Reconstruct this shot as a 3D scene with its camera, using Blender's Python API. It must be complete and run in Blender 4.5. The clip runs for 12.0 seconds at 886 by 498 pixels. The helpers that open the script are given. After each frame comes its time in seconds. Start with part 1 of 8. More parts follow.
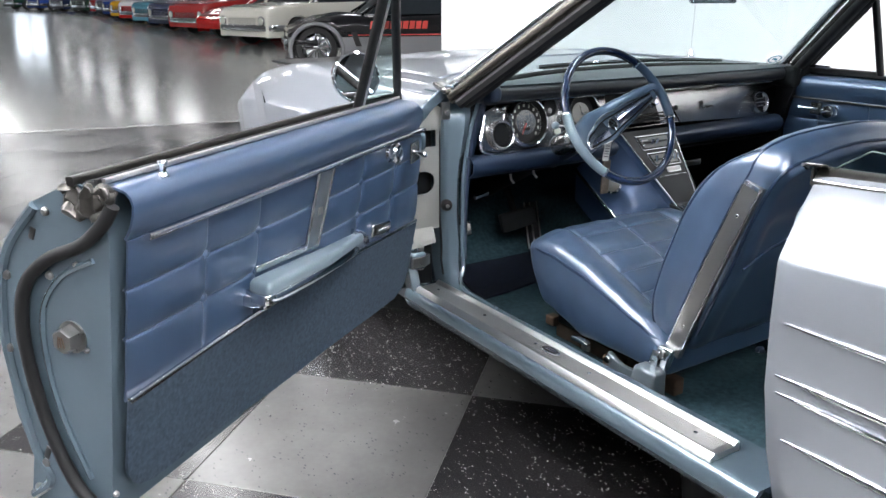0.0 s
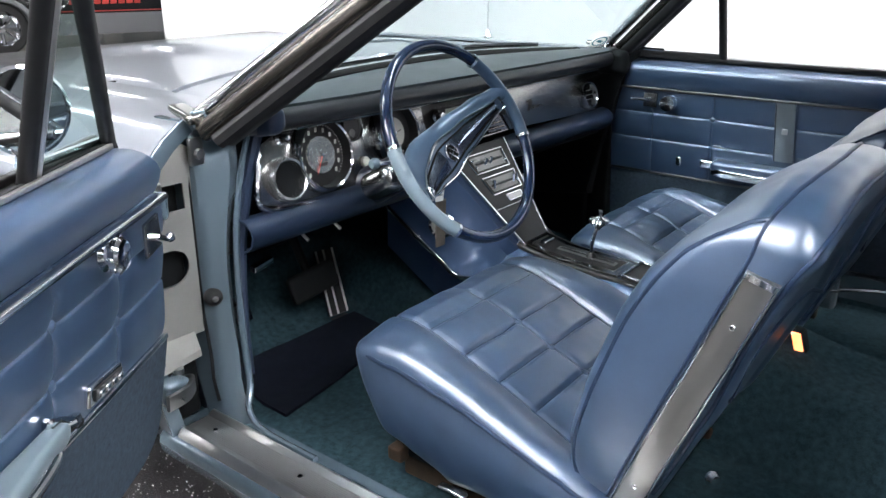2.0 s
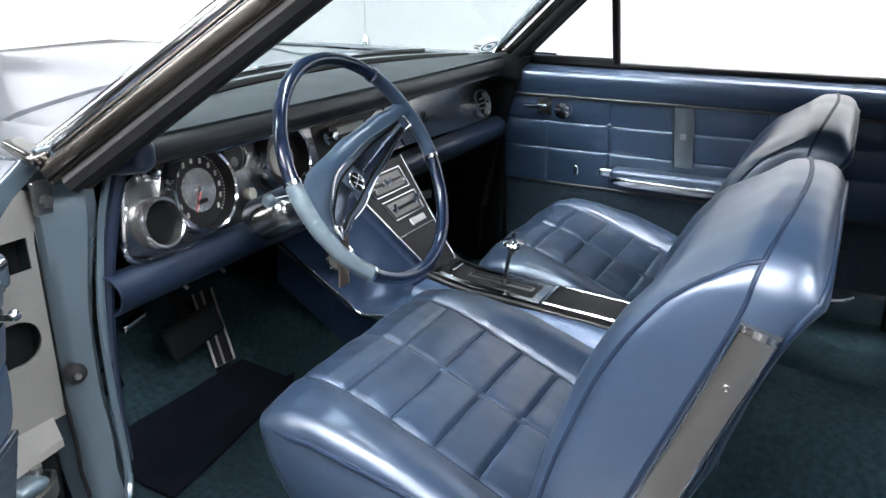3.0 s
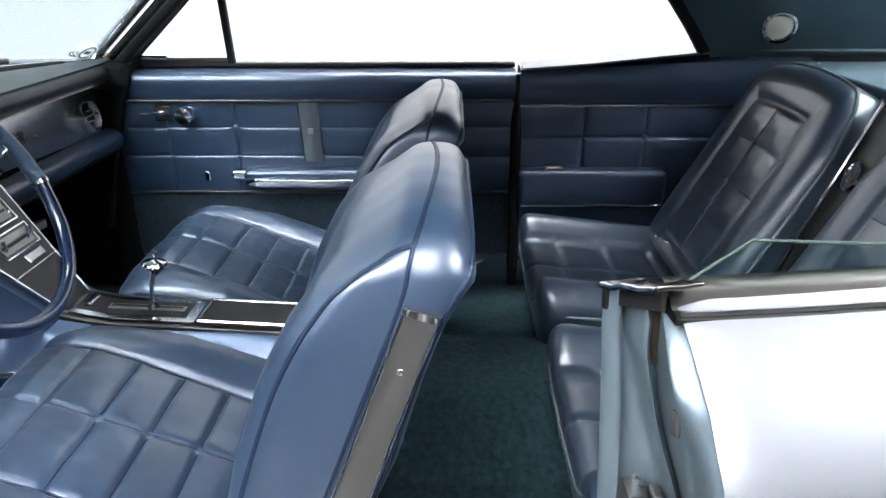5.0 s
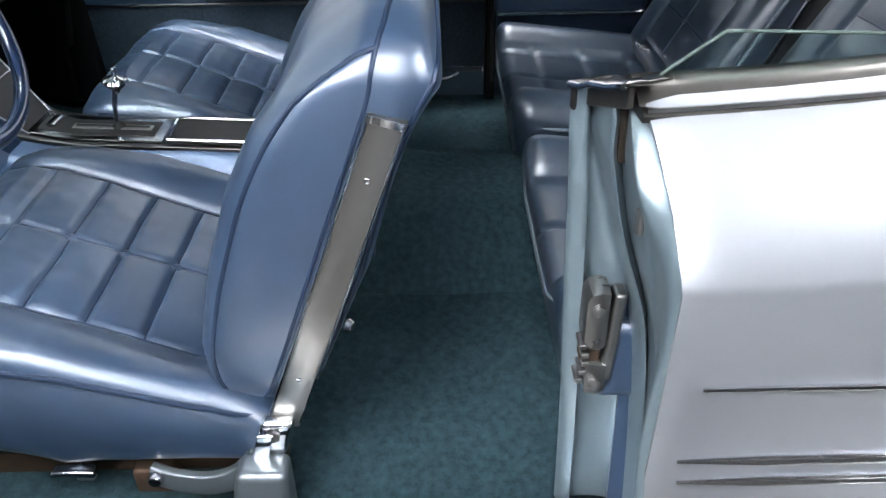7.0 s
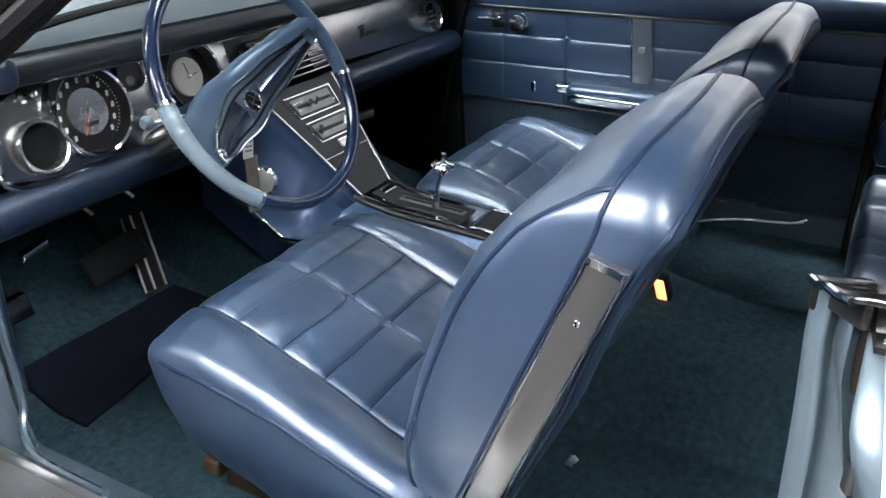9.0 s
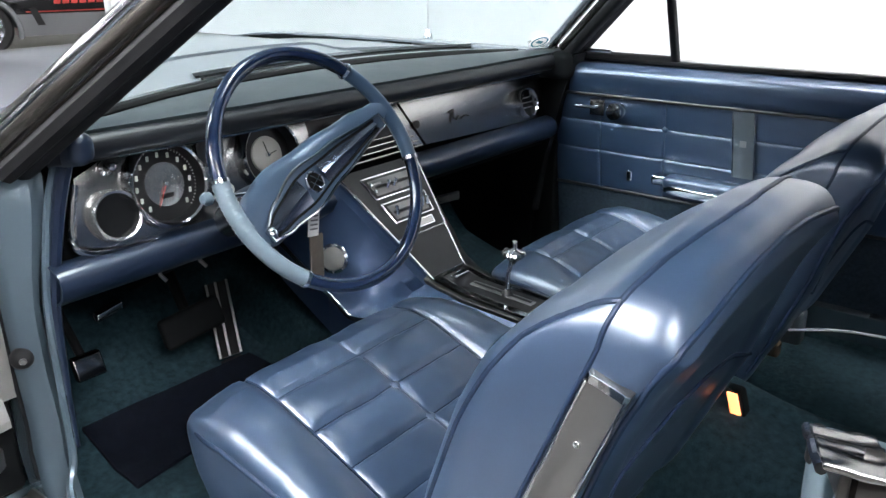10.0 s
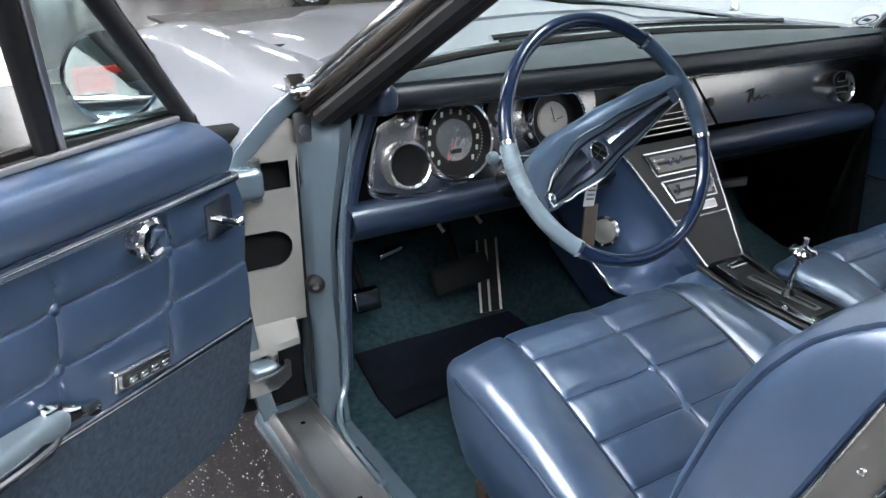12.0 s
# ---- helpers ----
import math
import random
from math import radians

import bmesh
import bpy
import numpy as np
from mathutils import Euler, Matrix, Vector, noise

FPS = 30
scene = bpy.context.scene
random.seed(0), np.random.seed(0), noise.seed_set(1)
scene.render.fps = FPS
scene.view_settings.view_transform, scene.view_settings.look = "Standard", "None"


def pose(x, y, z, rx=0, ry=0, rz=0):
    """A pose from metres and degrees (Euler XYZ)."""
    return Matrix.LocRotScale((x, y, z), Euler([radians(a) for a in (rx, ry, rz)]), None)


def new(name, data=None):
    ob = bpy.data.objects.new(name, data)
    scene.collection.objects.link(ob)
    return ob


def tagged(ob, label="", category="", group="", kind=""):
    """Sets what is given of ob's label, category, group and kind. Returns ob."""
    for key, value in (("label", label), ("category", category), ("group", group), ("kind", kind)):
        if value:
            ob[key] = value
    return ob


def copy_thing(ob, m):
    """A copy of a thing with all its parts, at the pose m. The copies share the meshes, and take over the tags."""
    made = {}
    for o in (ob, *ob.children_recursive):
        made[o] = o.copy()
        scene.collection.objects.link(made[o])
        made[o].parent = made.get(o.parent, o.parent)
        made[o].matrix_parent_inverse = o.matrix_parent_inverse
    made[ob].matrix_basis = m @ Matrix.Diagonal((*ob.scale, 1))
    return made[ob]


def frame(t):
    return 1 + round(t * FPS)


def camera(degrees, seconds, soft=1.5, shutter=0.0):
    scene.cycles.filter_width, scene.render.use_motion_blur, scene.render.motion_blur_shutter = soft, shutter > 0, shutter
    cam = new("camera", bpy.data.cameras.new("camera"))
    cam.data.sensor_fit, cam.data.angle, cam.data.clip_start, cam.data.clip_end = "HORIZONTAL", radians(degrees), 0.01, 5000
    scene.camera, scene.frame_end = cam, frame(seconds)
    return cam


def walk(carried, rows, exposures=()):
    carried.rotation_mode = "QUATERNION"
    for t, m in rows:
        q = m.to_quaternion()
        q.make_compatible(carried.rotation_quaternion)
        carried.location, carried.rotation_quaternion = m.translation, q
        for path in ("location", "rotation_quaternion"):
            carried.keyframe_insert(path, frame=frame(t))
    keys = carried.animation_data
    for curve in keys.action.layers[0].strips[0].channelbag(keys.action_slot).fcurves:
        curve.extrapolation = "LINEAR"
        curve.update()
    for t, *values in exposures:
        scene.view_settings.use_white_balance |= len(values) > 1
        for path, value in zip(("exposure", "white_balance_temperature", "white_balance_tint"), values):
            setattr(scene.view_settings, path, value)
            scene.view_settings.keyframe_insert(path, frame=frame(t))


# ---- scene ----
from mathutils.bvhtree import BVHTree

cam = camera(58.5, 12.0)
METRES, EYE, TILT, LEAN, TURN = 1.513, 1.178, -18.0, 0.0, -33.0
ROWS = [
    (0.0, 0.0, 0.0, 0.0, 0.0, 0.0, -0.0),
    (0.5, 0.0001, 0.1536, 0.0472, -1.16, -0.63, 0.38),
    (1.0, -0.0053, 0.2913, 0.091, -5.31, -0.9, 1.79),
    (1.5, -0.0129, 0.4125, 0.1291, -12.16, -2.15, 3.99),
    (2.0, -0.0179, 0.5315, 0.1674, -18.16, -2.93, 5.78),
    (2.5, -0.0224, 0.635, 0.2006, -22.82, -3.47, 7.1),
    (4.5, -0.0118, 0.7019, 0.2217, -48.02, -8.2, 13.64),
    (5.0, -0.0078, 0.6953, 0.2199, -55.09, -10.0, 15.05),
    (5.5, -0.0047, 0.6891, 0.2182, -61.01, -11.66, 16.05),
    (6.0, -0.0027, 0.6898, 0.2138, -62.34, -15.59, 16.21),
    (6.5, 0.0001, 0.6925, 0.2072, -62.04, -21.09, 16.2),
    (8.5, 0.0612, 0.6708, 0.1935, -33.39, -17.5, 10.53),
    (9.0, 0.1114, 0.6539, 0.1966, -26.99, -9.89, 8.96),
    (9.5, 0.1628, 0.6458, 0.1984, -21.85, -4.65, 7.51),
    (10.0, 0.1974, 0.6436, 0.1987, -17.29, -3.18, 6.1),
    (10.5, 0.1999, 0.6441, 0.1984, -12.18, -2.68, 4.47),
    (11.0, 0.196, 0.6453, 0.1985, -8.12, -2.4, 3.09),
    (11.5, 0.1902, 0.6463, 0.1985, -3.33, -2.62, 1.44),
    (12.0, 0.1847, 0.6481, 0.1986, 1.84, -4.4, -0.34),
]
walk(cam, [(t, pose(-2.052, -0.930, EYE, TILT, LEAN, TURN) @ pose(METRES * x, METRES * y, METRES * z, 90 + pitch, roll, yaw)) for t, x, y, z, yaw, pitch, roll in ROWS])

# world: a large enclosed showroom, lit by its ceiling panels and added fill lamps
world = bpy.data.worlds.new("showroom_air")
scene.world = world
world.use_nodes = True
world.node_tree.nodes["Background"].inputs[0].default_value = (0.80, 0.86, 0.95, 1)
world.node_tree.nodes["Background"].inputs[1].default_value = 0.012
LAMP_POWER = 21.0
FILL_POWER = 51.0


# ---------------------------------------------------------------- materials
def shader(name, base, rough=0.5, metal=0.0, vary=0.12, scale=30.0, fine=300.0, bump=0.0, rvar=0.1, coat=0.0, tint=None,
           spec=0.5, emit=None, power=0.0, island=0.0, coat_rough=0.06, coat_ior=1.5):
    """Principled surface with colour and gloss that vary at two scales, and a fine relief."""
    m = bpy.data.materials.new(name)
    m.use_nodes = True
    nt = m.node_tree
    b = nt.nodes["Principled BSDF"]
    tc = nt.nodes.new("ShaderNodeTexCoord")
    big = nt.nodes.new("ShaderNodeTexNoise")
    big.inputs["Scale"].default_value, big.inputs["Detail"].default_value = scale, 4
    small = nt.nodes.new("ShaderNodeTexNoise")
    small.inputs["Scale"].default_value, small.inputs["Detail"].default_value = fine, 3
    mix = nt.nodes.new("ShaderNodeMath")
    mix.operation = "MULTIPLY_ADD"
    mix.inputs[1].default_value, mix.inputs[2].default_value = 0.4, 0.0
    add = nt.nodes.new("ShaderNodeMath")
    add.operation = "ADD"
    for n in (big, small):
        nt.links.new(tc.outputs["Object"], n.inputs["Vector"])
    nt.links.new(small.outputs["Fac"], mix.inputs[0])
    nt.links.new(big.outputs["Fac"], add.inputs[0])
    nt.links.new(mix.outputs[0], add.inputs[1])
    ramp = nt.nodes.new("ShaderNodeMapRange")
    ramp.inputs[1].default_value, ramp.inputs[2].default_value = 0.35, 1.05
    nt.links.new(add.outputs[0], ramp.inputs[0])
    col = nt.nodes.new("ShaderNodeMixRGB")
    lo = tuple(c * (1 - vary) for c in base)
    hi = tuple(min(1, c * (1 + vary)) for c in (tint or base))
    col.inputs[1].default_value, col.inputs[2].default_value = (*lo, 1), (*hi, 1)
    nt.links.new(ramp.outputs[0], col.inputs[0])
    out = col.outputs[0]
    if island:
        info = nt.nodes.new("ShaderNodeObjectInfo")
        hsv = nt.nodes.new("ShaderNodeHueSaturation")
        mr = nt.nodes.new("ShaderNodeMapRange")
        mr.inputs[3].default_value, mr.inputs[4].default_value = 1 - island, 1 + island
        nt.links.new(info.outputs["Random"], mr.inputs[0])
        nt.links.new(mr.outputs[0], hsv.inputs["Value"])
        nt.links.new(out, hsv.inputs["Color"])
        out = hsv.outputs[0]
    nt.links.new(out, b.inputs["Base Color"])
    rr = nt.nodes.new("ShaderNodeMapRange")
    rr.inputs[1].default_value, rr.inputs[2].default_value = 0.3, 1.1
    rr.inputs[3].default_value, rr.inputs[4].default_value = max(0.02, rough - rvar), min(1, rough + rvar)
    nt.links.new(add.outputs[0], rr.inputs[0])
    nt.links.new(rr.outputs[0], b.inputs["Roughness"])
    b.inputs["Metallic"].default_value = metal
    b.inputs["Specular IOR Level"].default_value = spec
    b.inputs["Coat IOR"].default_value = coat_ior
    b.inputs["Coat Weight"].default_value = coat
    b.inputs["Coat Roughness"].default_value = coat_rough
    if bump:
        bp = nt.nodes.new("ShaderNodeBump")
        bp.inputs["Strength"].default_value, bp.inputs["Distance"].default_value = bump, 0.002
        nt.links.new(add.outputs[0], bp.inputs["Height"])
        nt.links.new(bp.outputs[0], b.inputs["Normal"])
    if emit:
        b.inputs["Emission Color"].default_value, b.inputs["Emission Strength"].default_value = (*emit, 1), power
    return m


def glass_shader(name, tint=(0.9, 0.97, 0.95), mixed=0.12):
    """A thin pane: mostly clear, with a glossy reflection."""
    m = bpy.data.materials.new(name)
    m.use_nodes = True
    nt = m.node_tree
    nt.nodes.clear()
    o = nt.nodes.new("ShaderNodeOutputMaterial")
    t = nt.nodes.new("ShaderNodeBsdfTransparent")
    g = nt.nodes.new("ShaderNodeBsdfGlossy")
    f = nt.nodes.new("ShaderNodeLayerWeight")
    w = nt.nodes.new("ShaderNodeMath")
    k = nt.nodes.new("ShaderNodeMath")
    mx = nt.nodes.new("ShaderNodeMixShader")
    t.inputs[0].default_value = (*tint, 1)
    g.inputs["Roughness"].default_value = 0.01
    w.operation, w.inputs[1].default_value = "POWER", 3.5
    k.operation, k.inputs[1].default_value, k.inputs[2].default_value = "MULTIPLY_ADD", mixed * 4, 0.05
    nt.links.new(f.outputs["Facing"], w.inputs[0])
    nt.links.new(w.outputs[0], k.inputs[0])
    nt.links.new(k.outputs[0], mx.inputs[0])
    nt.links.new(t.outputs[0], mx.inputs[1])
    nt.links.new(g.outputs[0], mx.inputs[2])
    nt.links.new(mx.outputs[0], o.inputs[0])
    return m


def speckled(name, base, fleck, amount, scale, rough, island=0.06, coat=0.0):
    """Vinyl composition tile: a mottled ground with chips of another colour."""
    m = shader(name, base, rough, 0, 0.16, 9.0, 55.0, 0.03, 0.06, coat, island=island)
    nt = m.node_tree
    b = nt.nodes["Principled BSDF"]
    src = b.inputs["Base Color"].links[0].from_socket
    tc = nt.nodes.new("ShaderNodeTexCoord")
    mp = nt.nodes.new("ShaderNodeMapping")
    mp.inputs["Scale"].default_value = (1.0, 0.55, 1.0)
    mp.inputs["Rotation"].default_value = (0, 0, 0.5)
    vo = nt.nodes.new("ShaderNodeTexVoronoi")
    vo.inputs["Scale"].default_value = scale
    no = nt.nodes.new("ShaderNodeTexNoise")
    no.inputs["Scale"].default_value, no.inputs["Detail"].default_value = scale * 0.28, 5
    lt = nt.nodes.new("ShaderNodeMapRange")
    lt.inputs[1].default_value, lt.inputs[2].default_value = 0.5 + amount, 0.53 + amount
    ln = nt.nodes.new("ShaderNodeMapRange")
    ln.inputs[1].default_value, ln.inputs[2].default_value = 0.24, 0.17
    mu = nt.nodes.new("ShaderNodeMath")
    mu.operation = "MULTIPLY"
    mx = nt.nodes.new("ShaderNodeMixRGB")
    mx.inputs[2].default_value = (*fleck, 1)
    nt.links.new(tc.outputs["Object"], mp.inputs["Vector"])
    nt.links.new(mp.outputs[0], vo.inputs["Vector"])
    nt.links.new(mp.outputs[0], no.inputs["Vector"])
    nt.links.new(no.outputs["Fac"], lt.inputs[0])
    nt.links.new(vo.outputs["Distance"], ln.inputs[0])
    nt.links.new(lt.outputs[0], mu.inputs[0])
    nt.links.new(ln.outputs[0], mu.inputs[1])
    nt.links.new(mu.outputs[0], mx.inputs[0])
    nt.links.new(src, mx.inputs[1])
    nt.links.new(mx.outputs[0], b.inputs["Base Color"])
    return m


PAINT = shader("silver_blue_metallic_paint", (0.262, 0.279, 0.313), 0.33, 0.62, 0.02, 1.5, 12.0, 0.0, 0.01, coat=0.7)
JAMB = shader("blue_jamb_paint", (0.100, 0.140, 0.172), 0.26, 0.42, 0.03, 3.0, 20.0, 0.0, 0.01, coat=0.6)
# lighter copy of the jamb paint, brightness of the lit lock pillar painted in
PILLAR = shader("lit_blue_jamb_paint", (0.15, 0.20, 0.235), 0.34, 0.40, 0.05, 3.0, 20.0, 0.0, 0.02, coat=0.4, coat_rough=0.15)
BARE = shader("silver_primer_metal", (0.26, 0.257, 0.247), 0.42, 0.5, 0.10, 8.0, 200.0, 0.03, 0.1)
LEATHER = shader("blue_leather", (0.032, 0.061, 0.117), 0.42, 0.36, 0.18, 16.0, 420.0, 0.16, 0.05, coat=1.0, spec=0.6, coat_rough=0.33, coat_ior=1.70)
VINYL = shader("blue_door_vinyl", (0.034, 0.064, 0.124), 0.38, 0.38, 0.10, 8.0, 420.0, 0.08, 0.05, coat=1.0, coat_rough=0.32, coat_ior=1.66)
# darker copy of the blue leather, carrying the shade of the rear seats
REARLEATHER = shader("shaded_blue_leather", (0.024, 0.043, 0.074), 0.38, 0.3, 0.14, 12.0, 420.0, 0.10, 0.07, coat=0.9, coat_rough=0.33, coat_ior=1.7)
PIPE = shader("blue_piping", (0.012, 0.026, 0.058), 0.42, 0.2, 0.1, 60.0, 400.0, 0.0, 0.05)
SILVERBLUE = shader("pale_blue_vinyl", (0.13, 0.17, 0.20), 0.34, 0.2, 0.06, 12.0, 400.0, 0.06, 0.05, coat=0.2)
CARPET = shader("teal_carpet", (0.020, 0.041, 0.051), 0.95, 0.0, 0.55, 75.0, 420.0, 1.0, 0.02, spec=0.1)
KICK = shader("dark_blue_carpet", (0.030, 0.044, 0.062), 0.95, 0.0, 0.42, 110.0, 420.0, 1.0, 0.02, spec=0.15)
MATRUG = shader("navy_floor_mat", (0.004, 0.006, 0.012), 0.9, 0.0, 0.3, 40.0, 700.0, 0.6, 0.02, spec=0.15)
HEADLINER = shader("blue_headliner", (0.075, 0.125, 0.155), 0.7, 0.0, 0.08, 12.0, 600.0, 0.1)
CHROME = shader("chrome", (0.72, 0.73, 0.75), 0.09, 1.0, 0.03, 20.0, 300.0, 0.0, 0.03)
STEEL = shader("brushed_stainless", (0.52, 0.515, 0.51), 0.38, 1.0, 0.03, 3.0, 20.0, 0.0, 0.015)
BRUSH = shader("brushed_aluminium", (0.36, 0.355, 0.35), 0.24, 1.0, 0.03, 3.0, 14.0, 0.0, 0.01)
DULL = shader("zinc_plated_steel", (0.20, 0.20, 0.198), 0.32, 0.9, 0.16, 40.0, 300.0, 0.05, 0.1)
RUBBER = shader("black_rubber", (0.007, 0.007, 0.008), 0.60, 0.0, 0.2, 40.0, 300.0, 0.1, 0.1, spec=0.3)
TYRE = shader("tyre_rubber", (0.018, 0.018, 0.019), 0.7, 0.0, 0.2, 30.0, 200.0, 0.1, 0.08)
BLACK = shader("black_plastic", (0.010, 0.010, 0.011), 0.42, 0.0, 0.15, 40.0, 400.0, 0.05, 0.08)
BLACKGRAIN = shader("black_textured_panel", (0.020, 0.019, 0.020), 0.55, 0.0, 0.3, 40.0, 900.0, 0.25, 0.08)
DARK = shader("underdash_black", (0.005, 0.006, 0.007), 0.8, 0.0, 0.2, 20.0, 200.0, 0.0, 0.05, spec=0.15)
# pad top lighter and teal, its glancing reflection put into the colour
DASHPAD = shader("dash_vinyl_with_teal_sheen", (0.019, 0.027, 0.032), 0.44, 0.0, 0.08, 12.0, 500.0, 0.12, 0.06)
DARKBLUE = shader("blue_painted_dash_metal", (0.011, 0.020, 0.042), 0.34, 0.25, 0.06, 8.0, 400.0, 0.03, 0.05, coat=0.4)
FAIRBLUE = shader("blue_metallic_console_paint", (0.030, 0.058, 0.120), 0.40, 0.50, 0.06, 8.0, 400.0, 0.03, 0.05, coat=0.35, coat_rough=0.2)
GAUGE = shader("satin_gauge_face", (0.50, 0.50, 0.50), 0.24, 0.9, 0.02, 8.0, 30.0, 0.0, 0.02)
WHITE = shader("white_marking", (0.75, 0.75, 0.72), 0.5, 0.0, 0.05, 40.0, 300.0)
CRUMPLED = shader("crumpled_dark_metal", (0.085, 0.08, 0.075), 0.34, 0.8, 0.3, 50.0, 200.0, 0.2, 0.1)
RUST = shader("rusty_steel", (0.050, 0.030, 0.018), 0.85, 0.2, 0.4, 60.0, 300.0, 0.4, 0.1)
REDMARK = shader("red_marking", (0.55, 0.06, 0.05), 0.45, 0.0, 0.08, 20.0, 200.0)
GLASS = glass_shader("clear_glass", (0.79, 0.86, 0.87), 0.10)
SHIELDGLASS = glass_shader("tinted_windshield_glass", (0.70, 0.79, 0.80), 0.10)
WINGGLASS = glass_shader("green_tinted_glass", (0.72, 0.86, 0.84), 0.13)
LAMPGLASS = shader("frosted_lamp_lens", (0.50, 0.52, 0.46), 0.35, 0.0, 0.08, 30.0, 300.0)
COURTESY = shader("lit_courtesy_lamp", (0.9, 0.7, 0.5), 0.4, emit=(1.0, 0.30, 0.10), power=3.0)
MIRROR = shader("mirror_glass", (0.64, 0.65, 0.66), 0.02, 1.0, 0.0, 5.0, 50.0, 0.0, 0.0)
STICKER = bpy.data.materials.new("white_sticker_film")
STICKER.use_nodes = True
_n = STICKER.node_tree.nodes
_n.clear()
_o, _m, _d, _t = (_n.new(k) for k in ("ShaderNodeOutputMaterial", "ShaderNodeMixShader", "ShaderNodeBsdfDiffuse", "ShaderNodeBsdfTranslucent"))
for _s in (_d, _t):
    _s.inputs[0].default_value = (0.80, 0.82, 0.85, 1)
_m.inputs[0].default_value = 0.55
for _a, _b in ((_d.outputs[0], _m.inputs[1]), (_t.outputs[0], _m.inputs[2]), (_m.outputs[0], _o.inputs[0])):
    STICKER.node_tree.links.new(_a, _b)
TILE_LIGHT = speckled("light_grey_vinyl_tile", (0.074, 0.073, 0.072), (0.030, 0.035, 0.036), 0.015, 85.0, 0.24)
TILE_DARK = speckled("black_flecked_vinyl_tile", (0.018, 0.017, 0.018), (0.34, 0.34, 0.33), 0.015, 150.0, 0.22)
EPOXY = shader("polished_grey_epoxy_floor", (0.20, 0.20, 0.198), 0.17, 0.0, 0.05, 0.3, 3.0, 0.0, 0.015)
WALLWHITE = shader("white_painted_backdrop", (0.58, 0.59, 0.595), 0.6, 0.0, 0.015, 0.8, 40.0, 0.02)
WALLGREY = shader("grey_painted_wall", (0.50, 0.51, 0.53), 0.6, 0.0, 0.05, 0.8, 40.0, 0.02)
CEILING = shader("grey_ceiling_deck", (0.42, 0.43, 0.45), 0.8, 0.0, 0.06, 0.8, 30.0, 0.0)
DIFFUSER = shader("lit_lamp_diffuser", (0.9, 0.9, 0.9), 0.5, emit=(0.975, 0.98, 1.0), power=LAMP_POWER)
FILLLAMP = shader("lit_fill_lamp_diffuser", (0.9, 0.9, 0.9), 0.5, emit=(0.975, 0.98, 1.0), power=FILL_POWER)
DAYPANE = shader("daylight_window_pane", (0.8, 0.85, 0.9), 0.3, emit=(0.80, 0.90, 1.0), power=5.0)


# ---------------------------------------------------------------- mesh helpers
ORIGIN = {}


def thing(name, at=(0, 0, 0), label="", category="", group="", kind=""):
    ob = new(name)
    ob.empty_display_size = 0.1
    ob.location = at
    ORIGIN[ob] = Matrix.Translation(at)
    return tagged(ob, label, category, group, kind)


def part(name, bm, material, parent=None, label="", smooth=38):
    """Links a bmesh, given in world metres, as one mesh object under a thing or a part."""
    if parent is not None:
        bm.transform(ORIGIN[parent].inverted())
    bmesh.ops.recalc_face_normals(bm, faces=bm.faces[:])
    for e in bm.edges:
        e.smooth = not (len(e.link_faces) == 2 and e.calc_face_angle(0) > radians(smooth))
    for f in bm.faces:
        f.smooth = True
    me = bpy.data.meshes.new(name)
    bm.to_mesh(me)
    bm.free()
    me.materials.append(material)
    ob = new(name, me)
    if parent is not None:
        ob.parent = parent
        ORIGIN[ob] = ORIGIN[parent]
    else:
        ORIGIN[ob] = Matrix()
    return tagged(ob, label)


def lone(name, bm, material, label, category, group="", kind=""):
    return tagged(part(name, bm, material), label, category, group, kind)


def axis_points(half, r, n):
    core = max(half - r, 1e-4)
    zone = [core + r * math.tan(radians(a)) for a in (16, 31, 45)]
    inner = [-core + 2 * core * i / n for i in range(n + 1)]
    return [-a for a in reversed(zone)] + inner + zone, core


def rounded_box(size, r, n=(4, 4, 4), warp=None, bm=None):
    """A box with round edges about the origin; warp moves every point."""
    bm = bm or bmesh.new()
    h = [s / 2 for s in size]
    r = min(r, min(h) * 0.98)
    pts, cores = zip(*[axis_points(h[i], r, n[i]) for i in range(3)])
    cache = {}

    def vert(p):
        key = tuple(round(c, 5) for c in p)
        if key not in cache:
            q = Vector([max(-cores[i], min(cores[i], p[i])) for i in range(3)])
            d = Vector(p) - q
            v = q + d.normalized() * r
            cache[key] = bm.verts.new(warp(v) if warp else v)
        return cache[key]

    for ax in range(3):
        a, b = (ax + 1) % 3, (ax + 2) % 3
        for sgn in (-1, 1):
            for i in range(len(pts[a]) - 1):
                for j in range(len(pts[b]) - 1):
                    quad = []
                    for di, dj in ((0, 0), (1, 0), (1, 1), (0, 1)):
                        p = [0, 0, 0]
                        p[ax], p[a], p[b] = sgn * h[ax], pts[a][i + di], pts[b][j + dj]
                        quad.append(vert(p))
                    if len(set(quad)) == 4:
                        bm.faces.new(quad)
    return bm


def block(centre, size, r=0.004, m=None, bm=None, n=(1, 1, 1)):
    """A box with slightly round edges at a place, turned by m if given."""
    m = m or Matrix()
    c = Vector(centre)
    return rounded_box(size, r, n, lambda v: c + m.to_3x3() @ v, bm)


def loft(rows, closed=False, caps=False, bm=None):
    """Skin over rows of points (all of one length)."""
    bm = bm or bmesh.new()
    grid = [[bm.verts.new(p) for p in row] for row in rows]
    n = len(grid[0])
    for a, b in zip(grid, grid[1:]):
        for j in range(n if closed else n - 1):
            k = (j + 1) % n
            bm.faces.new((a[j], a[k], b[k], b[j]))
    if caps:
        bm.faces.new(grid[0])
        bm.faces.new(list(reversed(grid[-1])))
    return bm


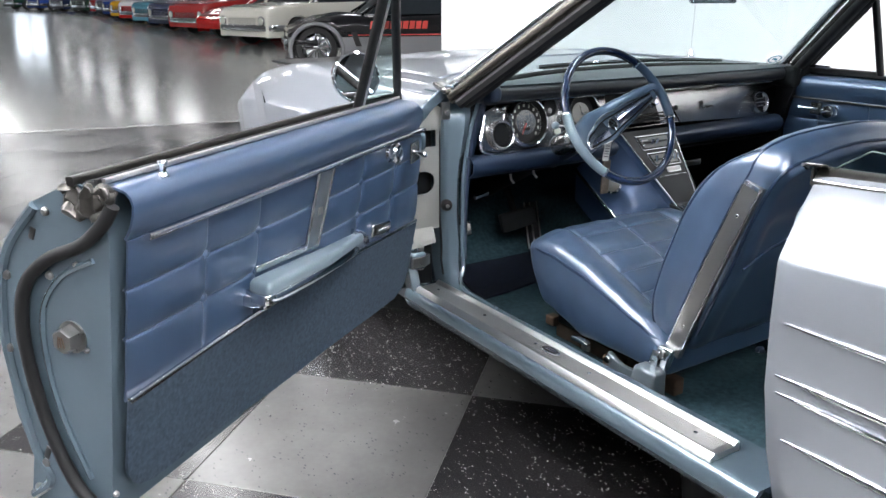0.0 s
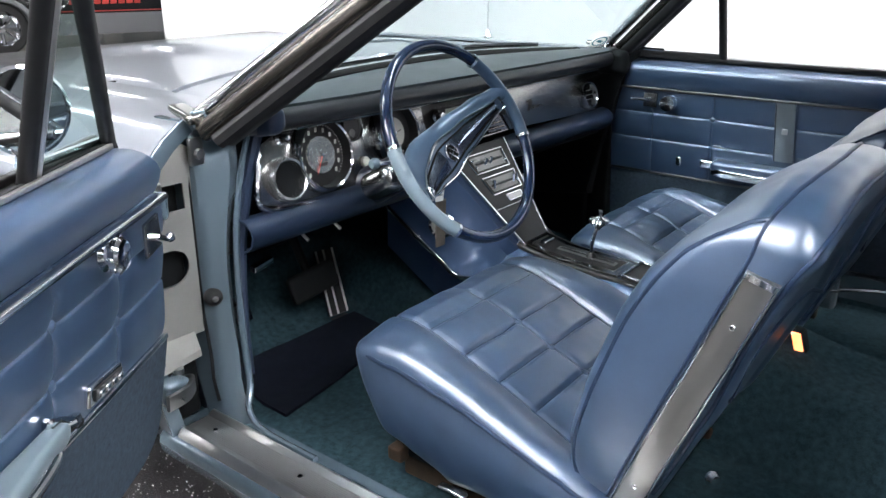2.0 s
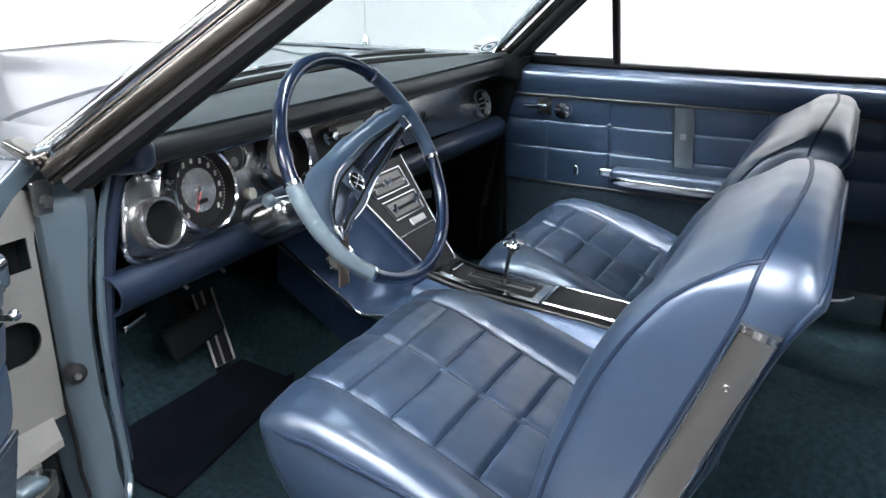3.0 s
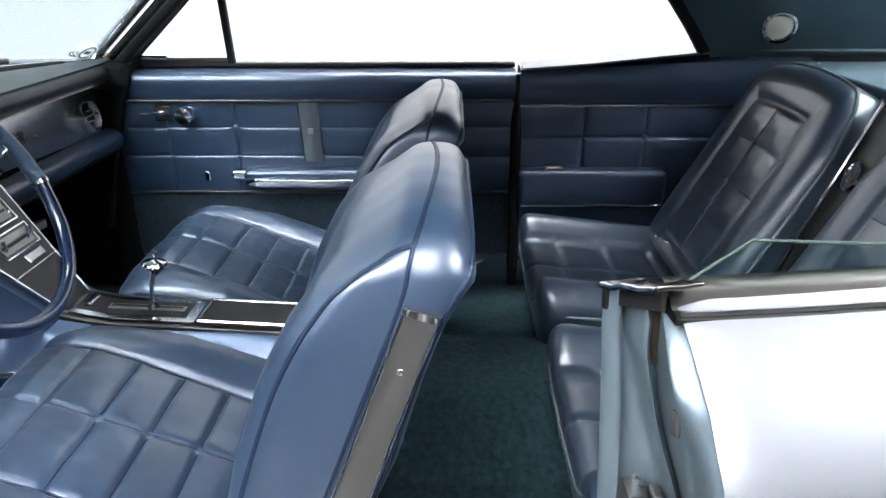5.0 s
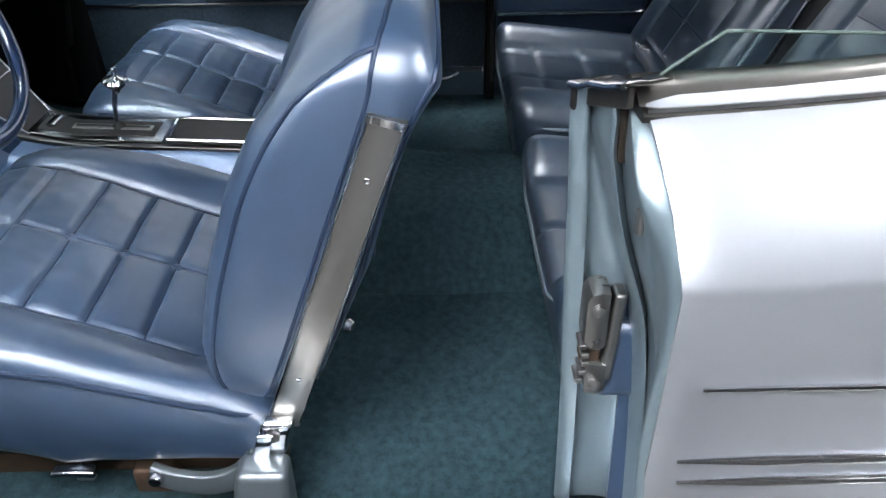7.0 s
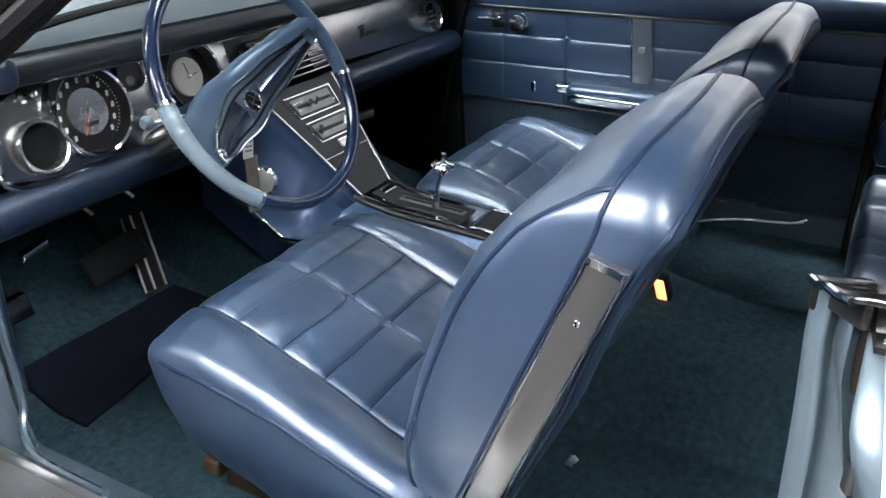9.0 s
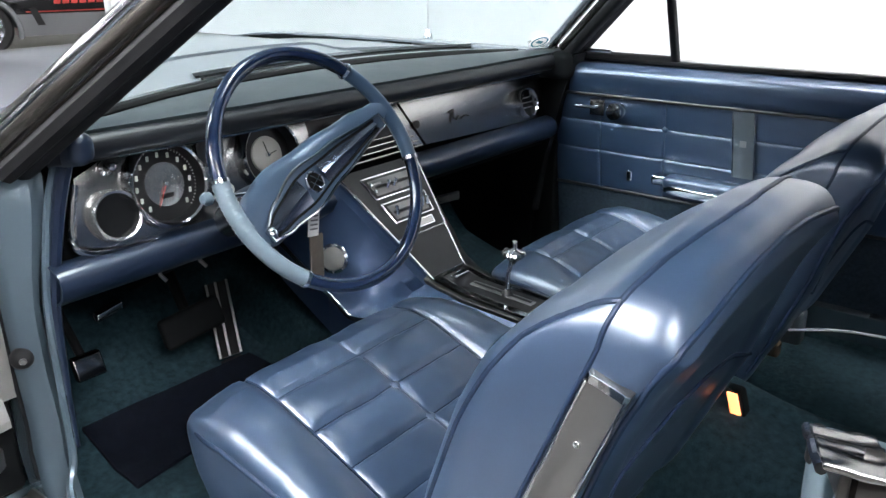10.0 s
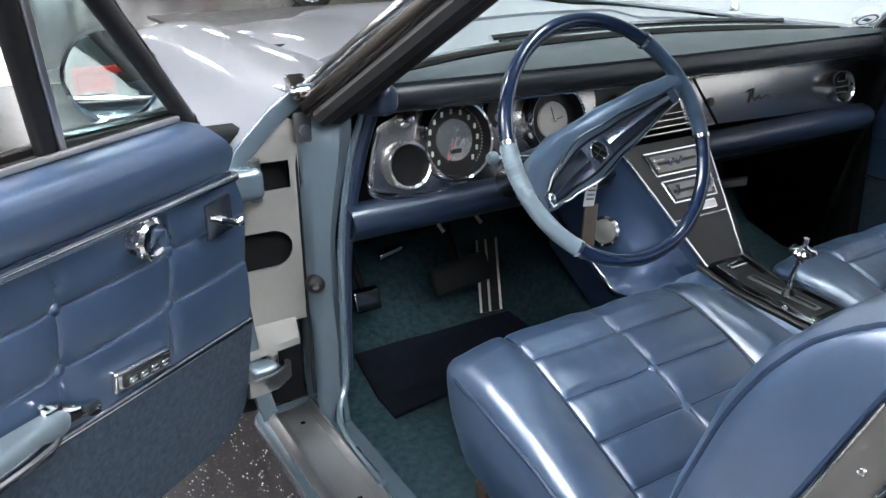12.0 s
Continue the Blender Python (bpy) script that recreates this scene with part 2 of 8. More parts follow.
def sheet(fn, us, vs, thick=0.0, bm=None):
    """A surface fn(u, v); with thick, a shell."""
    bm = loft([[fn(u, v) for v in vs] for u in us], bm=bm)
    if thick:
        bmesh.ops.recalc_face_normals(bm, faces=bm.faces[:])
        bmesh.ops.solidify(bm, geom=bm.faces[:], thickness=thick)
    return bm


def span(a, b, n):
    return [a + (b - a) * i / n for i in range(n + 1)]


def smooth_path(pts, n=6, closed=False):
    """Points on a smooth line through pts."""
    pts = [Vector(p) for p in pts]
    out = []
    m = len(pts)
    for i in range(m if closed else m - 1):
        p0 = pts[(i - 1) % m] if closed or i else pts[0]
        p1, p2 = pts[i], pts[(i + 1) % m]
        p3 = pts[(i + 2) % m] if closed or i + 2 < m else pts[-1]
        for k in range(n):
            t = k / n
            out.append(0.5 * ((2 * p1) + (p2 - p0) * t + (2 * p0 - 5 * p1 + 4 * p2 - p3) * t * t + (3 * p1 - p0 - 3 * p2 + p3) * t ** 3))
    if not closed:
        out.append(pts[-1])
    return out


def sweep(path, profile, up=(0, 0, 1), closed=False, caps=True, scale=None, bm=None):
    """Carries a closed outline (sideways, upward) along a path."""
    path = [Vector(p) for p in path]
    up = Vector(up)
    rows = []
    n = len(path)
    for i, p in enumerate(path):
        a = path[(i - 1) % n] if closed or i else path[0]
        b = path[(i + 1) % n] if closed or i + 1 < n else path[-1]
        d = (b - a).normalized()
        s = d.cross(up)
        s = s.normalized() if s.length > 1e-6 else Vector((1, 0, 0))
        w = s.cross(d).normalized()
        k = scale(i / (n - 1)) if scale else 1
        rows.append([p + s * x * k + w * y * k for x, y in profile])
    if closed:
        rows.append(rows[0])
    bm = loft(rows, True, caps and not closed, bm)
    if closed:
        bmesh.ops.remove_doubles(bm, verts=bm.verts[:], dist=1e-6)
    return bm


def ring(r, n=8, sx=1.0, sy=1.0):
    return [(r * sx * math.cos(2 * math.pi * i / n), r * sy * math.sin(2 * math.pi * i / n)) for i in range(n)]


def tube(path, r, n=8, up=(0, 0, 1), closed=False, scale=None, bm=None):
    path = [Vector(p) for p in path]
    d = (path[-1] - path[0]) if not closed else Vector((0, 0, 1))
    if not closed and abs(d.normalized().dot(Vector(up))) > 0.95:
        up = (0.3, 1, 0.1)
    return sweep(path, ring(r, n), up, closed, True, scale, bm)


def bar(w, h, r=0.25):
    """Outline of a flat bar with round corners."""
    a, b, c = w / 2, h / 2, min(w, h) * r
    return [(sx * (a - c) + c * math.cos(radians(t)), sy * (b - c) + c * math.sin(radians(t))) for sx, sy, t0 in ((1, -1, -90), (1, 1, 0), (-1, 1, 90), (-1, -1, 180)) for t in (t0, t0 + 30, t0 + 60, t0 + 90)]


def axes(at, z, x=(1, 0, 0)):
    """A frame at a place, with z along the given way and x as near as can be to the other."""
    z = Vector(z).normalized()
    x = (0, 0, 1) if abs(z.dot(Vector(x).normalized())) > 0.98 else x
    y = z.cross(Vector(x)).normalized()
    x = y.cross(z)
    return Matrix.Translation(at) @ Matrix((x, y, z)).transposed().to_4x4()


def lathe(profile, m, n=24, bm=None, sx=1.0):
    """Turns a line of (radius, height) round the frame's z."""
    bm = bm or bmesh.new()
    rows = []
    for r, z in profile:
        if r < 1e-5:
            rows.append([bm.verts.new(m @ Vector((0, 0, z)))])
        else:
            rows.append([bm.verts.new(m @ Vector((r * sx * math.cos(2 * math.pi * i / n), r * math.sin(2 * math.pi * i / n), z))) for i in range(n)])
    for a, b in zip(rows, rows[1:]):
        for i in range(n):
            k = (i + 1) % n
            if len(a) == 1 and len(b) == 1:
                continue
            if len(a) == 1:
                bm.faces.new((a[0], b[i], b[k]))
            elif len(b) == 1:
                bm.faces.new((a[i], b[0], a[k]))
            else:
                bm.faces.new((a[i], a[k], b[k], b[i]))
    return bm


def plate(outline, depth, m, bevel=0.0, bm=None):
    """An outline in the frame's xy, given thickness along its z, with broken edges."""
    new_bm = bmesh.new()
    lo = [new_bm.verts.new((x, y, 0)) for x, y in outline]
    hi = [new_bm.verts.new((x, y, depth)) for x, y in outline]
    n = len(lo)
    new_bm.faces.new(list(reversed(lo)))
    new_bm.faces.new(hi)
    for i in range(n):
        k = (i + 1) % n
        new_bm.faces.new((lo[i], lo[k], hi[k], hi[i]))
    if bevel:
        top = [e for e in new_bm.edges if all(v in hi for v in e.verts)]
        bmesh.ops.bevel(new_bm, geom=top, offset=bevel, segments=2, affect="EDGES", profile=0.6)
    new_bm.transform(m)
    if bm is None:
        return new_bm
    me = bpy.data.meshes.new("tmp")
    new_bm.to_mesh(me)
    bm.from_mesh(me)
    new_bm.free()
    bpy.data.meshes.remove(me)
    return bm


def dip(d, w):
    """A soft groove: 1 on the line, 0 away from it."""
    return math.exp(-(d / w) ** 2)


def lerp(a, b, t):
    return a + (b - a) * t


def flow(points, x):
    """A value read off a smooth line through (x, value), with no flat spots at the knots."""
    if x <= points[0][0]:
        return points[0][1]
    for i in range(len(points) - 1):
        (x0, y0), (x1, y1) = points[i], points[i + 1]
        if x <= x1:
            a, b = points[max(0, i - 1)], points[min(len(points) - 1, i + 2)]
            m0, m1 = (y1 - a[1]) / (x1 - a[0]), (b[1] - y0) / (b[0] - x0)
            h = x1 - x0
            t = (x - x0) / h
            return y0 * (1 + 2 * t) * (1 - t) ** 2 + y1 * t * t * (3 - 2 * t) + h * m0 * t * (1 - t) ** 2 - h * m1 * t * t * (1 - t)
    return points[-1][1]


def curve(points, x):
    """A value read off a line of (x, value)."""
    if x <= points[0][0]:
        return points[0][1]
    for (x0, y0), (x1, y1) in zip(points, points[1:]):
        if x <= x1:
            t = (x - x0) / (x1 - x0)
            t = t * t * (3 - 2 * t)
            return y0 + (y1 - y0) * t
    return points[-1][1]

# ---------------------------------------------------------------- the hall
# floor slab of polished epoxy; the tiled square lies on it round the car
EDGE_A, EDGE_B = Vector((-1.55, 6.95)), Vector((0.34, 6.52))
EDGE_DIR = (EDGE_B - EDGE_A).normalized()
EDGE_NORMAL = Vector((-EDGE_DIR.y, EDGE_DIR.x))
TILE = 0.61
TILE_O = Vector((-0.795, 0.843))
TILE_E = Vector((-0.679, 0.734))
TILE_F = Vector((-0.734, -0.679))

bm = bmesh.new()
block((-8, 24, -0.104), (56, 96, 0.20), 0.01, bm=bm)
lone("floor", bm, EPOXY, "polished grey epoxy showroom floor", "floor", kind="structure")

bm = block((-8, 24, 5.35), (56, 96, 0.2), 0.01)
lone("ceiling", bm, CEILING, "white showroom ceiling deck", "ceiling", kind="structure")
for nm, c, s in (("wall_north", (-8, 71.5, 2.6), (56, 0.3, 5.3)), ("wall_south", (-8, -23.5, 2.6), (56, 0.3, 5.3)),
                 ("wall_west", (-35.6, 24, 2.6), (0.3, 95, 5.3)), ("wall_east", (19.6, 24, 2.6), (0.3, 95, 5.3))):
    lone(nm, block(c, s, 0.01), WALLGREY, "grey painted showroom wall", "wall", kind="structure")

# white photo backdrop: starts at a free edge before the car's nose and bends round its far side
path = [(0.88, 3.57), (1.6, 3.42), (2.4, 3.2), (3.1, 2.7), (3.45, 1.9), (3.5, 0.5), (3.5, -2.0), (3.5, -5.5), (3.2, -6.6)]
line = [p for p in smooth_path([(x, y, 0) for x, y in path], 8)]
bm = sweep([(p.x, p.y, 1.75) for p in line], [(0.05, -1.75), (0.05, 1.75), (-0.05, 1.75), (-0.05, -1.75)])
lone("backdrop_wall", bm, WALLWHITE, "plain white curved photo backdrop wall", "wall", kind="structure")

# far windows in the north wall
for i, x in enumerate((-16.0, -10.5, -5.0, 0.5, 6.0)):
    w = thing("window_%d" % (i + 1), (x, 71.2, 3.2), "bright daylight window in the far wall", "window", "far wall windows", "structure")
    part("pane", block((x, 71.27, 3.2), (2.2, 0.04, 3.0), 0.005), DAYPANE, w)
    f = bmesh.new()
    for dx in (-1.15, 0, 1.15):
        block((x + dx, 71.22, 3.2), (0.09, 0.1, 3.1), 0.01, bm=f)
    for dz in (-1.55, 0, 1.55):
        block((x, 71.22, 3.2 + dz), (2.4, 0.1, 0.09), 0.01, bm=f)
    part("window_frame", f, BLACK, w)

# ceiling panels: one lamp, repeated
# unseen fill lamps added close round the car, wide rows over the hall
FILL_SPOTS = [(-5.6, 1.0), (-4.3, 2.1), (-3.1, 2.6), (-3.0, 0.9), (-5.6, 3.6), (-4.3, 4.7)] + [(-3.0, -7.4), (-3.0, -4.4), (-4.3, -4.4)]
FILL_SPOTS += [(-1.7, -7.4), (-1.7, -4.4), (0.3, -6.4), (2.3, -6.4), (-7.2, 1.0), (-7.2, 3.6), (-7.2, 6.2), (0.95, -3.2), (0.95, 0.0)]
SPOTS = [(0.3, -3.2)]
SPOTS += [(x, y) for x in (-19.0, -12.5, -6.0, 0.5, 7.0) for y in (9.0, 16.5, 24.0, 31.5, 39.0, 46.5, 54.0, 61.5)]
SPOTS += [(x, y) for x in (-19.0, -13.0) for y in (-13.0, 1.5)] + [(-6.0, -13.0), (0.5, -13.0), (0.5, -6.0), (7.0, -6.0), (7.0, 1.5)]
for k, (x, y) in enumerate(FILL_SPOTS + SPOTS):
    if k in (0, len(FILL_SPOTS)):
        lamp0 = thing("ceiling_light", (x, y, 5.2), "long white fluorescent panel lamp under the ceiling" if k else "bright white fill panel lamp added under the ceiling", "ceiling light", "ceiling lights")
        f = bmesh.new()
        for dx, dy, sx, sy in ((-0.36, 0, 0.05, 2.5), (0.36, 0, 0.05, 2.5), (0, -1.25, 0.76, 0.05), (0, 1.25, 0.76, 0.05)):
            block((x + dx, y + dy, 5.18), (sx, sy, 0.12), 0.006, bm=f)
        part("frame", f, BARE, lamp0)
        part("diffuser", block((x, y, 5.17), (0.68, 2.46, 0.05), 0.01), DIFFUSER if k else FILLLAMP, lamp0)
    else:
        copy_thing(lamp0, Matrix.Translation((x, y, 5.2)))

# a red tool trolley that stands behind the car
trolley = thing("tool_trolley", (-1.0, -6.0, 0), "red steel tool trolley with an open black bay", "tool trolley")
TRED = shader("red_enamel", (0.45, 0.02, 0.015), 0.35, 0.0, 0.06, 6.0, 200.0, 0.02, 0.05)
for dx in (-0.34, 0.34):
    part("side_panel", block((-1.0 + dx, -6.0, 0.60), (0.05, 0.5, 0.96), 0.012), TRED, trolley)
part("top", block((-1.0, -6.0, 1.09), (0.74, 0.54, 0.06), 0.015), TRED, trolley)
part("drawer_block", block((-1.17, -5.99, 0.60), (0.30, 0.46, 0.92), 0.01), TRED, trolley)
part("open_bay", block((-0.84, -6.02, 0.60), (0.29, 0.44, 0.92), 0.01), BLACK, trolley)
for q in range(4):
    part("drawer_handle", block((-1.17, -5.745, 0.35 + 0.18 * q), (0.24, 0.02, 0.02), 0.005), CHROME, trolley)
for dx in (-0.30, 0.30):
    for dy in (-0.2, 0.2):
        part("caster_fork", block((-1.0 + dx, -6.0 + dy, 0.10), (0.05, 0.05, 0.06), 0.01), DULL, trolley)
        part("caster", lathe([(0.0, -0.02), (0.06, -0.02), (0.06, 0.02), (0, 0.02)], axes((-1.0 + dx, -6.0 + dy, 0.060), (1, 0, 0)), 16), TYRE, trolley)


# ---------------------------------------------------------------- parked cars
def parked_car(front, heading, paint, lower, label, length=4.7, width=1.82, hood=0.86, roof=1.32, sports=False, mark=False, wheel_r=0.33, roof_mat=None, overhang=0.85):
    """A whole car with its nose at front, seen from a distance."""
    c, s = math.cos(heading), math.sin(heading)
    origin = Vector((front[0], front[1], 0))
    fw, rt = Vector((c, s, 0)), Vector((s, -c, 0))
    car = thing("car", origin, label, "car", "parked cars")

    def W(a, b, z):
        return origin - fw * a + rt * b + Vector((0, 0, z))

    hw = width / 2
    L = length
    # body: cross sections from nose to tail
    top = [(0, hood - 0.26), (0.03, hood - 0.14), (0.12, hood - 0.07), (0.5, hood - 0.02), (1.4, hood + 0.04), (L - 1.1, hood + 0.06), (L - 0.3, hood), (L - 0.03, hood - 0.12), (L, hood - 0.25)]
    if sports:
        top = [(0, hood - 0.24), (0.03, hood - 0.20), (0.2, hood - 0.13), (0.55, hood - 0.02), (0.95, hood + 0.03), (1.4, hood - 0.01), (2.2, hood + 0.02), (L - 1.1, hood + 0.08), (L - 0.3, hood + 0.02), (L - 0.03, hood - 0.10), (L, hood - 0.25)]
    wid = [(0, 0.86), (0.05, 0.92), (0.3, 0.97), (1.0, 1.0), (L - 1, 1.0), (L - 0.2, 0.95), (L, 0.88)]
    arches = (overhang, L - 1.05)
    upper, skirt = [], []
    for a in sorted(set(span(0, L, 44) + [0.03, 0.06, 0.12] + [k + d for k in arches for d in (-wheel_r, -wheel_r * 0.7, 0, wheel_r * 0.7, wheel_r)])):
        t, w = curve(top, a), hw * curve(wid, a)
        low = 0.22
        for k in arches:
            d = abs(a - k)
            if d < wheel_r + 0.05:
                low = max(low, 0.30 + math.sqrt(max(0, (wheel_r + 0.05) ** 2 - d * d)))
        mid = min(max(0.50, low + 0.01), t - 0.05)
        fl = 0.03 if sports and any(abs(a - k) < 0.55 for k in arches) else 0
        half = [(w * 0.96 + fl, low), (w + fl, (low + mid) / 2), (w + fl, mid)]
        up = [(w, mid), (w + fl * 0.5, lerp(mid, t, 0.45)), (w * 0.985 + fl * 0.3, lerp(mid, t, 0.75)), (w * 0.93, t - 0.02), (w * 0.82, t + (0.02 if sports else 0)), (w * 0.4, t), (0, t + 0.01)]
        skirt.append([W(a, b, z) for b, z in half])
        skirt[-1] = (skirt[-1], [W(a, -b, z) for b, z in reversed(half)])
        upper.append([W(a, b, z) for b, z in up] + [W(a, -b, z) for b, z in reversed(up[:-1])])
    body = part("body", loft(upper, caps=False), paint, car)
    b2 = loft([r[0] for r in skirt])
    loft([r[1] for r in skirt], bm=b2)
    part("lower_body", b2, lower, car)
    # nose and tail panels
    for a, sgn, nm in ((0.02, 1, "nose_panel"), (L - 0.02, -1, "tail_panel")):
        w = hw * 0.86
        part(nm, sheet(lambda u, v, a=a, w=w: W(a - 0.02 * math.cos(u * 1.5), w * u, v), span(-1, 1, 10), span(0.24 if not sports else 0.3, hood - 0.25, 5), 0.01), lower if not sports else paint, car)
    # greenhouse
    x0, x1 = (1.35, L - 1.0) if not sports else (overhang + 0.75, L - 0.75)
    rows = []
    for k, ins, z in ((0, 0.0, hood + 0.04), (0.55, 0.5, (hood + roof) / 2 + 0.06), (0.9, 0.85, roof - 0.03), (1, 1, roof)):
        a0, a1 = x0 + 0.62 * ins, x1 - 0.75 * ins
        w = hw * lerp(0.86, 0.60, ins)
        r = []
        for q in range(24):
            th = 2 * math.pi * q / 24
            cx = abs(math.cos(th)) ** 0.35 * (1 if math.cos(th) > 0 else -1)
            sx = abs(math.sin(th)) ** 0.35 * (1 if math.sin(th) > 0 else -1)
            r.append(W((a0 + a1) / 2 + cx * (a1 - a0) / 2, sx * w, z))
        rows.append(r)
    part("greenhouse_glass", loft(rows[:3], True), DARKGLASS, car)
    part("roof", loft(rows[2:], True, True), roof_mat or paint, car)
    for k in (0.02, 0.98):
        for sd in (-1, 1):
            a_lo, a_hi = (x0, x0 + 0.56) if k < 0.5 else (x1, x1 - 0.66)
            part("pillar", tube([W(a_lo, sd * hw * 0.84, hood + 0.04), W(a_hi, sd * hw * 0.64, roof - 0.03)], 0.022, 6), paint, car)
    # wheels
    for k in arches:
        for sd in (-1, 1):
            m = axes(W(k, sd * (hw - 0.10), wheel_r), rt * sd, (0, 0, 1))
            wh = part("wheel", lathe([(wheel_r * 0.64, 0.09), (wheel_r * 0.70, 0.105), (wheel_r * 0.9, 0.10), (wheel_r * 0.985, 0.07), (wheel_r, 0.0), (wheel_r * 0.98, -0.07), (wheel_r * 0.6, -0.1)], m, 28), TYRE, car)
            rim = lathe([(wheel_r * 0.65, 0.085), (wheel_r * 0.66, 0.1), (wheel_r * 0.60, 0.075), (wheel_r * 0.52, 0.03), (wheel_r * 0.3, 0.045), (wheel_r * 0.2, 0.06), (wheel_r * 0.14, 0.075), (0, 0.08)], m, 28)
            for q in range(8 if not sports else 8):
                th = q * math.pi / 4
                d = Vector((math.cos(th), math.sin(th), 0))
                tube([m @ (d * wheel_r * 0.18 + Vector((0, 0, 0.055))), m @ (d * wheel_r * 0.58 + Vector((0, 0, 0.072)))], 0.022, 6, bm=rim)
            part("rim", rim, CHROME, wh)
    # bumper, grille, lamps
    bz = 0.42
    part("bumper", sweep(smooth_path([W(0.45, hw * 0.98, bz), W(0.06, hw * 0.9, bz), W(-0.05, 0, bz), W(0.06, -hw * 0.9, bz), W(0.45, -hw * 0.98, bz)], 5), bar(0.05, 0.13 if not sports else 0.09)), paint if sports else CHROME, car)
    part("rear_bumper", sweep(smooth_path([W(L - 0.4, hw * 0.98, bz), W(L - 0.04, hw * 0.88, bz), W(L + 0.05, 0, bz), W(L - 0.04, -hw * 0.88, bz), W(L - 0.4, -hw * 0.98, bz)], 5), bar(0.05, 0.12)), paint if sports else CHROME, car)
    if not sports:
        g = bmesh.new()
        for q in range(7):
            block(W(0.0, 0, 0.50 + 0.022 * q), (0.012, 0.012, 0.012), 0.002, bm=g)
            tube([W(-0.01, -hw * 0.5, 0.49 + 0.022 * q), W(-0.01, hw * 0.5, 0.49 + 0.022 * q)], 0.006, 5, bm=g)
        part("grille", g, CHROME, car)
        for sd in (-1, 1):
            m = axes(W(0.015, sd * hw * 0.7, 0.57), fw, (0, 0, 1))
            lampo = part("headlight", lathe([(0.10, -0.02), (0.105, 0.03), (0.085, 0.04), (0.08, 0.03)], m, 20), CHROME, car)
            part("lens", lathe([(0.083, 0.03), (0.05, 0.045), (0, 0.05)], m, 20), LAMPGLASS, lampo)
    if sports:
        part("vent", sheet(lambda u, v: W(overhang + 0.55 + u + (0.55 - v) * 0.35, -hw - 0.035, v), span(0, 0.09, 2), span(0.36, 0.58, 3), 0.01), BLACK, car, "black fender vent")
        for sd in (-1, 1):
            for k in arches:
                part("wheel_flare", tube([W(k + math.cos(th) * (wheel_r + 0.07), sd * (hw + 0.02), 0.30 + math.sin(th) * (wheel_r + 0.07)) for th in span(-0.25, math.pi + 0.25, 16)], 0.035, 6, up=(rt.x, rt.y, 0)), lower, car, "silver wheel arch flare")
            part("stripe", tube([W(overhang + 0.5, sd * (hw + 0.03), 0.53), W(L - 1.6, sd * (hw + 0.03), 0.53)], 0.008, 5), REDMARK, car)
        # the red door lettering, as bars
        for q in range(9):
            part("door_marking", sheet(lambda u, v: W(overhang + 0.85 + 0.105 * q + u + (v - 0.65) * 0.15, -hw - 0.025, v), [0, 0.085], [0.62, 0.74], 0.004), REDMARK, car)
    return car


DARKGLASS = shader("dark_car_glass", (0.02, 0.025, 0.03), 0.06, 0.0, 0.05, 10.0, 100.0, 0.0, 0.02)


def car_paint(name, base, metal=0.0):
    return shader(name, base, 0.18, metal, 0.03, 2.0, 300.0, 0.0, 0.03, coat=0.8)


SILVER = car_paint("silver_paint", (0.45, 0.46, 0.48), 0.6)
HEAD = math.atan2(-0.34, -0.94)
parked_car((3.15, 11.86), math.atan2(0.34, -0.94), car_paint("black_paint", (0.008, 0.008, 0.010)), SILVER, "black and silver sports car with red door lettering", 4.2, 1.76, 0.80, 1.22, True, True, 0.34, overhang=0.43)
parked_car((4.15, 16.8), HEAD, car_paint("cream_white_paint", (0.72, 0.71, 0.64)), car_paint("cream_white_paint", (0.72, 0.71, 0.64)), "cream white classic convertible with chrome bumper", 4.9, 1.84, 0.92, 1.36)
RED = car_paint("bright_red_paint", (0.50, 0.012, 0.012))
parked_car((4.35, 19.3), HEAD, RED, RED, "bright red sports coupe with rounded nose", 4.5, 1.85, 0.78, 1.24, True)
DEEPRED = car_paint("deep_red_paint", (0.38, 0.03, 0.03))
parked_car((4.45, 22.3), HEAD, DEEPRED, DEEPRED, "deep red classic coupe with chrome bumper", 4.9, 1.86, 0.95, 1.42)
NAVY = car_paint("navy_paint", (0.02, 0.03, 0.08))
parked_car((4.6, 25.3), HEAD, NAVY, NAVY, "navy blue classic car with chrome bumper", 4.9, 1.86, 0.92, 1.38)
SKY = car_paint("light_blue_paint", (0.10, 0.28, 0.38))
parked_car((4.8, 28.4), HEAD, SKY, SKY, "light blue classic car with white grille", 4.9, 1.86, 0.92, 1.38)
parked_car((5.0, 31.5), HEAD, car_paint("white_paint", (0.7, 0.7, 0.7)), RED, "white and red classic car with chrome bumper", 4.9, 1.86, 0.92, 1.38)
YEL = car_paint("yellow_paint", (0.65, 0.36, 0.02))
parked_car((5.3, 34.6), HEAD, YEL, YEL, "yellow muscle car in the far row", 4.8, 1.86, 0.90, 1.32)
BLU = car_paint("royal_blue_paint", (0.02, 0.05, 0.22))
parked_car((5.6, 37.8), HEAD, BLU, BLU, "royal blue muscle car in the far row", 4.8, 1.86, 0.90, 1.32)
parked_car((5.9, 41.0), HEAD, NAVY, NAVY, "dark blue classic car in the far row", 4.8, 1.86, 0.92, 1.36)
parked_car((6.2, 44.2), HEAD, DEEPRED, DEEPRED, "dark red classic car in the far row", 4.8, 1.86, 0.92, 1.36)
GREEN = car_paint("dark_green_paint", (0.015, 0.05, 0.03))
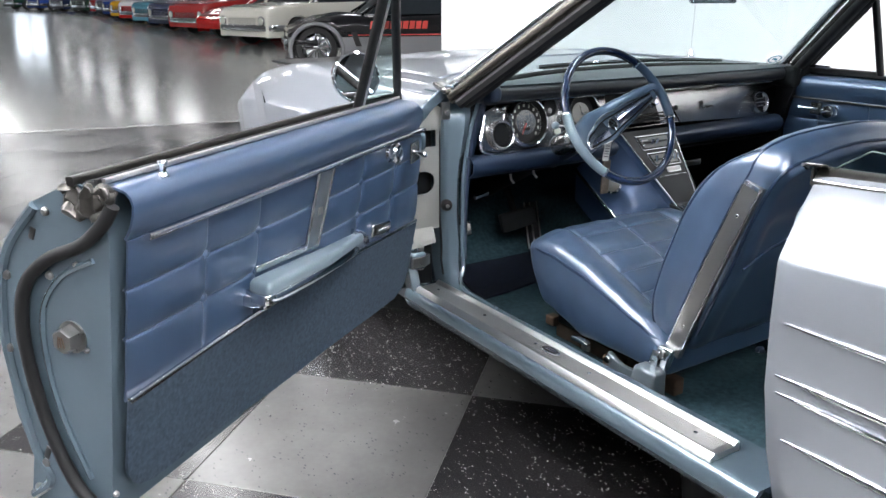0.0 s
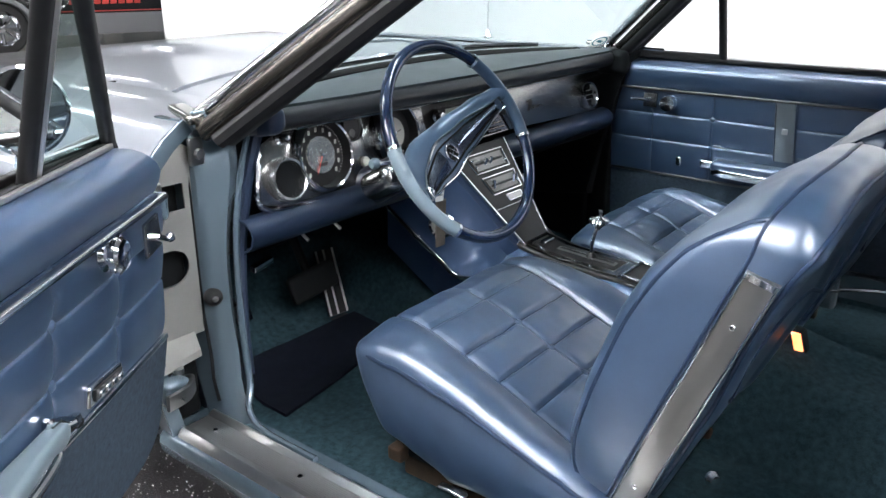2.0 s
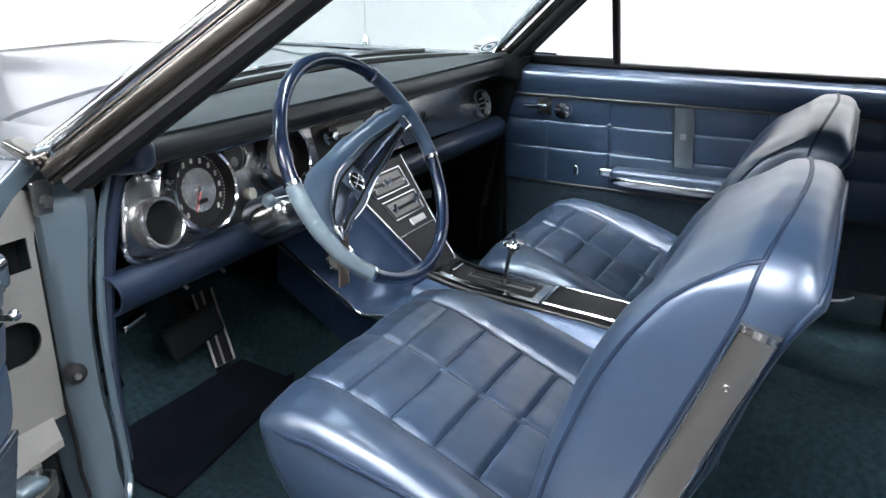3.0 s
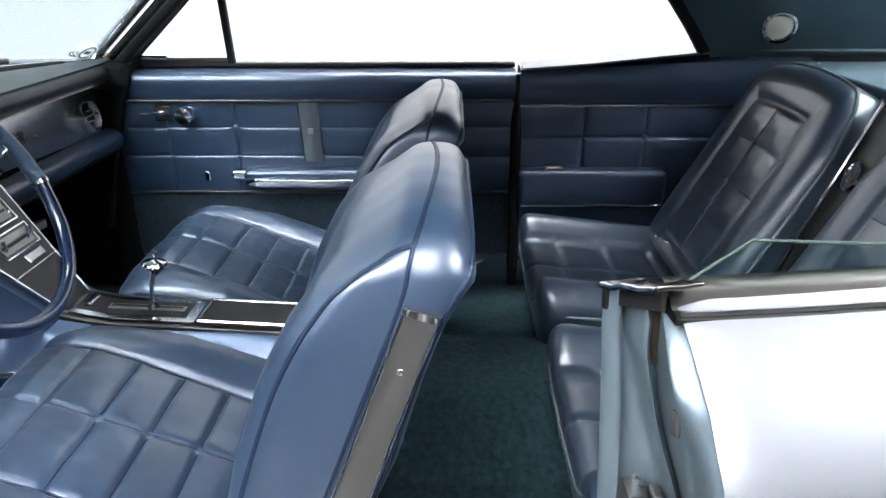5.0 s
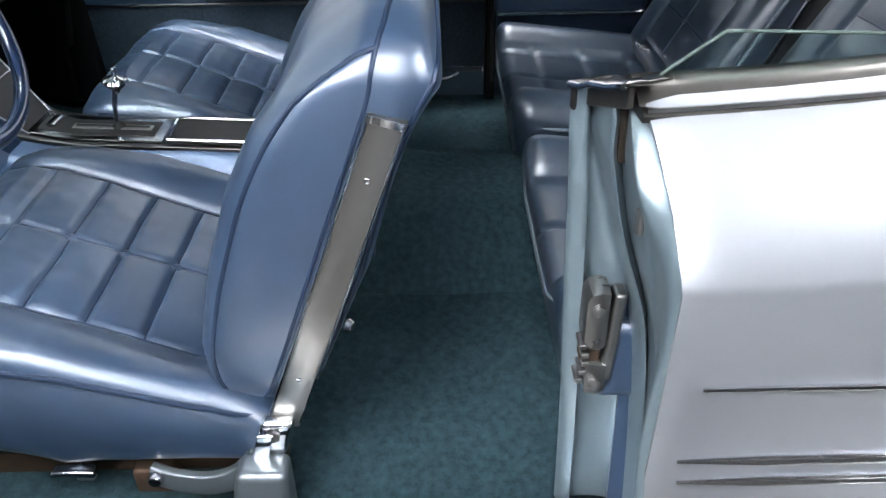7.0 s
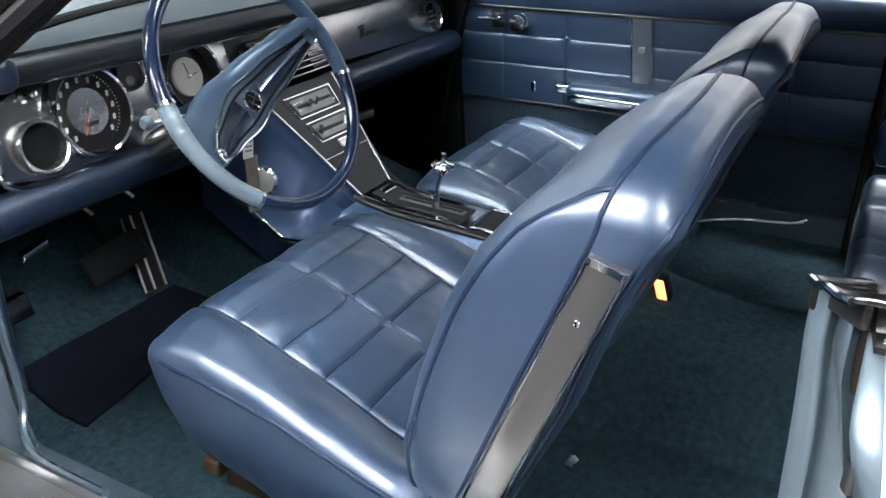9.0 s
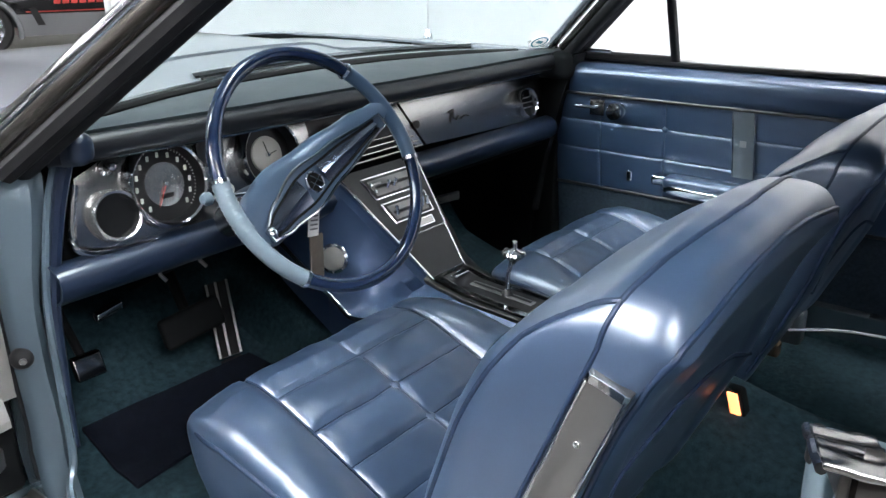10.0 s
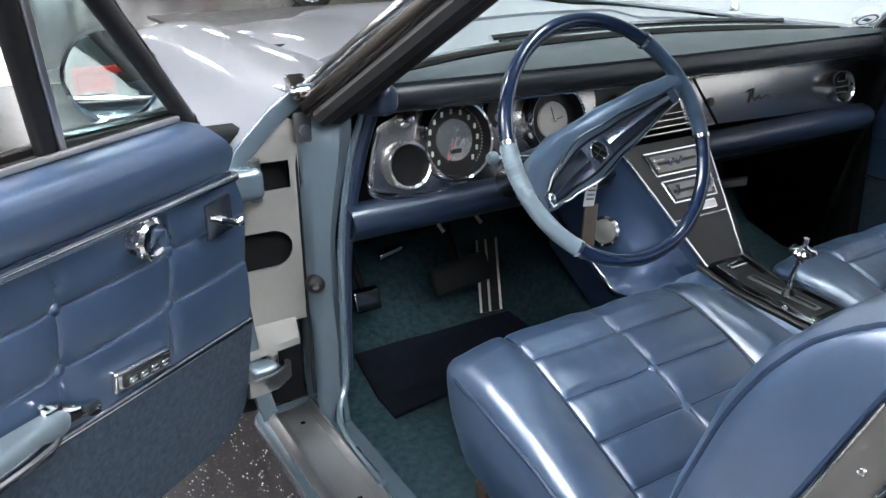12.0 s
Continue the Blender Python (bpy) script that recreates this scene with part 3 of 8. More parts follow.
parked_car((5.9, 48.2), HEAD, GREEN, GREEN, "dark green classic car in the far row", 4.8, 1.86, 0.92, 1.36)
parked_car((5.4, 52.4), HEAD, NAVY, NAVY, "dark blue classic car at the end of the row", 4.8, 1.86, 0.92, 1.36)
parked_car((4.7, 57.0), HEAD, BLU, BLU, "royal blue classic car at the end of the row", 4.8, 1.86, 0.92, 1.36)
parked_car((3.8, 62.0), HEAD, GREEN, GREEN, "dark green car at the end of the row", 4.8, 1.86, 0.92, 1.36)

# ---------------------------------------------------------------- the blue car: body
# steel darkened in colour to carry the reflection of a dark ceiling
BELT = shader("satin_belt_steel_dark_reflection", (0.10, 0.097, 0.094), 0.30, 1.0, 0.04, 4.0, 40.0, 0.0, 0.02)
EDGEGLASS = shader("green_glass_edge", (0.03, 0.055, 0.05), 0.5, 0.0, 0.05, 20.0, 100.0)
# polished post with the ceiling's dark reflection painted into its base colour
POSTSTEEL = shader("post_steel_dark_reflection", (0.085, 0.078, 0.070), 0.22, 1.0, 0.10, 5.0, 300.0, 0.0, 0.04)
DARKSTEEL = shader("dark_polished_steel", (0.26, 0.25, 0.24), 0.14, 1.0, 0.05, 5.0, 300.0, 0.0, 0.03)
BODY = thing("classic_car", (0, 0.3, 0), "silver blue metallic classic coupe with its door open", "car")

SIDE = [(0.24, 0.86), (0.30, 0.905), (0.42, 0.93), (0.54, 0.94), (0.66, 0.948), (0.765, 0.9505), (0.775, 0.946), (0.82, 0.912), (0.86, 0.873), (0.885, 0.844), (0.897, 0.818)]


def side_x(z):
    for (z0, x0), (z1, x1) in zip(SIDE, SIDE[1:]):
        if z <= z1:
            return lerp(x0, x1, max(0, (z - z0) / (z1 - z0)))
    return SIDE[-1][1]


def lift(y):
    """How far the belt line rises over its height at the door."""
    return flow([(-2.6, 0.0), (-1.9, 0.04), (-1.0, 0.058), (-0.70, 0.042), (-0.47, 0.021), (-0.33, 0.008), (-0.18, 0.0), (0.3, 0.0), (2.0, 0.0), (2.7, -0.03)], y)


def arch(y, low, centre, r=0.36):
    d = abs(y - centre)
    return max(low, 0.30 + math.sqrt(max(0.0, r * r - d * d))) if d < r else low


FRONT_AXLE, REAR_AXLE = 1.93, -1.30


def side_row(y, s, inner, taper=1.0):
    low = arch(arch_y := y, 0.24, FRONT_AXLE)
    low = max(low, arch(arch_y, 0.24, REAR_AXLE))
    row = []
    for z, x in SIDE:
        zz = max(z, low)
        up = lift(y) * max(0, (z - 0.5) / 0.4)
        row.append(Vector((s * side_x(zz) * taper, y, zz + up)))
    for x, z in inner:
        row.append(Vector((s * x * taper, y, z + lift(y))))
    return row


def nose(y):
    return curve([(0.9, 1.0), (1.9, 0.995), (2.35, 0.97), (2.55, 0.93), (2.62, 0.90)], y)


FENDER_TOP = [(0.77, 0.908), (0.70, 0.915), (0.665, 0.914)]
ys = sorted(set(span(1.0, 2.55, 30) + [2.58, 2.60, 2.615] + [FRONT_AXLE + d for d in (-0.36, -0.34, -0.3, 0.3, 0.34, 0.36)]))
for s in (-1, 1):
    rows = []
    for y in ys:
        r = side_row(y, s, FENDER_TOP, nose(y))
        drop = 0.05 * max(0, (y - 2.45) / 0.165) ** 2
        for v in r:
            if v.z > 0.6:
                v.z -= drop + 0.06 * max(0, (y - 2.0) / 0.6) ** 2 * (v.z - 0.6) / 0.3
        rows.append(r)
    # the front corner turns inward in a quarter round
    last = rows[-1]
    for a in span(0, 90, 6)[1:]:
        rows.append([Vector((s * (abs(v.x) - 0.11 * (1 - math.cos(radians(a)))), v.y + 0.075 * math.sin(radians(a)), v.z - 0.012 * (1 - math.cos(radians(a))))) for v in last])
    rows.append([Vector((s * 0.55, v.y + 0.008, v.z)) for v in rows[-1]])
    part("front_fender", sheet(lambda i, j: rows[i][j], range(len(rows)), range(len(rows[0])), 0.006), PAINT, BODY)

# hood with a raised middle
def hood_z(x, y):
    z = 0.910 + 0.024 * (1 - (x / 0.66) ** 2)
    z += 0.022 * curve([(0.20, 1.0), (0.33, 0.0)], abs(x))
    z -= 0.010 * curve([(0.60, 0.0), (0.66, 1.0)], abs(x))
    return z - 0.10 * max(0, (y - 1.6) / 1.0) ** 2


def hood_back(x):
    return 1.40 - 0.11 * (x / 0.66) ** 2


hood = sheet(lambda u, v: Vector((u, lerp(hood_back(u), 2.60, v), hood_z(u, lerp(hood_back(u), 2.60, v)))), span(-0.655, 0.655, 40), span(0, 1, 20), 0.012)
part("hood", hood, PAINT, BODY)
part("hood_gap", sheet(lambda u, v: Vector((u, lerp(1.0, 2.58, v), 0.885)), span(-0.70, 0.70, 2), span(0, 1, 2), 0.01), BLACK, BODY)


def glass_base(x):
    """Foot of the windshield."""
    return Vector((x, 1.165 - 0.20 * (abs(x) / 0.77) ** 2.6, 0.925 - 0.02 * (x / 0.77) ** 2))


def glass_top(x):
    k = x / 0.77
    return Vector((k * 0.545, 0.60 - 0.09 * abs(k) ** 2.4, 1.305 - 0.03 * k * k))


# cowl between hood and windshield, with its air slots
part("cowl", sheet(lambda u, v: lerp(glass_base(u) + Vector((0, 0.005, -0.012)), Vector((u, hood_back(u) - 0.008, hood_z(u, hood_back(u)) - 0.006)), v), span(-0.655, 0.655, 30), span(0, 1, 4), 0.008), PAINT, BODY)
for s in (-1, 1):
    part("cowl_side", sheet(lambda u, v: Vector((s * lerp(0.665, 0.80, u), lerp(0.970, 1.05, v), lerp(0.911, 0.907, u) - 0.004 * (1 - v) * u)), span(0, 1, 4), span(0, 1, 6), 0.008), PAINT, BODY)

# front end
part("front_panel", sheet(lambda u, v: Vector((u, 2.615 - 0.05 * (u / 0.6) ** 2, v)), span(-0.6, 0.6, 12), span(0.32, 0.80, 6), 0.01), BLACK, BODY)
g = bmesh.new()
for q in range(9):
    z = 0.42 + 0.035 * q
    tube([(x, 2.635 - 0.05 * (x / 0.6) ** 2, z) for x in span(-0.6, 0.6, 8)], 0.006, 6, bm=g)
part("grille", g, CHROME, BODY)
part("front_bumper", sweep(smooth_path([(-0.95, 2.35, 0.38), (-0.86, 2.62, 0.38), (0, 2.74, 0.38), (0.86, 2.62, 0.38), (0.95, 2.35, 0.38)], 6), bar(0.06, 0.14)), CHROME, BODY)

# rear quarters
def gap_edge(z):
    """How far the front edge of the quarter runs back from its upper corner."""
    return flow([(0.30, -0.058), (0.40, -0.046), (0.48, -0.034), (0.60, -0.027), (0.70, -0.030), (0.78, -0.028), (0.84, -0.020), (0.89, -0.008)], z)


QTOP_OPEN = [(0.80, 0.880), (0.785, 0.862), (0.770, 0.835)]
QTOP = [(0.80, 0.894), (0.76, 0.895), (0.72, 0.89)]
qys = sorted(set([-0.19, -0.196, -0.204, -0.214, -0.225] + span(-0.185, -2.5, 40) + [REAR_AXLE + d for d in (-0.36, -0.34, -0.3, 0.3, 0.34, 0.36)]))
for s in (-1, 1):
    def qrow(y):
        k = 1 - 0.10 * max(0, (-y - 1.5) / 1.0) ** 2
        row = side_row(y, s, QTOP if s > 0 else QTOP_OPEN, k)
        for v in row:
            v.y += gap_edge(v.z) * curve([(-0.5, 0.0), (-0.185, 1.0)], y)
            v.x -= s * 0.005 * max(0.0, (y + 0.225) / 0.04) ** 2
        return row
    rows = [qrow(y) for y in qys]
    part("rear_quarter", sheet(lambda i, j: rows[i][j], range(len(rows)), range(len(rows[0])), 0.006), PAINT, BODY, "silver blue metallic rear quarter panel")
    # bright side mouldings
    for z, y0, y1 in ((0.670, -0.245, -2.3), (0.574, -0.238, -0.90), (0.543, -0.242, -0.90), (0.459, -0.26, -0.92)):
        part("side_moulding", tube([(s * (side_x(z) + 0.003), y, z) for y in span(y0, y1, 8)], 0.0050, 8, scale=lambda t: 0.35 + 0.65 * min(1, t * 25)), CHROME, BODY, "thin chrome side moulding")
    part("rocker_moulding", sweep([(s * (side_x(0.345) + 0.012), y, 0.300) for y in span(-0.245, -0.93, 6)], bar(0.014, 0.050)), BELT, BODY)
    # chrome belt moulding on the quarter
    sec = [(0.848, 0.874), (0.850, 0.880), (0.844, 0.8845), (0.838, 0.8845), (0.834, 0.888), (0.825, 0.8955), (0.812, 0.9015), (0.803, 0.9010), (0.800, 0.878)]
    if s > 0:
        sec = [(x, z - 0.012) for x, z in sec]
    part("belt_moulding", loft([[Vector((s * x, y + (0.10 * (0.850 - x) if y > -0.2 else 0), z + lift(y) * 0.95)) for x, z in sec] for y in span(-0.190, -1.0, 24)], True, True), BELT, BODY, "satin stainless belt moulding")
    part("belt_bead", tube([(s * 0.845, y, 0.8825 + lift(y) * 0.95 - (0.012 if s > 0 else 0)) for y in span(-0.194, -1.0, 24)], 0.0032, 6), CHROME, BODY)
part("trunk_lid", sheet(lambda u, v: Vector((u * 0.72, lerp(-1.62, -2.45, v), 0.995 - 0.02 * u * u - 0.10 * v * v)), span(-1, 1, 16), span(0, 1, 10), 0.012), PAINT, BODY)
part("tail_panel", sheet(lambda u, v: Vector((u * 0.84, -2.48 - 0.05 * (1 - u * u), v)), span(-1, 1, 12), span(0.30, 0.93, 6), 0.01), PAINT, BODY)
part("rear_bumper", sweep(smooth_path([(-0.90, -2.2, 0.42), (-0.82, -2.5, 0.42), (0, -2.62, 0.42), (0.82, -2.5, 0.42), (0.90, -2.2, 0.42)], 6), bar(0.06, 0.14)), CHROME, BODY)
part("rear_deck", sheet(lambda u, v: Vector((u * 0.74, lerp(-1.35, -1.63, v), 0.99 - 0.01 * u * u)), span(-1, 1, 8), span(0, 1, 3), 0.01), PAINT, BODY)


# roof, header and pillars
ROOF_Y = [(0.60, 1.305), (0.40, 1.335), (0.0, 1.352), (-0.5, 1.338), (-0.9, 1.30)]


def roof_pt(u, y, drop=0.0):
    w = curve([(-1.0, 0.50), (-0.5, 0.545), (0.1, 0.555), (0.6, 0.535)], y)
    z = curve(list(reversed([(a, b) for a, b in ROOF_Y])), y)
    yy = y - 0.09 * abs(u) ** 2.4 * curve([(0.2, 0.0), (0.6, 1.0)], y)
    return Vector((u * w, yy, z - 0.045 * abs(u) ** 3 - drop))


part("roof", sheet(lambda u, v: roof_pt(u, v), span(-1, 1, 20), span(-0.95, 0.60, 16), 0.01), PAINT, BODY)
part("headliner", sheet(lambda u, v: roof_pt(u, v, 0.035), span(-1, 1, 16), span(-0.95, 0.60, 14), 0.006), HEADLINER, BODY, "dark blue cloth headliner")


def pillar_a(s, t):
    return Vector((s * lerp(0.772, 0.535, t), lerp(0.972, 0.51, t), lerp(0.905, 1.28, t)))


def c_edge(s, t):
    """Rear edge of the side window, from the belt up to the roof."""
    return Vector((s * lerp(0.74, 0.545, t), lerp(-0.70, -0.38, t) - 0.06 * t * (1 - t), lerp(0.925, 1.285, t)))


for s in (-1, 1):
    outer = [pillar_a(s, t) for t in span(-0.03, 1, 14)]
    part("windshield_moulding", sweep([p + Vector((s * 0.004, 0.018, 0.010)) for p in outer], bar(0.032, 0.026, 0.35), up=(0, 0.6, 1)), CHROME, BODY, "chrome windshield moulding")
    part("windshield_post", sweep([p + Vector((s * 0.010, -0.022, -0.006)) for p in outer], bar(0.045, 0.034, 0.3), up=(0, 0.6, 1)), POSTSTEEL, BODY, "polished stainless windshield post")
    part("post_weatherstrip", tube([p + Vector((s * 0.006, -0.050, -0.016)) for p in outer], 0.017, 8, up=(0, 0.6, 1)), RUBBER, BODY)
    part("post_garnish", sweep([p + Vector((-s * 0.018, -0.045, -0.018)) for p in outer], bar(0.034, 0.03, 0.35), up=(0, 0.6, 1)), RUBBER, BODY)
    part("post_shoe", rounded_box((0.038, 0.095, 0.016), 0.007, (3, 5, 2), lambda v: Vector((s * (0.792 + v.x - 0.25 * v.y), 1.012 + v.y, 0.917 + v.z * (1 - 5 * v.y) + 0.12 * v.y))), DARKSTEEL, BODY, "steel shoe of the windshield post")
    rail = [roof_pt(s, y) + Vector((s * 0.004, 0, -0.006)) for y in span(-0.60, 0.55, 12)]
    part("drip_rail", tube(rail, 0.011, 8), CHROME, BODY)
    part("roof_weatherstrip", tube([p + Vector((-s * 0.014, 0, -0.022)) for p in rail], 0.015, 8), RUBBER, BODY)
    # sail panel: outer skin, inner trim and the channel along its window edge
    tail = lambda t: Vector((s * lerp(0.74, 0.50, t), lerp(-1.62, -0.93, t), lerp(1.00, 1.29, t)))
    part("sail_panel", sheet(lambda t, k: lerp(c_edge(s, t), tail(t), k) + Vector((s * (0.016 + 0.03 * math.sin(math.pi * k) * (1 - t)), 0, 0)), span(-0.08, 1, 10), span(0, 1, 8), 0.01), PAINT, BODY)
    inner_tail = lambda t: Vector((s * lerp(0.60, 0.455, t), lerp(-1.40, -0.99, t), lerp(0.935, 1.255, t)))
    part("sail_trim", sheet(lambda t, k: lerp(c_edge(s, t) + Vector((-s * 0.02, 0, 0)), inner_tail(t), k) + Vector((0, 0, 0.0)), span(0, 1, 10), span(0, 1, 6), 0.008), HEADLINER, BODY, "blue vinyl sail panel trim")
    part("window_channel", sweep([c_edge(s, t) + Vector((0, 0.010, 0)) for t in span(0, 1, 12)], bar(0.04, 0.028, 0.3), up=(s, 0, 0)), RUBBER, BODY)
    part("window_channel_trim", tube([c_edge(s, t) + Vector((s * 0.026, -0.006, 0.006)) for t in span(0, 1, 12)], 0.008, 6), CHROME, BODY)
    part("sail_hem", tube([lerp(c_edge(s, 0), inner_tail(0), k) + Vector((-s * 0.03, 0, 0.012)) for k in span(0.0, 1, 8)], 0.007, 6), HEADLINER, BODY)
    # courtesy lamp in the sail trim
    p = lerp(c_edge(s, 0.22) + Vector((-s * 0.02, 0, 0)), inner_tail(0.22), 0.29) + Vector((-s * 0.014, 0, 0))
    lampc = part("sail_lamp", lathe([(0.042, -0.006), (0.043, 0.006), (0.036, 0.010), (0.031, 0.005)], axes(p, (-s, 0.12, -0.25), (0, 1, 0)), 28), CHROME, BODY, "round chrome bezel lamp")
    part("lens", lathe([(0.032, 0.004), (0.02, 0.010), (0, 0.012)], axes(p, (-s, 0.12, -0.25), (0, 1, 0)), 24), LAMPGLASS, lampc)
    # side glass frame on the closed side comes with the doors
part("header_garnish", sweep([roof_pt(u, 0.56, 0.03) for u in span(-1, 1, 14)], bar(0.06, 0.03, 0.3)), DARKBLUE, BODY)
part("windshield", sheet(lambda u, v: lerp(glass_base(u), glass_top(u), v) + Vector((0, 0.02 * math.sin(math.pi * v), 0.012 * math.sin(math.pi * v))), span(-0.755, 0.755, 26), span(0, 1, 10)), SHIELDGLASS, BODY, "clear curved windshield")
part("windshield_gasket", tube([glass_base(u) + Vector((0, 0.004, -0.004)) for u in span(-0.76, 0.76, 26)], 0.010, 8), RUBBER, BODY)
part("windshield_sill_trim", tube([glass_base(u) + Vector((0, 0.020, -0.002)) for u in span(-0.76, 0.76, 26)], 0.009, 8), CHROME, BODY)
rw = part("rear_window", sheet(lambda u, v: lerp(Vector((u * 0.70, -1.60 + 0.10 * u * u, 0.995)), Vector((u * 0.48, -0.95, 1.285)), v), span(-1, 1, 12), span(0, 1, 6)), GLASS, BODY)
rw.visible_shadow = False
# inspection sticker, round, low in the corner of the glass
pt = lerp(glass_base(0.70), glass_top(0.70), 0.075) + Vector((0, -0.004, 0))
nrm = (glass_top(0.7) - glass_base(0.7)).cross(Vector((0.9, -0.42, 0))).normalized()
nrm = -nrm if nrm.y > 0 else nrm
stk = part("windshield_sticker", lathe([(0.031, 0), (0.031, 0.001), (0, 0.001)], axes(pt, nrm, (1, 0, 0)), 24), STICKER, BODY, "round white windshield sticker with blue ring", 60)
part("sticker_ring", lathe([(0.026, 0.0012), (0.026, 0.0018), (0.021, 0.0018), (0.021, 0.0012)], axes(pt, nrm, (1, 0, 0)), 24), SKY, stk)
part("sticker_bars", plate([(-0.011, -0.006), (0.011, -0.006), (0.011, 0.006), (-0.011, 0.006)], 0.001, axes(pt, nrm, (1, 0, 0)) @ Matrix.Translation((0, 0, 0.0012))), SKY, stk)
# wipers and antenna
for x0, x1 in ((-0.28, 0.20), (0.10, 0.575)):
    w = part("wiper", tube([glass_base(x) + Vector((0, 0.055, 0.012)) for x in span(x0, x1, 8)], 0.007, 6), CHROME, BODY, "chrome windshield wiper")
    part("wiper_blade", sweep([glass_base(x) + Vector((0, 0.045, 0.000)) for x in span(x0 + 0.02, x1, 8)], bar(0.008, 0.014)), RUBBER, w)
ant = part("antenna", tube([(0.84, 1.50, 0.90), (0.84, 1.50, 1.75)], 0.0028, 6), STEEL, BODY, "thin steel radio antenna")
part("antenna_base", lathe([(0.016, 0), (0.014, 0.012), (0.006, 0.03), (0, 0.032)], axes((0.84, 1.50, 0.905), (0, 0, 1)), 14), CHROME, ant)
# inside mirror hanging from the header
rv = part("rearview_mirror", rounded_box((0.20, 0.022, 0.052), 0.010, (3, 1, 1), lambda v: Vector((0.36, 1.02, 1.165)) + Vector((v.x * 0.95 + v.y * 0.3, v.y - v.x * 0.25, v.z))), CHROME, BODY, "chrome rearview mirror")
part("mirror_stem", tube([(0.36, 1.03, 1.17), (0.30, 0.90, 1.22), (0.26, 0.66, 1.285)], 0.006, 6), CHROME, rv)

# wheels
for y in (FRONT_AXLE, REAR_AXLE):
    for s in (-1, 1):
        m = axes((s * 0.80, y, 0.345), (s, 0, 0), (0, 0, 1))
        wh = part("wheel", lathe([(0.21, 0.085), (0.23, 0.10), (0.31, 0.10), (0.338, 0.07), (0.345, 0), (0.338, -0.07), (0.2, -0.1)], m, 32), TYRE, BODY)
        part("rim", lathe([(0.215, 0.085), (0.215, 0.10), (0.20, 0.08), (0.15, 0.04), (0.07, 0.06), (0.05, 0.085), (0, 0.09)], m, 28), CHROME, wh)
        part("wheel_house", lathe([(0.37, 0.10), (0.37, -0.18), (0.05, -0.20)], m, 24), DARK, BODY)

# rocker, scuff plate and floor pan
ROCKER = [(-0.775, 0.318), (-0.84, 0.318), (-0.885, 0.318), (-0.900, 0.320), (-0.910, 0.318), (-0.917, 0.308), (-0.920, 0.296), (-0.917, 0.278), (-0.905, 0.258), (-0.885, 0.242), (-0.85, 0.230), (-0.775, 0.230)]
for s in (-1, 1):
    part("rocker", loft([[Vector((-s * x, y, z)) for x, z in ROCKER] for y in span(-0.215, 1.03, 14)], True, True), JAMB, BODY, "blue painted rocker panel", 75)
SCUFF = [(-0.818, 0.312), (-0.820, 0.338), (-0.825, 0.3405), (-0.831, 0.337), (-0.836, 0.332), (-0.886, 0.332), (-0.890, 0.3345), (-0.895, 0.3345), (-0.903, 0.328), (-0.908, 0.316)]
sc = part("scuff_plate", loft([[Vector((x, y, z)) for x, z in SCUFF] for y in span(-0.105, 0.985, 24)], True, True), STEEL, BODY, "worn brushed steel sill scuff plate")
rib = bmesh.new()
for x in span(-0.840, -0.882, 10):
    tube([(x, -0.09, 0.3321), (x, 0.97, 0.3321)], 0.0006, 5, bm=rib)
part("ribs", rib, STEEL, sc)
part("scuff_plate", loft([[Vector((-x, y, z)) for x, z in SCUFF] for y in span(0.06, 0.985, 10)], True, True), STEEL, BODY)
em = part("sill_emblem", lathe([(0.030, 0), (0.031, 0.002), (0.027, 0.0035), (0, 0.0035)], axes((-0.858, 0.420, 0.3325), (0, 0, 1)) @ Matrix.Diagonal((0.48, 1, 1, 1)), 28), CHROME, sc, "oval maker emblem")
part("emblem_field", lathe([(0.0255, 0.0036), (0.0255, 0.0042), (0, 0.0042)], axes((-0.858, 0.420, 0.3325), (0, 0, 1)) @ Matrix.Diagonal((0.48, 1, 1, 1)), 28), BLACK, em)
mk = bmesh.new()
for dy in (-0.012, -0.004, 0.004, 0.012):
    block((-0.861, 0.420 + dy, 0.3370), (0.004, 0.005, 0.0006), 0.0002, bm=mk)
for dy in (-0.010, 0.0, 0.010):
    block((-0.8535, 0.420 + dy, 0.3370), (0.005, 0.007, 0.0006), 0.0002, bm=mk)
part("emblem_marks", mk, CHROME, em)
for y in (-0.03, 0.28, 0.475, 0.695, 0.93):
    part("screw", lathe([(0.005, 0), (0.0045, 0.0018), (0, 0.0024)], axes((-0.860, y, 0.332), (0, 0, 1)), 12), CHROME, sc)

# carpeted floor: flat wells, tunnel, toe board
def floor_z(x, y):
    z = 0.222
    k = curve([(0.11, 1.0), (0.21, 0.0)], abs(x))
    z += k * curve([(-0.30, 0.15), (-0.02, 0.155), (0.2, 0.19), (0.9, 0.22)], y)
    z = max(z, 0.222 + max(0.0, y - 1.06) * 0.36 + max(0.0, y - 1.28) * 0.9)
    z += 0.085 * curve([(0.780, 0.0), (0.814, 1.0)], abs(x))
    return z + 0.004 * noise.noise(Vector((x * 9, y * 9, 1.3)))


part("carpet", sheet(lambda x, y: Vector((x, y, floor_z(x, y))), span(-0.817, 0.817, 64), span(-0.42, 1.52, 70), 0.012), CARPET, BODY, "worn teal loop carpet")
part("floor_pan", block((0, 0.3, 0.185), (1.55, 2.6, 0.02), 0.004), DARK, BODY)
part("firewall", block((0, 1.53, 0.55), (1.56, 0.03, 0.72), 0.01), DARK, BODY)
part("rear_bulkhead", block((0, -0.60, 0.30), (1.46, 0.03, 0.26), 0.01), DARK, BODY)
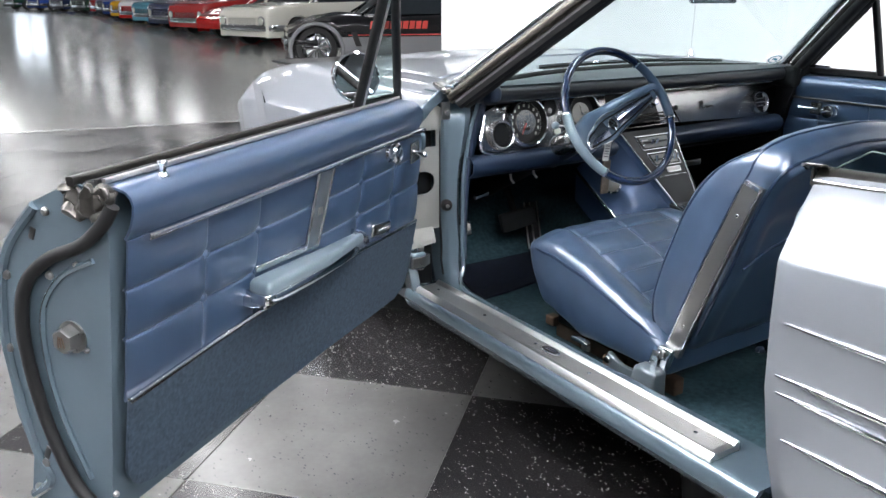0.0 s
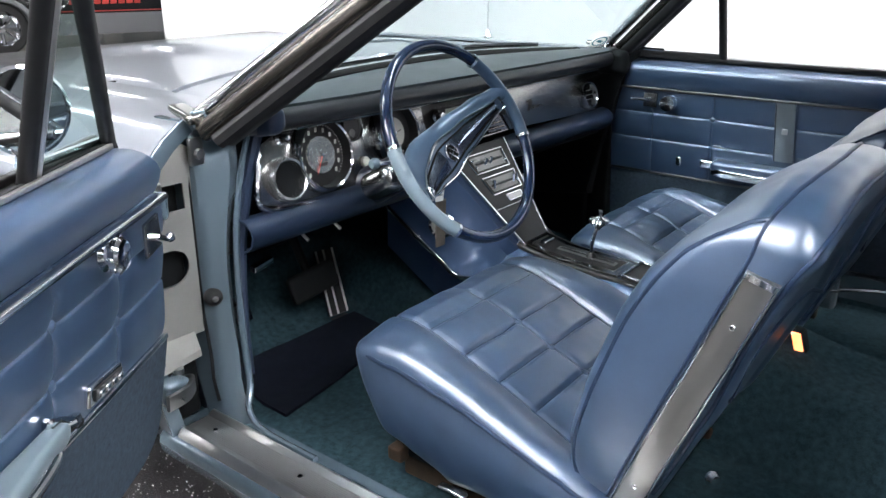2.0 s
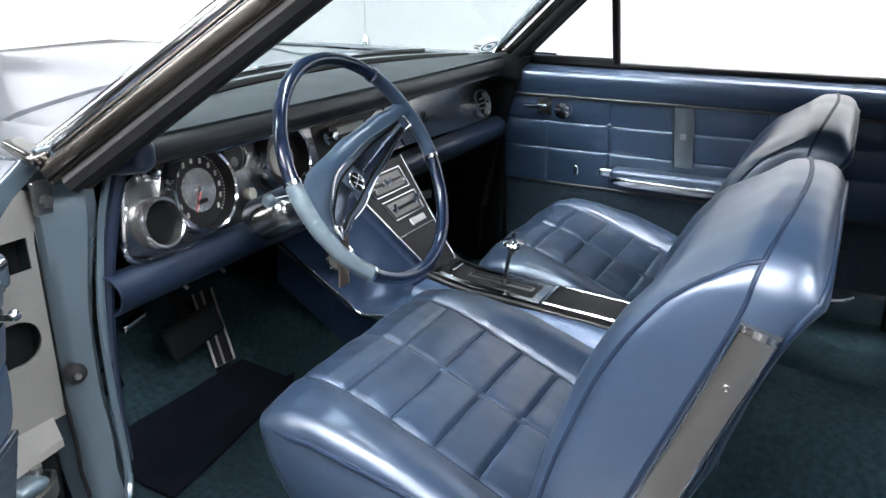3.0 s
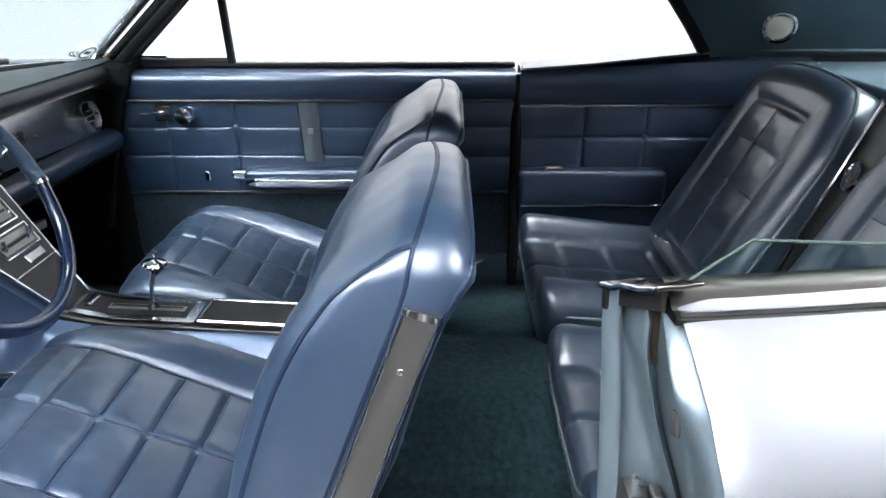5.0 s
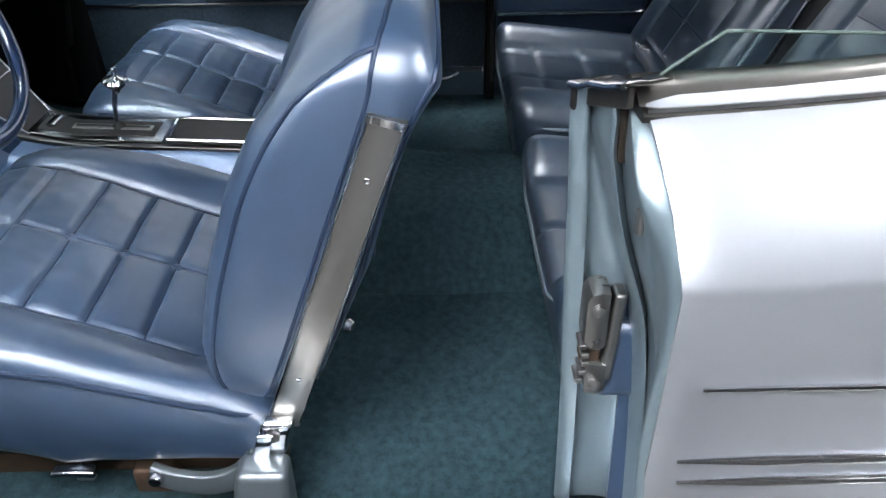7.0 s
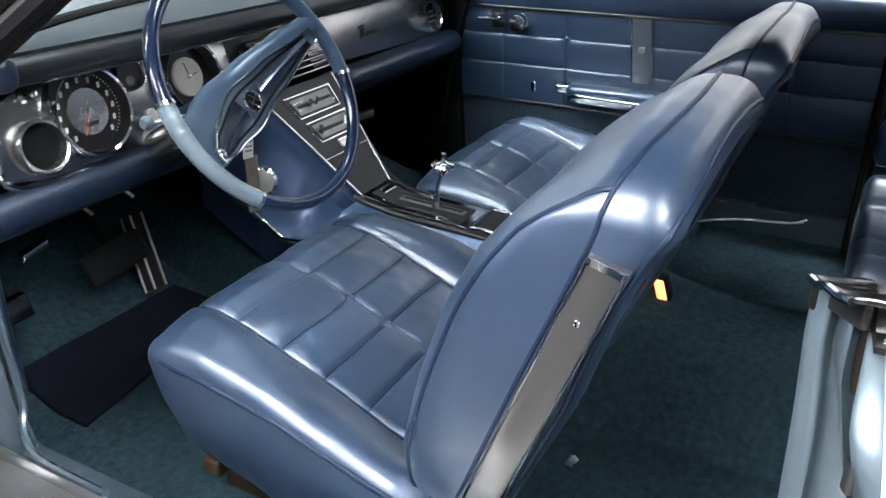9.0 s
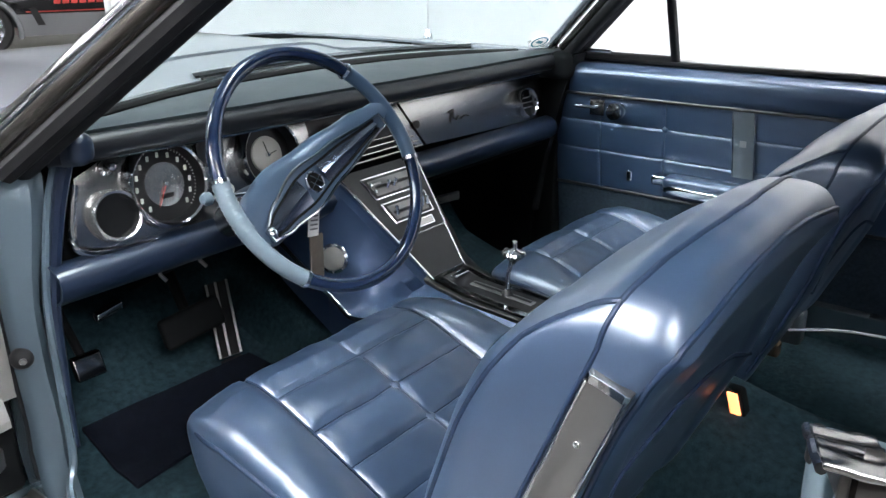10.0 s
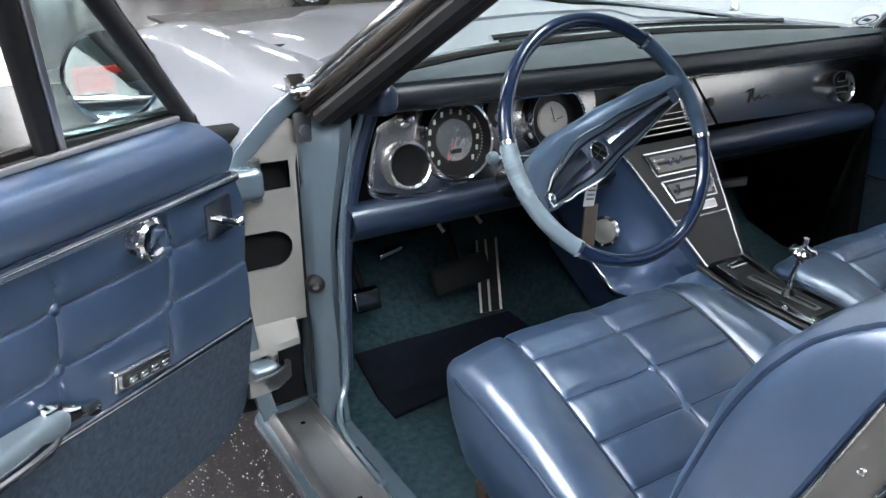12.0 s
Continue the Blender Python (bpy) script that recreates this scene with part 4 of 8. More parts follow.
# kick panels in front of the doors; the right one near black as footwell shade
for s in (-1, 1):
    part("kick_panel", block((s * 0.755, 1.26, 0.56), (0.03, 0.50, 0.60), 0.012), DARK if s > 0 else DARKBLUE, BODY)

# hinge pillar of the open doorway
post = [(-0.806, 1.012), (-0.804, 0.990), (-0.795, 0.977), (-0.781, 0.969), (-0.774, 0.963), (-0.768, 0.967), (-0.761, 0.972), (-0.757, 1.00), (-0.757, 1.06), (-0.806, 1.06)]


def post_shift(z):
    return 0.030 * curve([(0.30, 1.0), (0.48, 0.0)], z), curve([(0.30, -0.055), (0.42, -0.015), (0.55, 0.0), (0.80, 0.0), (0.93, 0.035)], z)


rows = []
for z in span(0.29, 0.905, 22):
    dx, dy = post_shift(z)
    rows.append([Vector((x - dx * 0.4 + 0.06 * curve([(0.62, 0.0), (0.92, 1.0)], z) * ((x + 0.806) / 0.049), y + dy, z)) for x, y in post])
part("hinge_pillar", loft(rows, True, True), JAMB, BODY, "blue painted door hinge pillar")
part("pillar_lip", tube(smooth_path([(-0.69, 0.955, 0.905), (-0.725, 0.962, 0.80), (-0.753, 0.957, 0.66), (-0.763, 0.948, 0.52), (-0.775, 0.925, 0.40), (-0.800, 0.900, 0.358), (-0.816, 0.840, 0.343), (-0.818, 0.70, 0.341)], 6), 0.007, 8), JAMB, BODY)
part("pillar_weatherstrip", tube(smooth_path([(-0.680, 0.945, 0.905), (-0.712, 0.954, 0.80), (-0.742, 0.954, 0.66), (-0.753, 0.949, 0.52), (-0.762, 0.932, 0.41)], 6), 0.010, 8, scale=lambda t: 1.25 - 0.75 * t), DARKBLUE, BODY, "navy windlace")
# the silver plate with its openings between post and fender
JX, JZ = Vector((1, 0, 0)), Vector((0, 0, 1))
HPLANE = Matrix(((1, 0, 0, 0), (0, 0, -1, 1.010), (0, 1, 0, 0), (0, 0, 0, 1)))
arcs = [(0.034 * math.cos(radians(a)) - 0.858, 0.644 + 0.034 * math.sin(radians(a))) for a in span(-90, 90, 10)]
outline = [(-0.800, 0.500), (-0.800, 0.858), (-0.818, 0.868), (-0.838, 0.856), (-0.862, 0.838), (-0.899, 0.812), (-0.935, 0.790), (-0.935, 0.800), (-0.820, 0.799), (-0.819, 0.748), (-0.955, 0.748), (-0.955, 0.678)] + list(reversed(arcs)) + [(-0.955, 0.610), (-0.955, 0.500)]
part("hinge_plate", plate(outline, 0.006, HPLANE, 0.0015), BARE, BODY, "bare silver hinge plate with two openings")
part("hinge_plate_foot", loft([[Vector((x, 1.006, 0.512)), Vector((x, 1.002, 0.502)), Vector((x, 0.990, 0.468 + 0.10 * (x + 0.88))), Vector((x, 0.989, 0.455 + 0.10 * (x + 0.88))), Vector((x, 0.993, 0.455 + 0.10 * (x + 0.88))), Vector((x, 1.010, 0.500))] for x in span(-0.925, -0.832, 6)], True, True), BARE, BODY, "", 15)
# dark tube and block stand in for shade in the gap and openings
part("post_gap", tube([(-0.8075 - post_shift(z)[0] * 0.4, 1.006 + post_shift(z)[1], z) for z in span(0.36, 0.86, 12)], 0.0035, 6), DARK, BODY)
part("hinge_cavity", block((-0.875, 1.07, 0.58), (0.13, 0.06, 0.54), 0.01), DARK, BODY)
for z in (0.775, 0.42):
    h = part("door_hinge", block((-0.905, 0.985, z), (0.055, 0.05, 0.052), 0.012), JAMB, BODY, "blue painted door hinge")
    part("hinge_pin", lathe([(0.010, -0.035), (0.010, 0.035), (0, 0.037)], axes((-0.885, 0.99, z), (0, 0, 1)), 12), DULL, h)
part("hinge_strap", sweep(smooth_path([(-0.95, 0.93, 0.43), (-0.90, 0.945, 0.425), (-0.86, 0.985, 0.415), (-0.85, 1.02, 0.40)], 4), bar(0.008, 0.030)), DULL, BODY)
bp = part("door_bumper", lathe([(0.018, 0), (0.018, 0.008), (0.014, 0.014), (0.008, 0.018), (0, 0.018)], axes((-0.797, 0.985, 0.573), (-0.35, -1, 0)), 16), RUBBER, BODY)
part("bumper_core", lathe([(0.006, 0.018), (0.004, 0.022), (0, 0.022)], axes((-0.797, 0.985, 0.573), (-0.35, -1, 0)), 10), DULL, bp)
part("fender_bracket", block((-0.800, 0.985, 0.853), (0.030, 0.008, 0.05), 0.006), DULL, BODY)
part("bracket_bolt", lathe([(0.010, 0), (0.009, 0.008), (0, 0.009)], axes((-0.800, 0.978, 0.850), (0, -1, 0)), 8), DULL, BODY)
part("fender_return", sweep([Vector((-side_x(z) + 0.012, 0.995, z)) for z in (0.30, 0.42, 0.54, 0.66, 0.745, 0.82, 0.87, 0.90)] + [Vector((-0.80, 0.975, 0.912)), Vector((-0.765, 0.970, 0.912))], bar(0.03, 0.008), up=(0, 1, 0)), JAMB, BODY)

# lock pillar of the open doorway: a pressed sheet with two ridges that sweep outward as they go down
SLOT = shader("dark_rusty_slot", (0.018, 0.012, 0.008), 0.8, 0.1, 0.6, 90.0, 300.0, 0.4, 0.1)
PILLAR_Z = (0.47, 0.63, 0.745, 0.83)
# x, then depth at four heights: flange, recess, main ridge, groove, outer ridge
PRESSING = [
    (-0.750, -0.163, -0.156, -0.152, -0.148),
    (-0.766, -0.180, -0.174, -0.169, -0.161),
    (-0.752, -0.186, -0.180, -0.174, -0.167),
    (-0.757, -0.234, -0.221, -0.191, -0.169),
    (-0.790, -0.240, -0.224, -0.193, -0.172),
    (-0.815, -0.248, -0.231, -0.196, -0.177),
    (-0.790, -0.251, -0.238, -0.205, -0.189),
    (-0.838, -0.246, -0.234, -0.203, -0.188),
    (-0.866, -0.242, -0.229, -0.206, -0.186),
    (-0.882, -0.241, -0.228, -0.211, -0.188)]


def pillar_pt(z, k):
    if k == 0:
        return Vector((-0.744, -0.20, z))
    n = len(PRESSING)
    if k > n:
        return Vector((-side_x(z) + (0.026, 0.016)[k - n - 1], -0.183 + gap_edge(z) + (0.0, -0.010)[k - n - 1], z))
    x, *depth = PRESSING[k - 1]
    # the outer ridge follows the narrowing of the body towards the belt
    x = max(x, -side_x(z) + 0.030 + 0.005 * (n + 1 - k))
    return Vector((x, flow([(0.30, depth[0] - 0.004)] + list(zip(PILLAR_Z, depth)), z), z))


rows = [smooth_path([pillar_pt(z, k) for k in range(13)], 4) for z in span(0.295, 0.874, 48)]
part("lock_pillar", loft(rows), PILLAR, BODY, "blue painted door lock pillar with pressed ridges", 70)
part("pillar_back", block((-0.80, -0.275, 0.555), (0.12, 0.02, 0.50), 0.004), DARK, BODY)
part("pillar_slot", block((-0.800, -0.186, 0.850), (0.010, 0.010, 0.072), 0.003, Matrix.Rotation(radians(-4), 3, "X")), SLOT, BODY, "dark rusty window channel slot")
part("slot_rim", tube([(-0.804, -0.196, 0.884), (-0.806, -0.198, 0.84), (-0.802, -0.194, 0.822), (-0.800, -0.186, 0.820)], 0.003, 6), JAMB, BODY)
part("belt_end", rounded_box((0.092, 0.040, 0.005), 0.002, (10, 4, 1), lambda v: Vector((-0.801 + v.x, -0.178 + v.y + 0.30 * v.x, 0.893 + v.z - 0.36 * v.x - 0.15 * v.y + 0.003 * noise.noise(v * 60)))), DARKSTEEL, BODY, "dull bent belt strip end plate")
part("belt_end_rim", tube([(-0.801 + x, -0.158 + 0.30 * x, 0.889 - 0.36 * x + 0.003 * noise.noise(Vector((x, 0.02, 0)) * 60)) for x in span(-0.046, 0.046, 10)], 0.0035, 8), CHROME, BODY, "bright rolled edge of the belt strip")
part("belt_end_web", rounded_box((0.070, 0.006, 0.020), 0.002, (6, 1, 1), lambda v: Vector((-0.799 + v.x, -0.172 + v.y + 0.30 * v.x, 0.878 + v.z - 0.36 * v.x))), CRUMPLED, BODY)
part("belt_end_seal", rounded_box((0.011, 0.011, 0.030), 0.005, (2, 2, 3), lambda v: Vector((-0.754 + v.x, -0.151 + v.y, 0.862 + v.z))), RUBBER, BODY)
part("bumper_pad", rounded_box((0.008, 0.005, 0.026), 0.002, (1, 1, 2), lambda v: pillar_pt(0.790, 9) + Vector((v.x - 0.002, v.y + 0.002 + 0.5 * v.x, v.z))), DULL, BODY, "small rubber stop")
lk = part("door_striker", plate([(-0.013, -0.036), (-0.005, -0.039), (0.007, -0.036), (0.012, -0.027), (0.012, 0.026), (0.005, 0.037), (-0.006, 0.039), (-0.013, 0.033)], 0.034, axes((-0.764, -0.185, 0.623), (-1, 0, 0), (0, 1, 0)), 0.004), DULL, BODY, "zinc plated door lock striker")
part("striker_lip", rounded_box((0.026, 0.013, 0.118), 0.004, (1, 1, 2), lambda v: Vector((-0.782 + v.x, -0.206 + v.y - 0.06 * v.z, 0.597 + v.z))), DULL, lk)
part("striker_foot", plate([(-0.012, -0.022), (0.010, -0.024), (0.013, -0.010), (0.010, 0.018), (-0.004, 0.022), (-0.013, 0.014)], 0.030, axes((-0.766, -0.190, 0.540), (-1, 0, 0), (0, 1, 0)), 0.003), DULL, lk)
part("striker_hollow", block((-0.778, -0.184, 0.573), (0.022, 0.022, 0.024), 0.003), RUST, lk)
for q in range(5):
    part("striker_tooth", rounded_box((0.026, 0.009, 0.007), 0.002, (1, 1, 1), lambda v, q=q: Vector((-0.784 + v.x, -0.174 + v.y - 0.004 * math.sin(q * 0.9), 0.588 - 0.012 * q + v.z))), DULL, lk)
for y, z in ((-0.186, 0.640), (-0.190, 0.538)):
    part("striker_screw", lathe([(0.008, 0), (0.008, 0.004), (0.005, 0.006), (0, 0.006)], axes((-0.797, y, z), (-1, 0.2, 0), (0, 0, 1)), 6), DULL, lk)
qg = part("quarter_glass", loft([[Vector((-0.816, -0.190, 0.885)), Vector((-0.816, -0.45, 0.885)), Vector((-0.816, -1.0, 0.905))], [Vector((-0.811, -0.225, 0.913)), Vector((-0.811, -0.45, 0.913)), Vector((-0.811, -1.0, 0.925))], [Vector((-0.808, -0.262, 0.938)), Vector((-0.808, -0.45, 0.932)), Vector((-0.808, -1.0, 0.945))]]), WINGGLASS, BODY, "green tinted quarter glass, partly lowered")
qg.visible_shadow = False
part("glass_edge", tube([(-0.813, -0.205, 0.899), (-0.811, -0.225, 0.913), (-0.808, -0.262, 0.938), (-0.808, -0.45, 0.932), (-0.808, -1.0, 0.945)], 0.0016, 6), EDGEGLASS, qg)
# right door pillars coloured near black for shade, unlike the blue left ones
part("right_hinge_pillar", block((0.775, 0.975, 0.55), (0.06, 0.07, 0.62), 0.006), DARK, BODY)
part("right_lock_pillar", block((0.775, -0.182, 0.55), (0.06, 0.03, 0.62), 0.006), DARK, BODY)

# ---------------------------------------------------------------- doors and side panels
HINGE = Vector((-0.948, 0.886, 0))
DU, DW = Vector((-0.8138, -0.5813, 0)), Vector((0.5813, -0.8138, 0))


def open_door(u, z, w=0.0):
    """A point of the open left door: u along it from the hinge, z up, w out of its inner face."""
    return HINGE + DU * u + DW * (w + (z - 0.82) * 0.17) + Vector((0, 0, z))


def closed_door(u, z, w=0.0):
    """The same on the closed right door."""
    return Vector((0.752 - w - (z - 0.8) * 0.10, 0.945 - u * 1.015, z - 0.032))


def quilt(u, z, us, zs, buttons):
    """Relief of the quilted vinyl: grooves along the seams, dimples at the buttons, soft pillows between."""
    d = 0.0
    for s in us:
        d = max(d, dip(u - s, 0.003))
    for s in zs:
        d = max(d, dip(z - s, 0.003))
    for bu, bz in buttons:
        d = max(d, 1.3 * dip(math.hypot(u - bu, z - bz), 0.013))
    uu = sorted([-0.03] + list(us) + [1.1])
    zz = sorted([0.56] + list(zs) + [0.83])
    pu = min(abs(u - s) for s in uu)
    pz = min(abs(z - s) for s in zz)
    puff = 0.0055 * min(1, pu / 0.040) ** 0.5 * min(1, pz / 0.030) ** 0.5
    return puff - 0.0050 * d


def fine_span(a, b, step, marks):
    """Even steps, closer together round the marks."""
    out = set(span(a, b, max(1, int((b - a) / step))))
    for m in marks:
        for d in (-0.03, -0.02, -0.013, -0.008, -0.005, -0.003, -0.0015, 0, 0.0015, 0.003, 0.005, 0.008, 0.013, 0.02, 0.03):
            if a < m + d < b:
                out.add(m + d)
    return sorted(out)


def button(at, out, parent, material, r=0.0085):
    part("button", lathe([(r, 0), (r, 0.003), (r * 0.7, 0.0055), (0, 0.0065)], axes(at, out, (0, 0, 1)), 14), material, parent)


def inner_panel(P, face, door, us, zs, buttons, front, rear, vinyl):
    """Quilted upper panel, padded sill roll and the chrome lines that part them."""
    zz = fine_span(0.56, 0.832, 0.02, zs)

    def at(k, z):
        u = lerp(front(z), rear, k)
        return P(u, z, quilt(u, z, us, zs, buttons))

    part("quilted_panel", sheet(lambda k, z: at(k, z), fine_span(0, 1, 0.022, [(m - front(0.7)) / (rear - front(0.7)) for m in us]), zz, 0.004), vinyl, door, "quilted blue vinyl with button tufts")
    roll = [(0.832, 0.000), (0.840, 0.005), (0.852, 0.010), (0.870, 0.014), (0.886, 0.014), (0.898, 0.009), (0.907, -0.002), (0.912, -0.020), (0.913, -0.046)]
    part("sill_roll", sheet(lambda k, i: P(lerp(front(roll[i][0]), rear, k), roll[i][0], roll[i][1]), span(0, 1, 30), range(len(roll)), 0.004), vinyl, door, "smooth padded blue vinyl sill")
    for bu, bz in buttons:
        button(P(bu, bz, -0.0015), face, door, vinyl)


US, ZS = (0.14, 0.329, 0.752, 0.908), (0.753, 0.670)
BUTTONS = [(u, z) for u in US for z in ZS]


def left_front(z):
    return curve([(0.34, 0.0), (0.42, -0.045), (0.56, -0.048), (0.74, -0.023), (0.86, 0.02), (0.913, 0.062)], z)


STRAP = shader("satin_steel_strap", (0.24, 0.27, 0.29), 0.36, 0.8, 0.05, 10.0, 600.0, 0.02, 0.05)
DOOR = thing("car_door", (-1.39, 0.57, 0.33), "open blue car door with quilted vinyl panel and armrest", "car door", "doors of the car")
inner_panel(open_door, DW, DOOR, US, ZS, BUTTONS, left_front, 1.098, VINYL)


def low_edge(u):
    return curve([(0.0, 0.337), (0.5, 0.352), (1.0, 0.372)], u)


def trim_z(u):
    """Height of the chrome line over the carpet; it rises a little in the middle."""
    return flow([(-0.05, 0.556), (0.16, 0.567), (0.5, 0.580), (0.8, 0.576), (1.1, 0.562)], u)


def kick(k, j):
    u = lerp(-0.048, 1.098, k)
    b = low_edge(u)
    z = lerp(b, trim_z(u), j)
    # round lower corners
    r = 0.07
    d = max(0.0, r - (z - b)) / r
    cut = r * (1 - math.sqrt(max(0.0, 1 - d * d)))
    u = max(-0.048 + cut, min(1.098 - cut, u))
    return open_door(u, z, 0.002 + 0.005 * j)


part("carpet_panel", sheet(kick, span(0, 1, 40), span(0, 1, 18), 0.006), KICK, DOOR, "dark blue carpeted kick panel")
part("upper_trim", sweep([open_door(u, lerp(0.830, 0.834, u), 0.020) for u in span(0.025, 1.075, 12)], bar(0.014, 0.012, 0.35)), CHROME, DOOR, "chrome trim strip")
part("lower_trim", sweep([open_door(u, trim_z(u), 0.011) for u in span(-0.045, 1.097, 20)], bar(0.008, 0.011, 0.35)), CHROME, DOOR, "chrome trim strip")

# shell: outer skin and end faces
SHELL = [(-0.016, 0.905), (-0.06, 0.915), (-0.10, 0.905), (-0.150, 0.882), (-0.215, 0.82), (-0.246, 0.765), (-0.272, 0.66), (-0.272, 0.57), (-0.268, 0.50), (-0.248, 0.42), (-0.265, 0.352), (-0.255, 0.335), (-0.14, 0.328), (-0.092, 0.335), (-0.072, 0.45), (-0.040, 0.66), (-0.016, 0.83)]
rows = []
for u in span(-0.045, 1.112, 24):
    k = curve([(-0.05, 0.70), (0.25, 0.88), (1.12, 1.0)], u)
    a = curve([(-0.05, 0.0), (0.9, 0.0), (1.12, 0.0)], u)
    f = left_front(0.913) * curve([(-0.045, 1.0), (0.2, 0.0)], u)
    row = []
    for w, z in SHELL:
        sh = curve([(0.34, 0.04), (0.45, 0.0), (0.70, 0.02), (0.913, 0.10)], z) * curve([(-0.045, 1.0), (0.12, 0.0)], u)
        row.append(HINGE + DU * (u + sh) + DW * (w * (k if w < -0.1 else 1)) + Vector((0, 0, z)))
    rows.append(row)
shell = part("door_shell", loft(rows, True, True), JAMB, DOOR, "blue painted door shell")


def end_face(w, z, out=0.0):
    return HINGE + DU * (1.112 + out) + DW * w + Vector((0, 0, z))


part("door_seal", tube(smooth_path([end_face(0.005, 0.89, 0.006), end_face(-0.015, 0.86, 0.010), end_face(-0.06, 0.825, 0.012), end_face(-0.13, 0.795, 0.012), end_face(-0.185, 0.745, 0.012), end_face(-0.206, 0.67, 0.012), end_face(-0.202, 0.58, 0.012), end_face(-0.180, 0.48, 0.012), end_face(-0.145, 0.40, 0.012), end_face(-0.10, 0.362, 0.012), end_face(-0.07, 0.352, 0.0)], 6), 0.0105, 10), RUBBER, DOOR, "black rubber door seal")
part("seal_bead", tube(smooth_path([end_face(-0.05, 0.80, 0.002), end_face(-0.12, 0.765, 0.002), end_face(-0.168, 0.70, 0.002), end_face(-0.175, 0.60, 0.002), end_face(-0.155, 0.50, 0.002), end_face(-0.12, 0.41, 0.002)], 6), 0.005, 6), JAMB, DOOR)
part("outer_flange", tube(smooth_path([end_face(-0.15, 0.875, 0.0), end_face(-0.228, 0.79, 0.0), end_face(-0.260, 0.67, 0.0), end_face(-0.258, 0.57, 0.0), end_face(-0.238, 0.44, 0.0), end_face(-0.215, 0.385, 0.0), end_face(-0.26, 0.345, 0.0)], 6), 0.009, 8), JAMB, DOOR)
bolt = part("latch_bolt", lathe([(0.022, 0), (0.022, 0.018), (0.019, 0.024), (0, 0.025)], axes(end_face(-0.114, 0.667), DU, (0, 0, 1)), 6), DULL, DOOR, "zinc plated latch bolt", 25)
part("latch_washer", lathe([(0.027, -0.001), (0.027, 0.003), (0, 0.003)], axes(end_face(-0.114, 0.667), DU, (0, 0, 1)), 20), DULL, bolt)
mk = bmesh.new()
for d in (-0.006, 0.0, 0.006):
    tube([end_face(-0.114 + d, 0.658, 0.0255), end_face(-0.114 + d * 0.6, 0.676, 0.0255)], 0.0012, 5, bm=mk)
part("latch_marks", mk, RUST, bolt)
for w, z, r in ((-0.13, 0.868, 0.007), (-0.235, 0.755, 0.009), (-0.258, 0.625, 0.009), (-0.222, 0.415, 0.009), (-0.245, 0.36, 0.010), (-0.085, 0.79, 0.004), (-0.142, 0.765, 0.007), (-0.088, 0.648, 0.004), (-0.072, 0.392, 0.005)):
    part("screw", lathe([(r, -0.001), (r, 0.003), (r * 0.6, 0.006), (0, 0.0065)], axes(end_face(w, z), DU, (0, 0, 1)), 12), DULL, DOOR)
for w, z, h in ((-0.165, 0.830, 0.020), (-0.213, 0.437, 0.026)):
    part("drain_slot", block(end_face(w, z), (0.004, 0.010, h), 0.001, Matrix((DU, DW, Vector((0, 0, 1)))).transposed() @ Matrix.Rotation(radians(-25), 3, "X")), BLACK, DOOR)
# crumpled end cap of the belt strip
cap = rounded_box((0.05, 0.085, 0.055), 0.010, (6, 10, 8), lambda v: end_face(-0.040 + v.y, 0.890 + v.z * 0.8 + 0.014 * noise.noise(v * 70), 0.002 + v.x * 0.4 + 0.016 * noise.noise(v * 60 + Vector((3, 1, 2)))))
part("belt_end_cap", cap, CRUMPLED, DOOR, "bent bare metal belt end cap")
# window slot
part("belt_seal", sweep([open_door(u, 0.916, -0.054) for u in span(0.06, 1.10, 12)], bar(0.008, 0.010)), RUBBER, DOOR)
part("window_slot", sweep([open_door(u, 0.912, -0.066) for u in span(0.06, 1.10, 12)], bar(0.020, 0.010)), BLACK, DOOR)
part("belt_moulding", sweep([open_door(u, 0.920, -0.083) for u in span(0.04, 1.12, 12)], bar(0.014, 0.014)), BELT, DOOR, "stainless belt moulding with painted dark reflection")
part("inner_belt_trim", sweep([open_door(u, 0.918, -0.044) for u in span(0.07, 1.095, 12)], bar(0.007, 0.008)), STEEL, DOOR)
lock = part("lock_knob", lathe([(0.009, 0), (0.008, 0.003), (0.005, 0.006), (0.0052, 0.016), (0.0085, 0.021), (0.0075, 0.024), (0, 0.025)], axes(open_door(1.005, 0.910, -0.012), (0, 0, 1)), 16), CHROME, DOOR, "chrome lock knob")
# wing window
def wing(u, z):
    return HINGE + DU * u + DW * (-0.048 + (z - 0.91) * 0.56) + Vector((0, 0, z))


WF = lambda t: wing(lerp(0.012, 0.43, t), lerp(0.892, 1.235, t))
WR = lambda t: wing(lerp(0.264, 0.458, t), lerp(0.906, 1.265, t))
part("wing_frame", sweep([WF(t) for t in span(0, 1, 8)], bar(0.026, 0.020, 0.45), up=tuple(DW)), RUBBER, DOOR, "black wing window frame")
part("wing_frame_trim", tube([WF(t) - DU * 0.016 - DW * 0.004 for t in span(0, 1, 8)], 0.007, 8), CHROME, DOOR)
part("wing_post", sweep([WR(t) for t in span(0, 1, 8)], bar(0.028, 0.020, 0.45), up=tuple(DW)), RUBBER, DOOR, "black wing window division post")
part("wing_post_trim", sweep([WR(t) - DU * 0.017 + DW * 0.004 for t in span(0, 1, 8)], bar(0.010, 0.010), up=tuple(DW)), STEEL, DOOR)
part("wing_sill", sweep([lerp(WF(0), WR(0), t) + Vector((0, 0, 0.006)) for t in span(0, 1, 6)], bar(0.026, 0.030, 0.3)), RUBBER, DOOR)
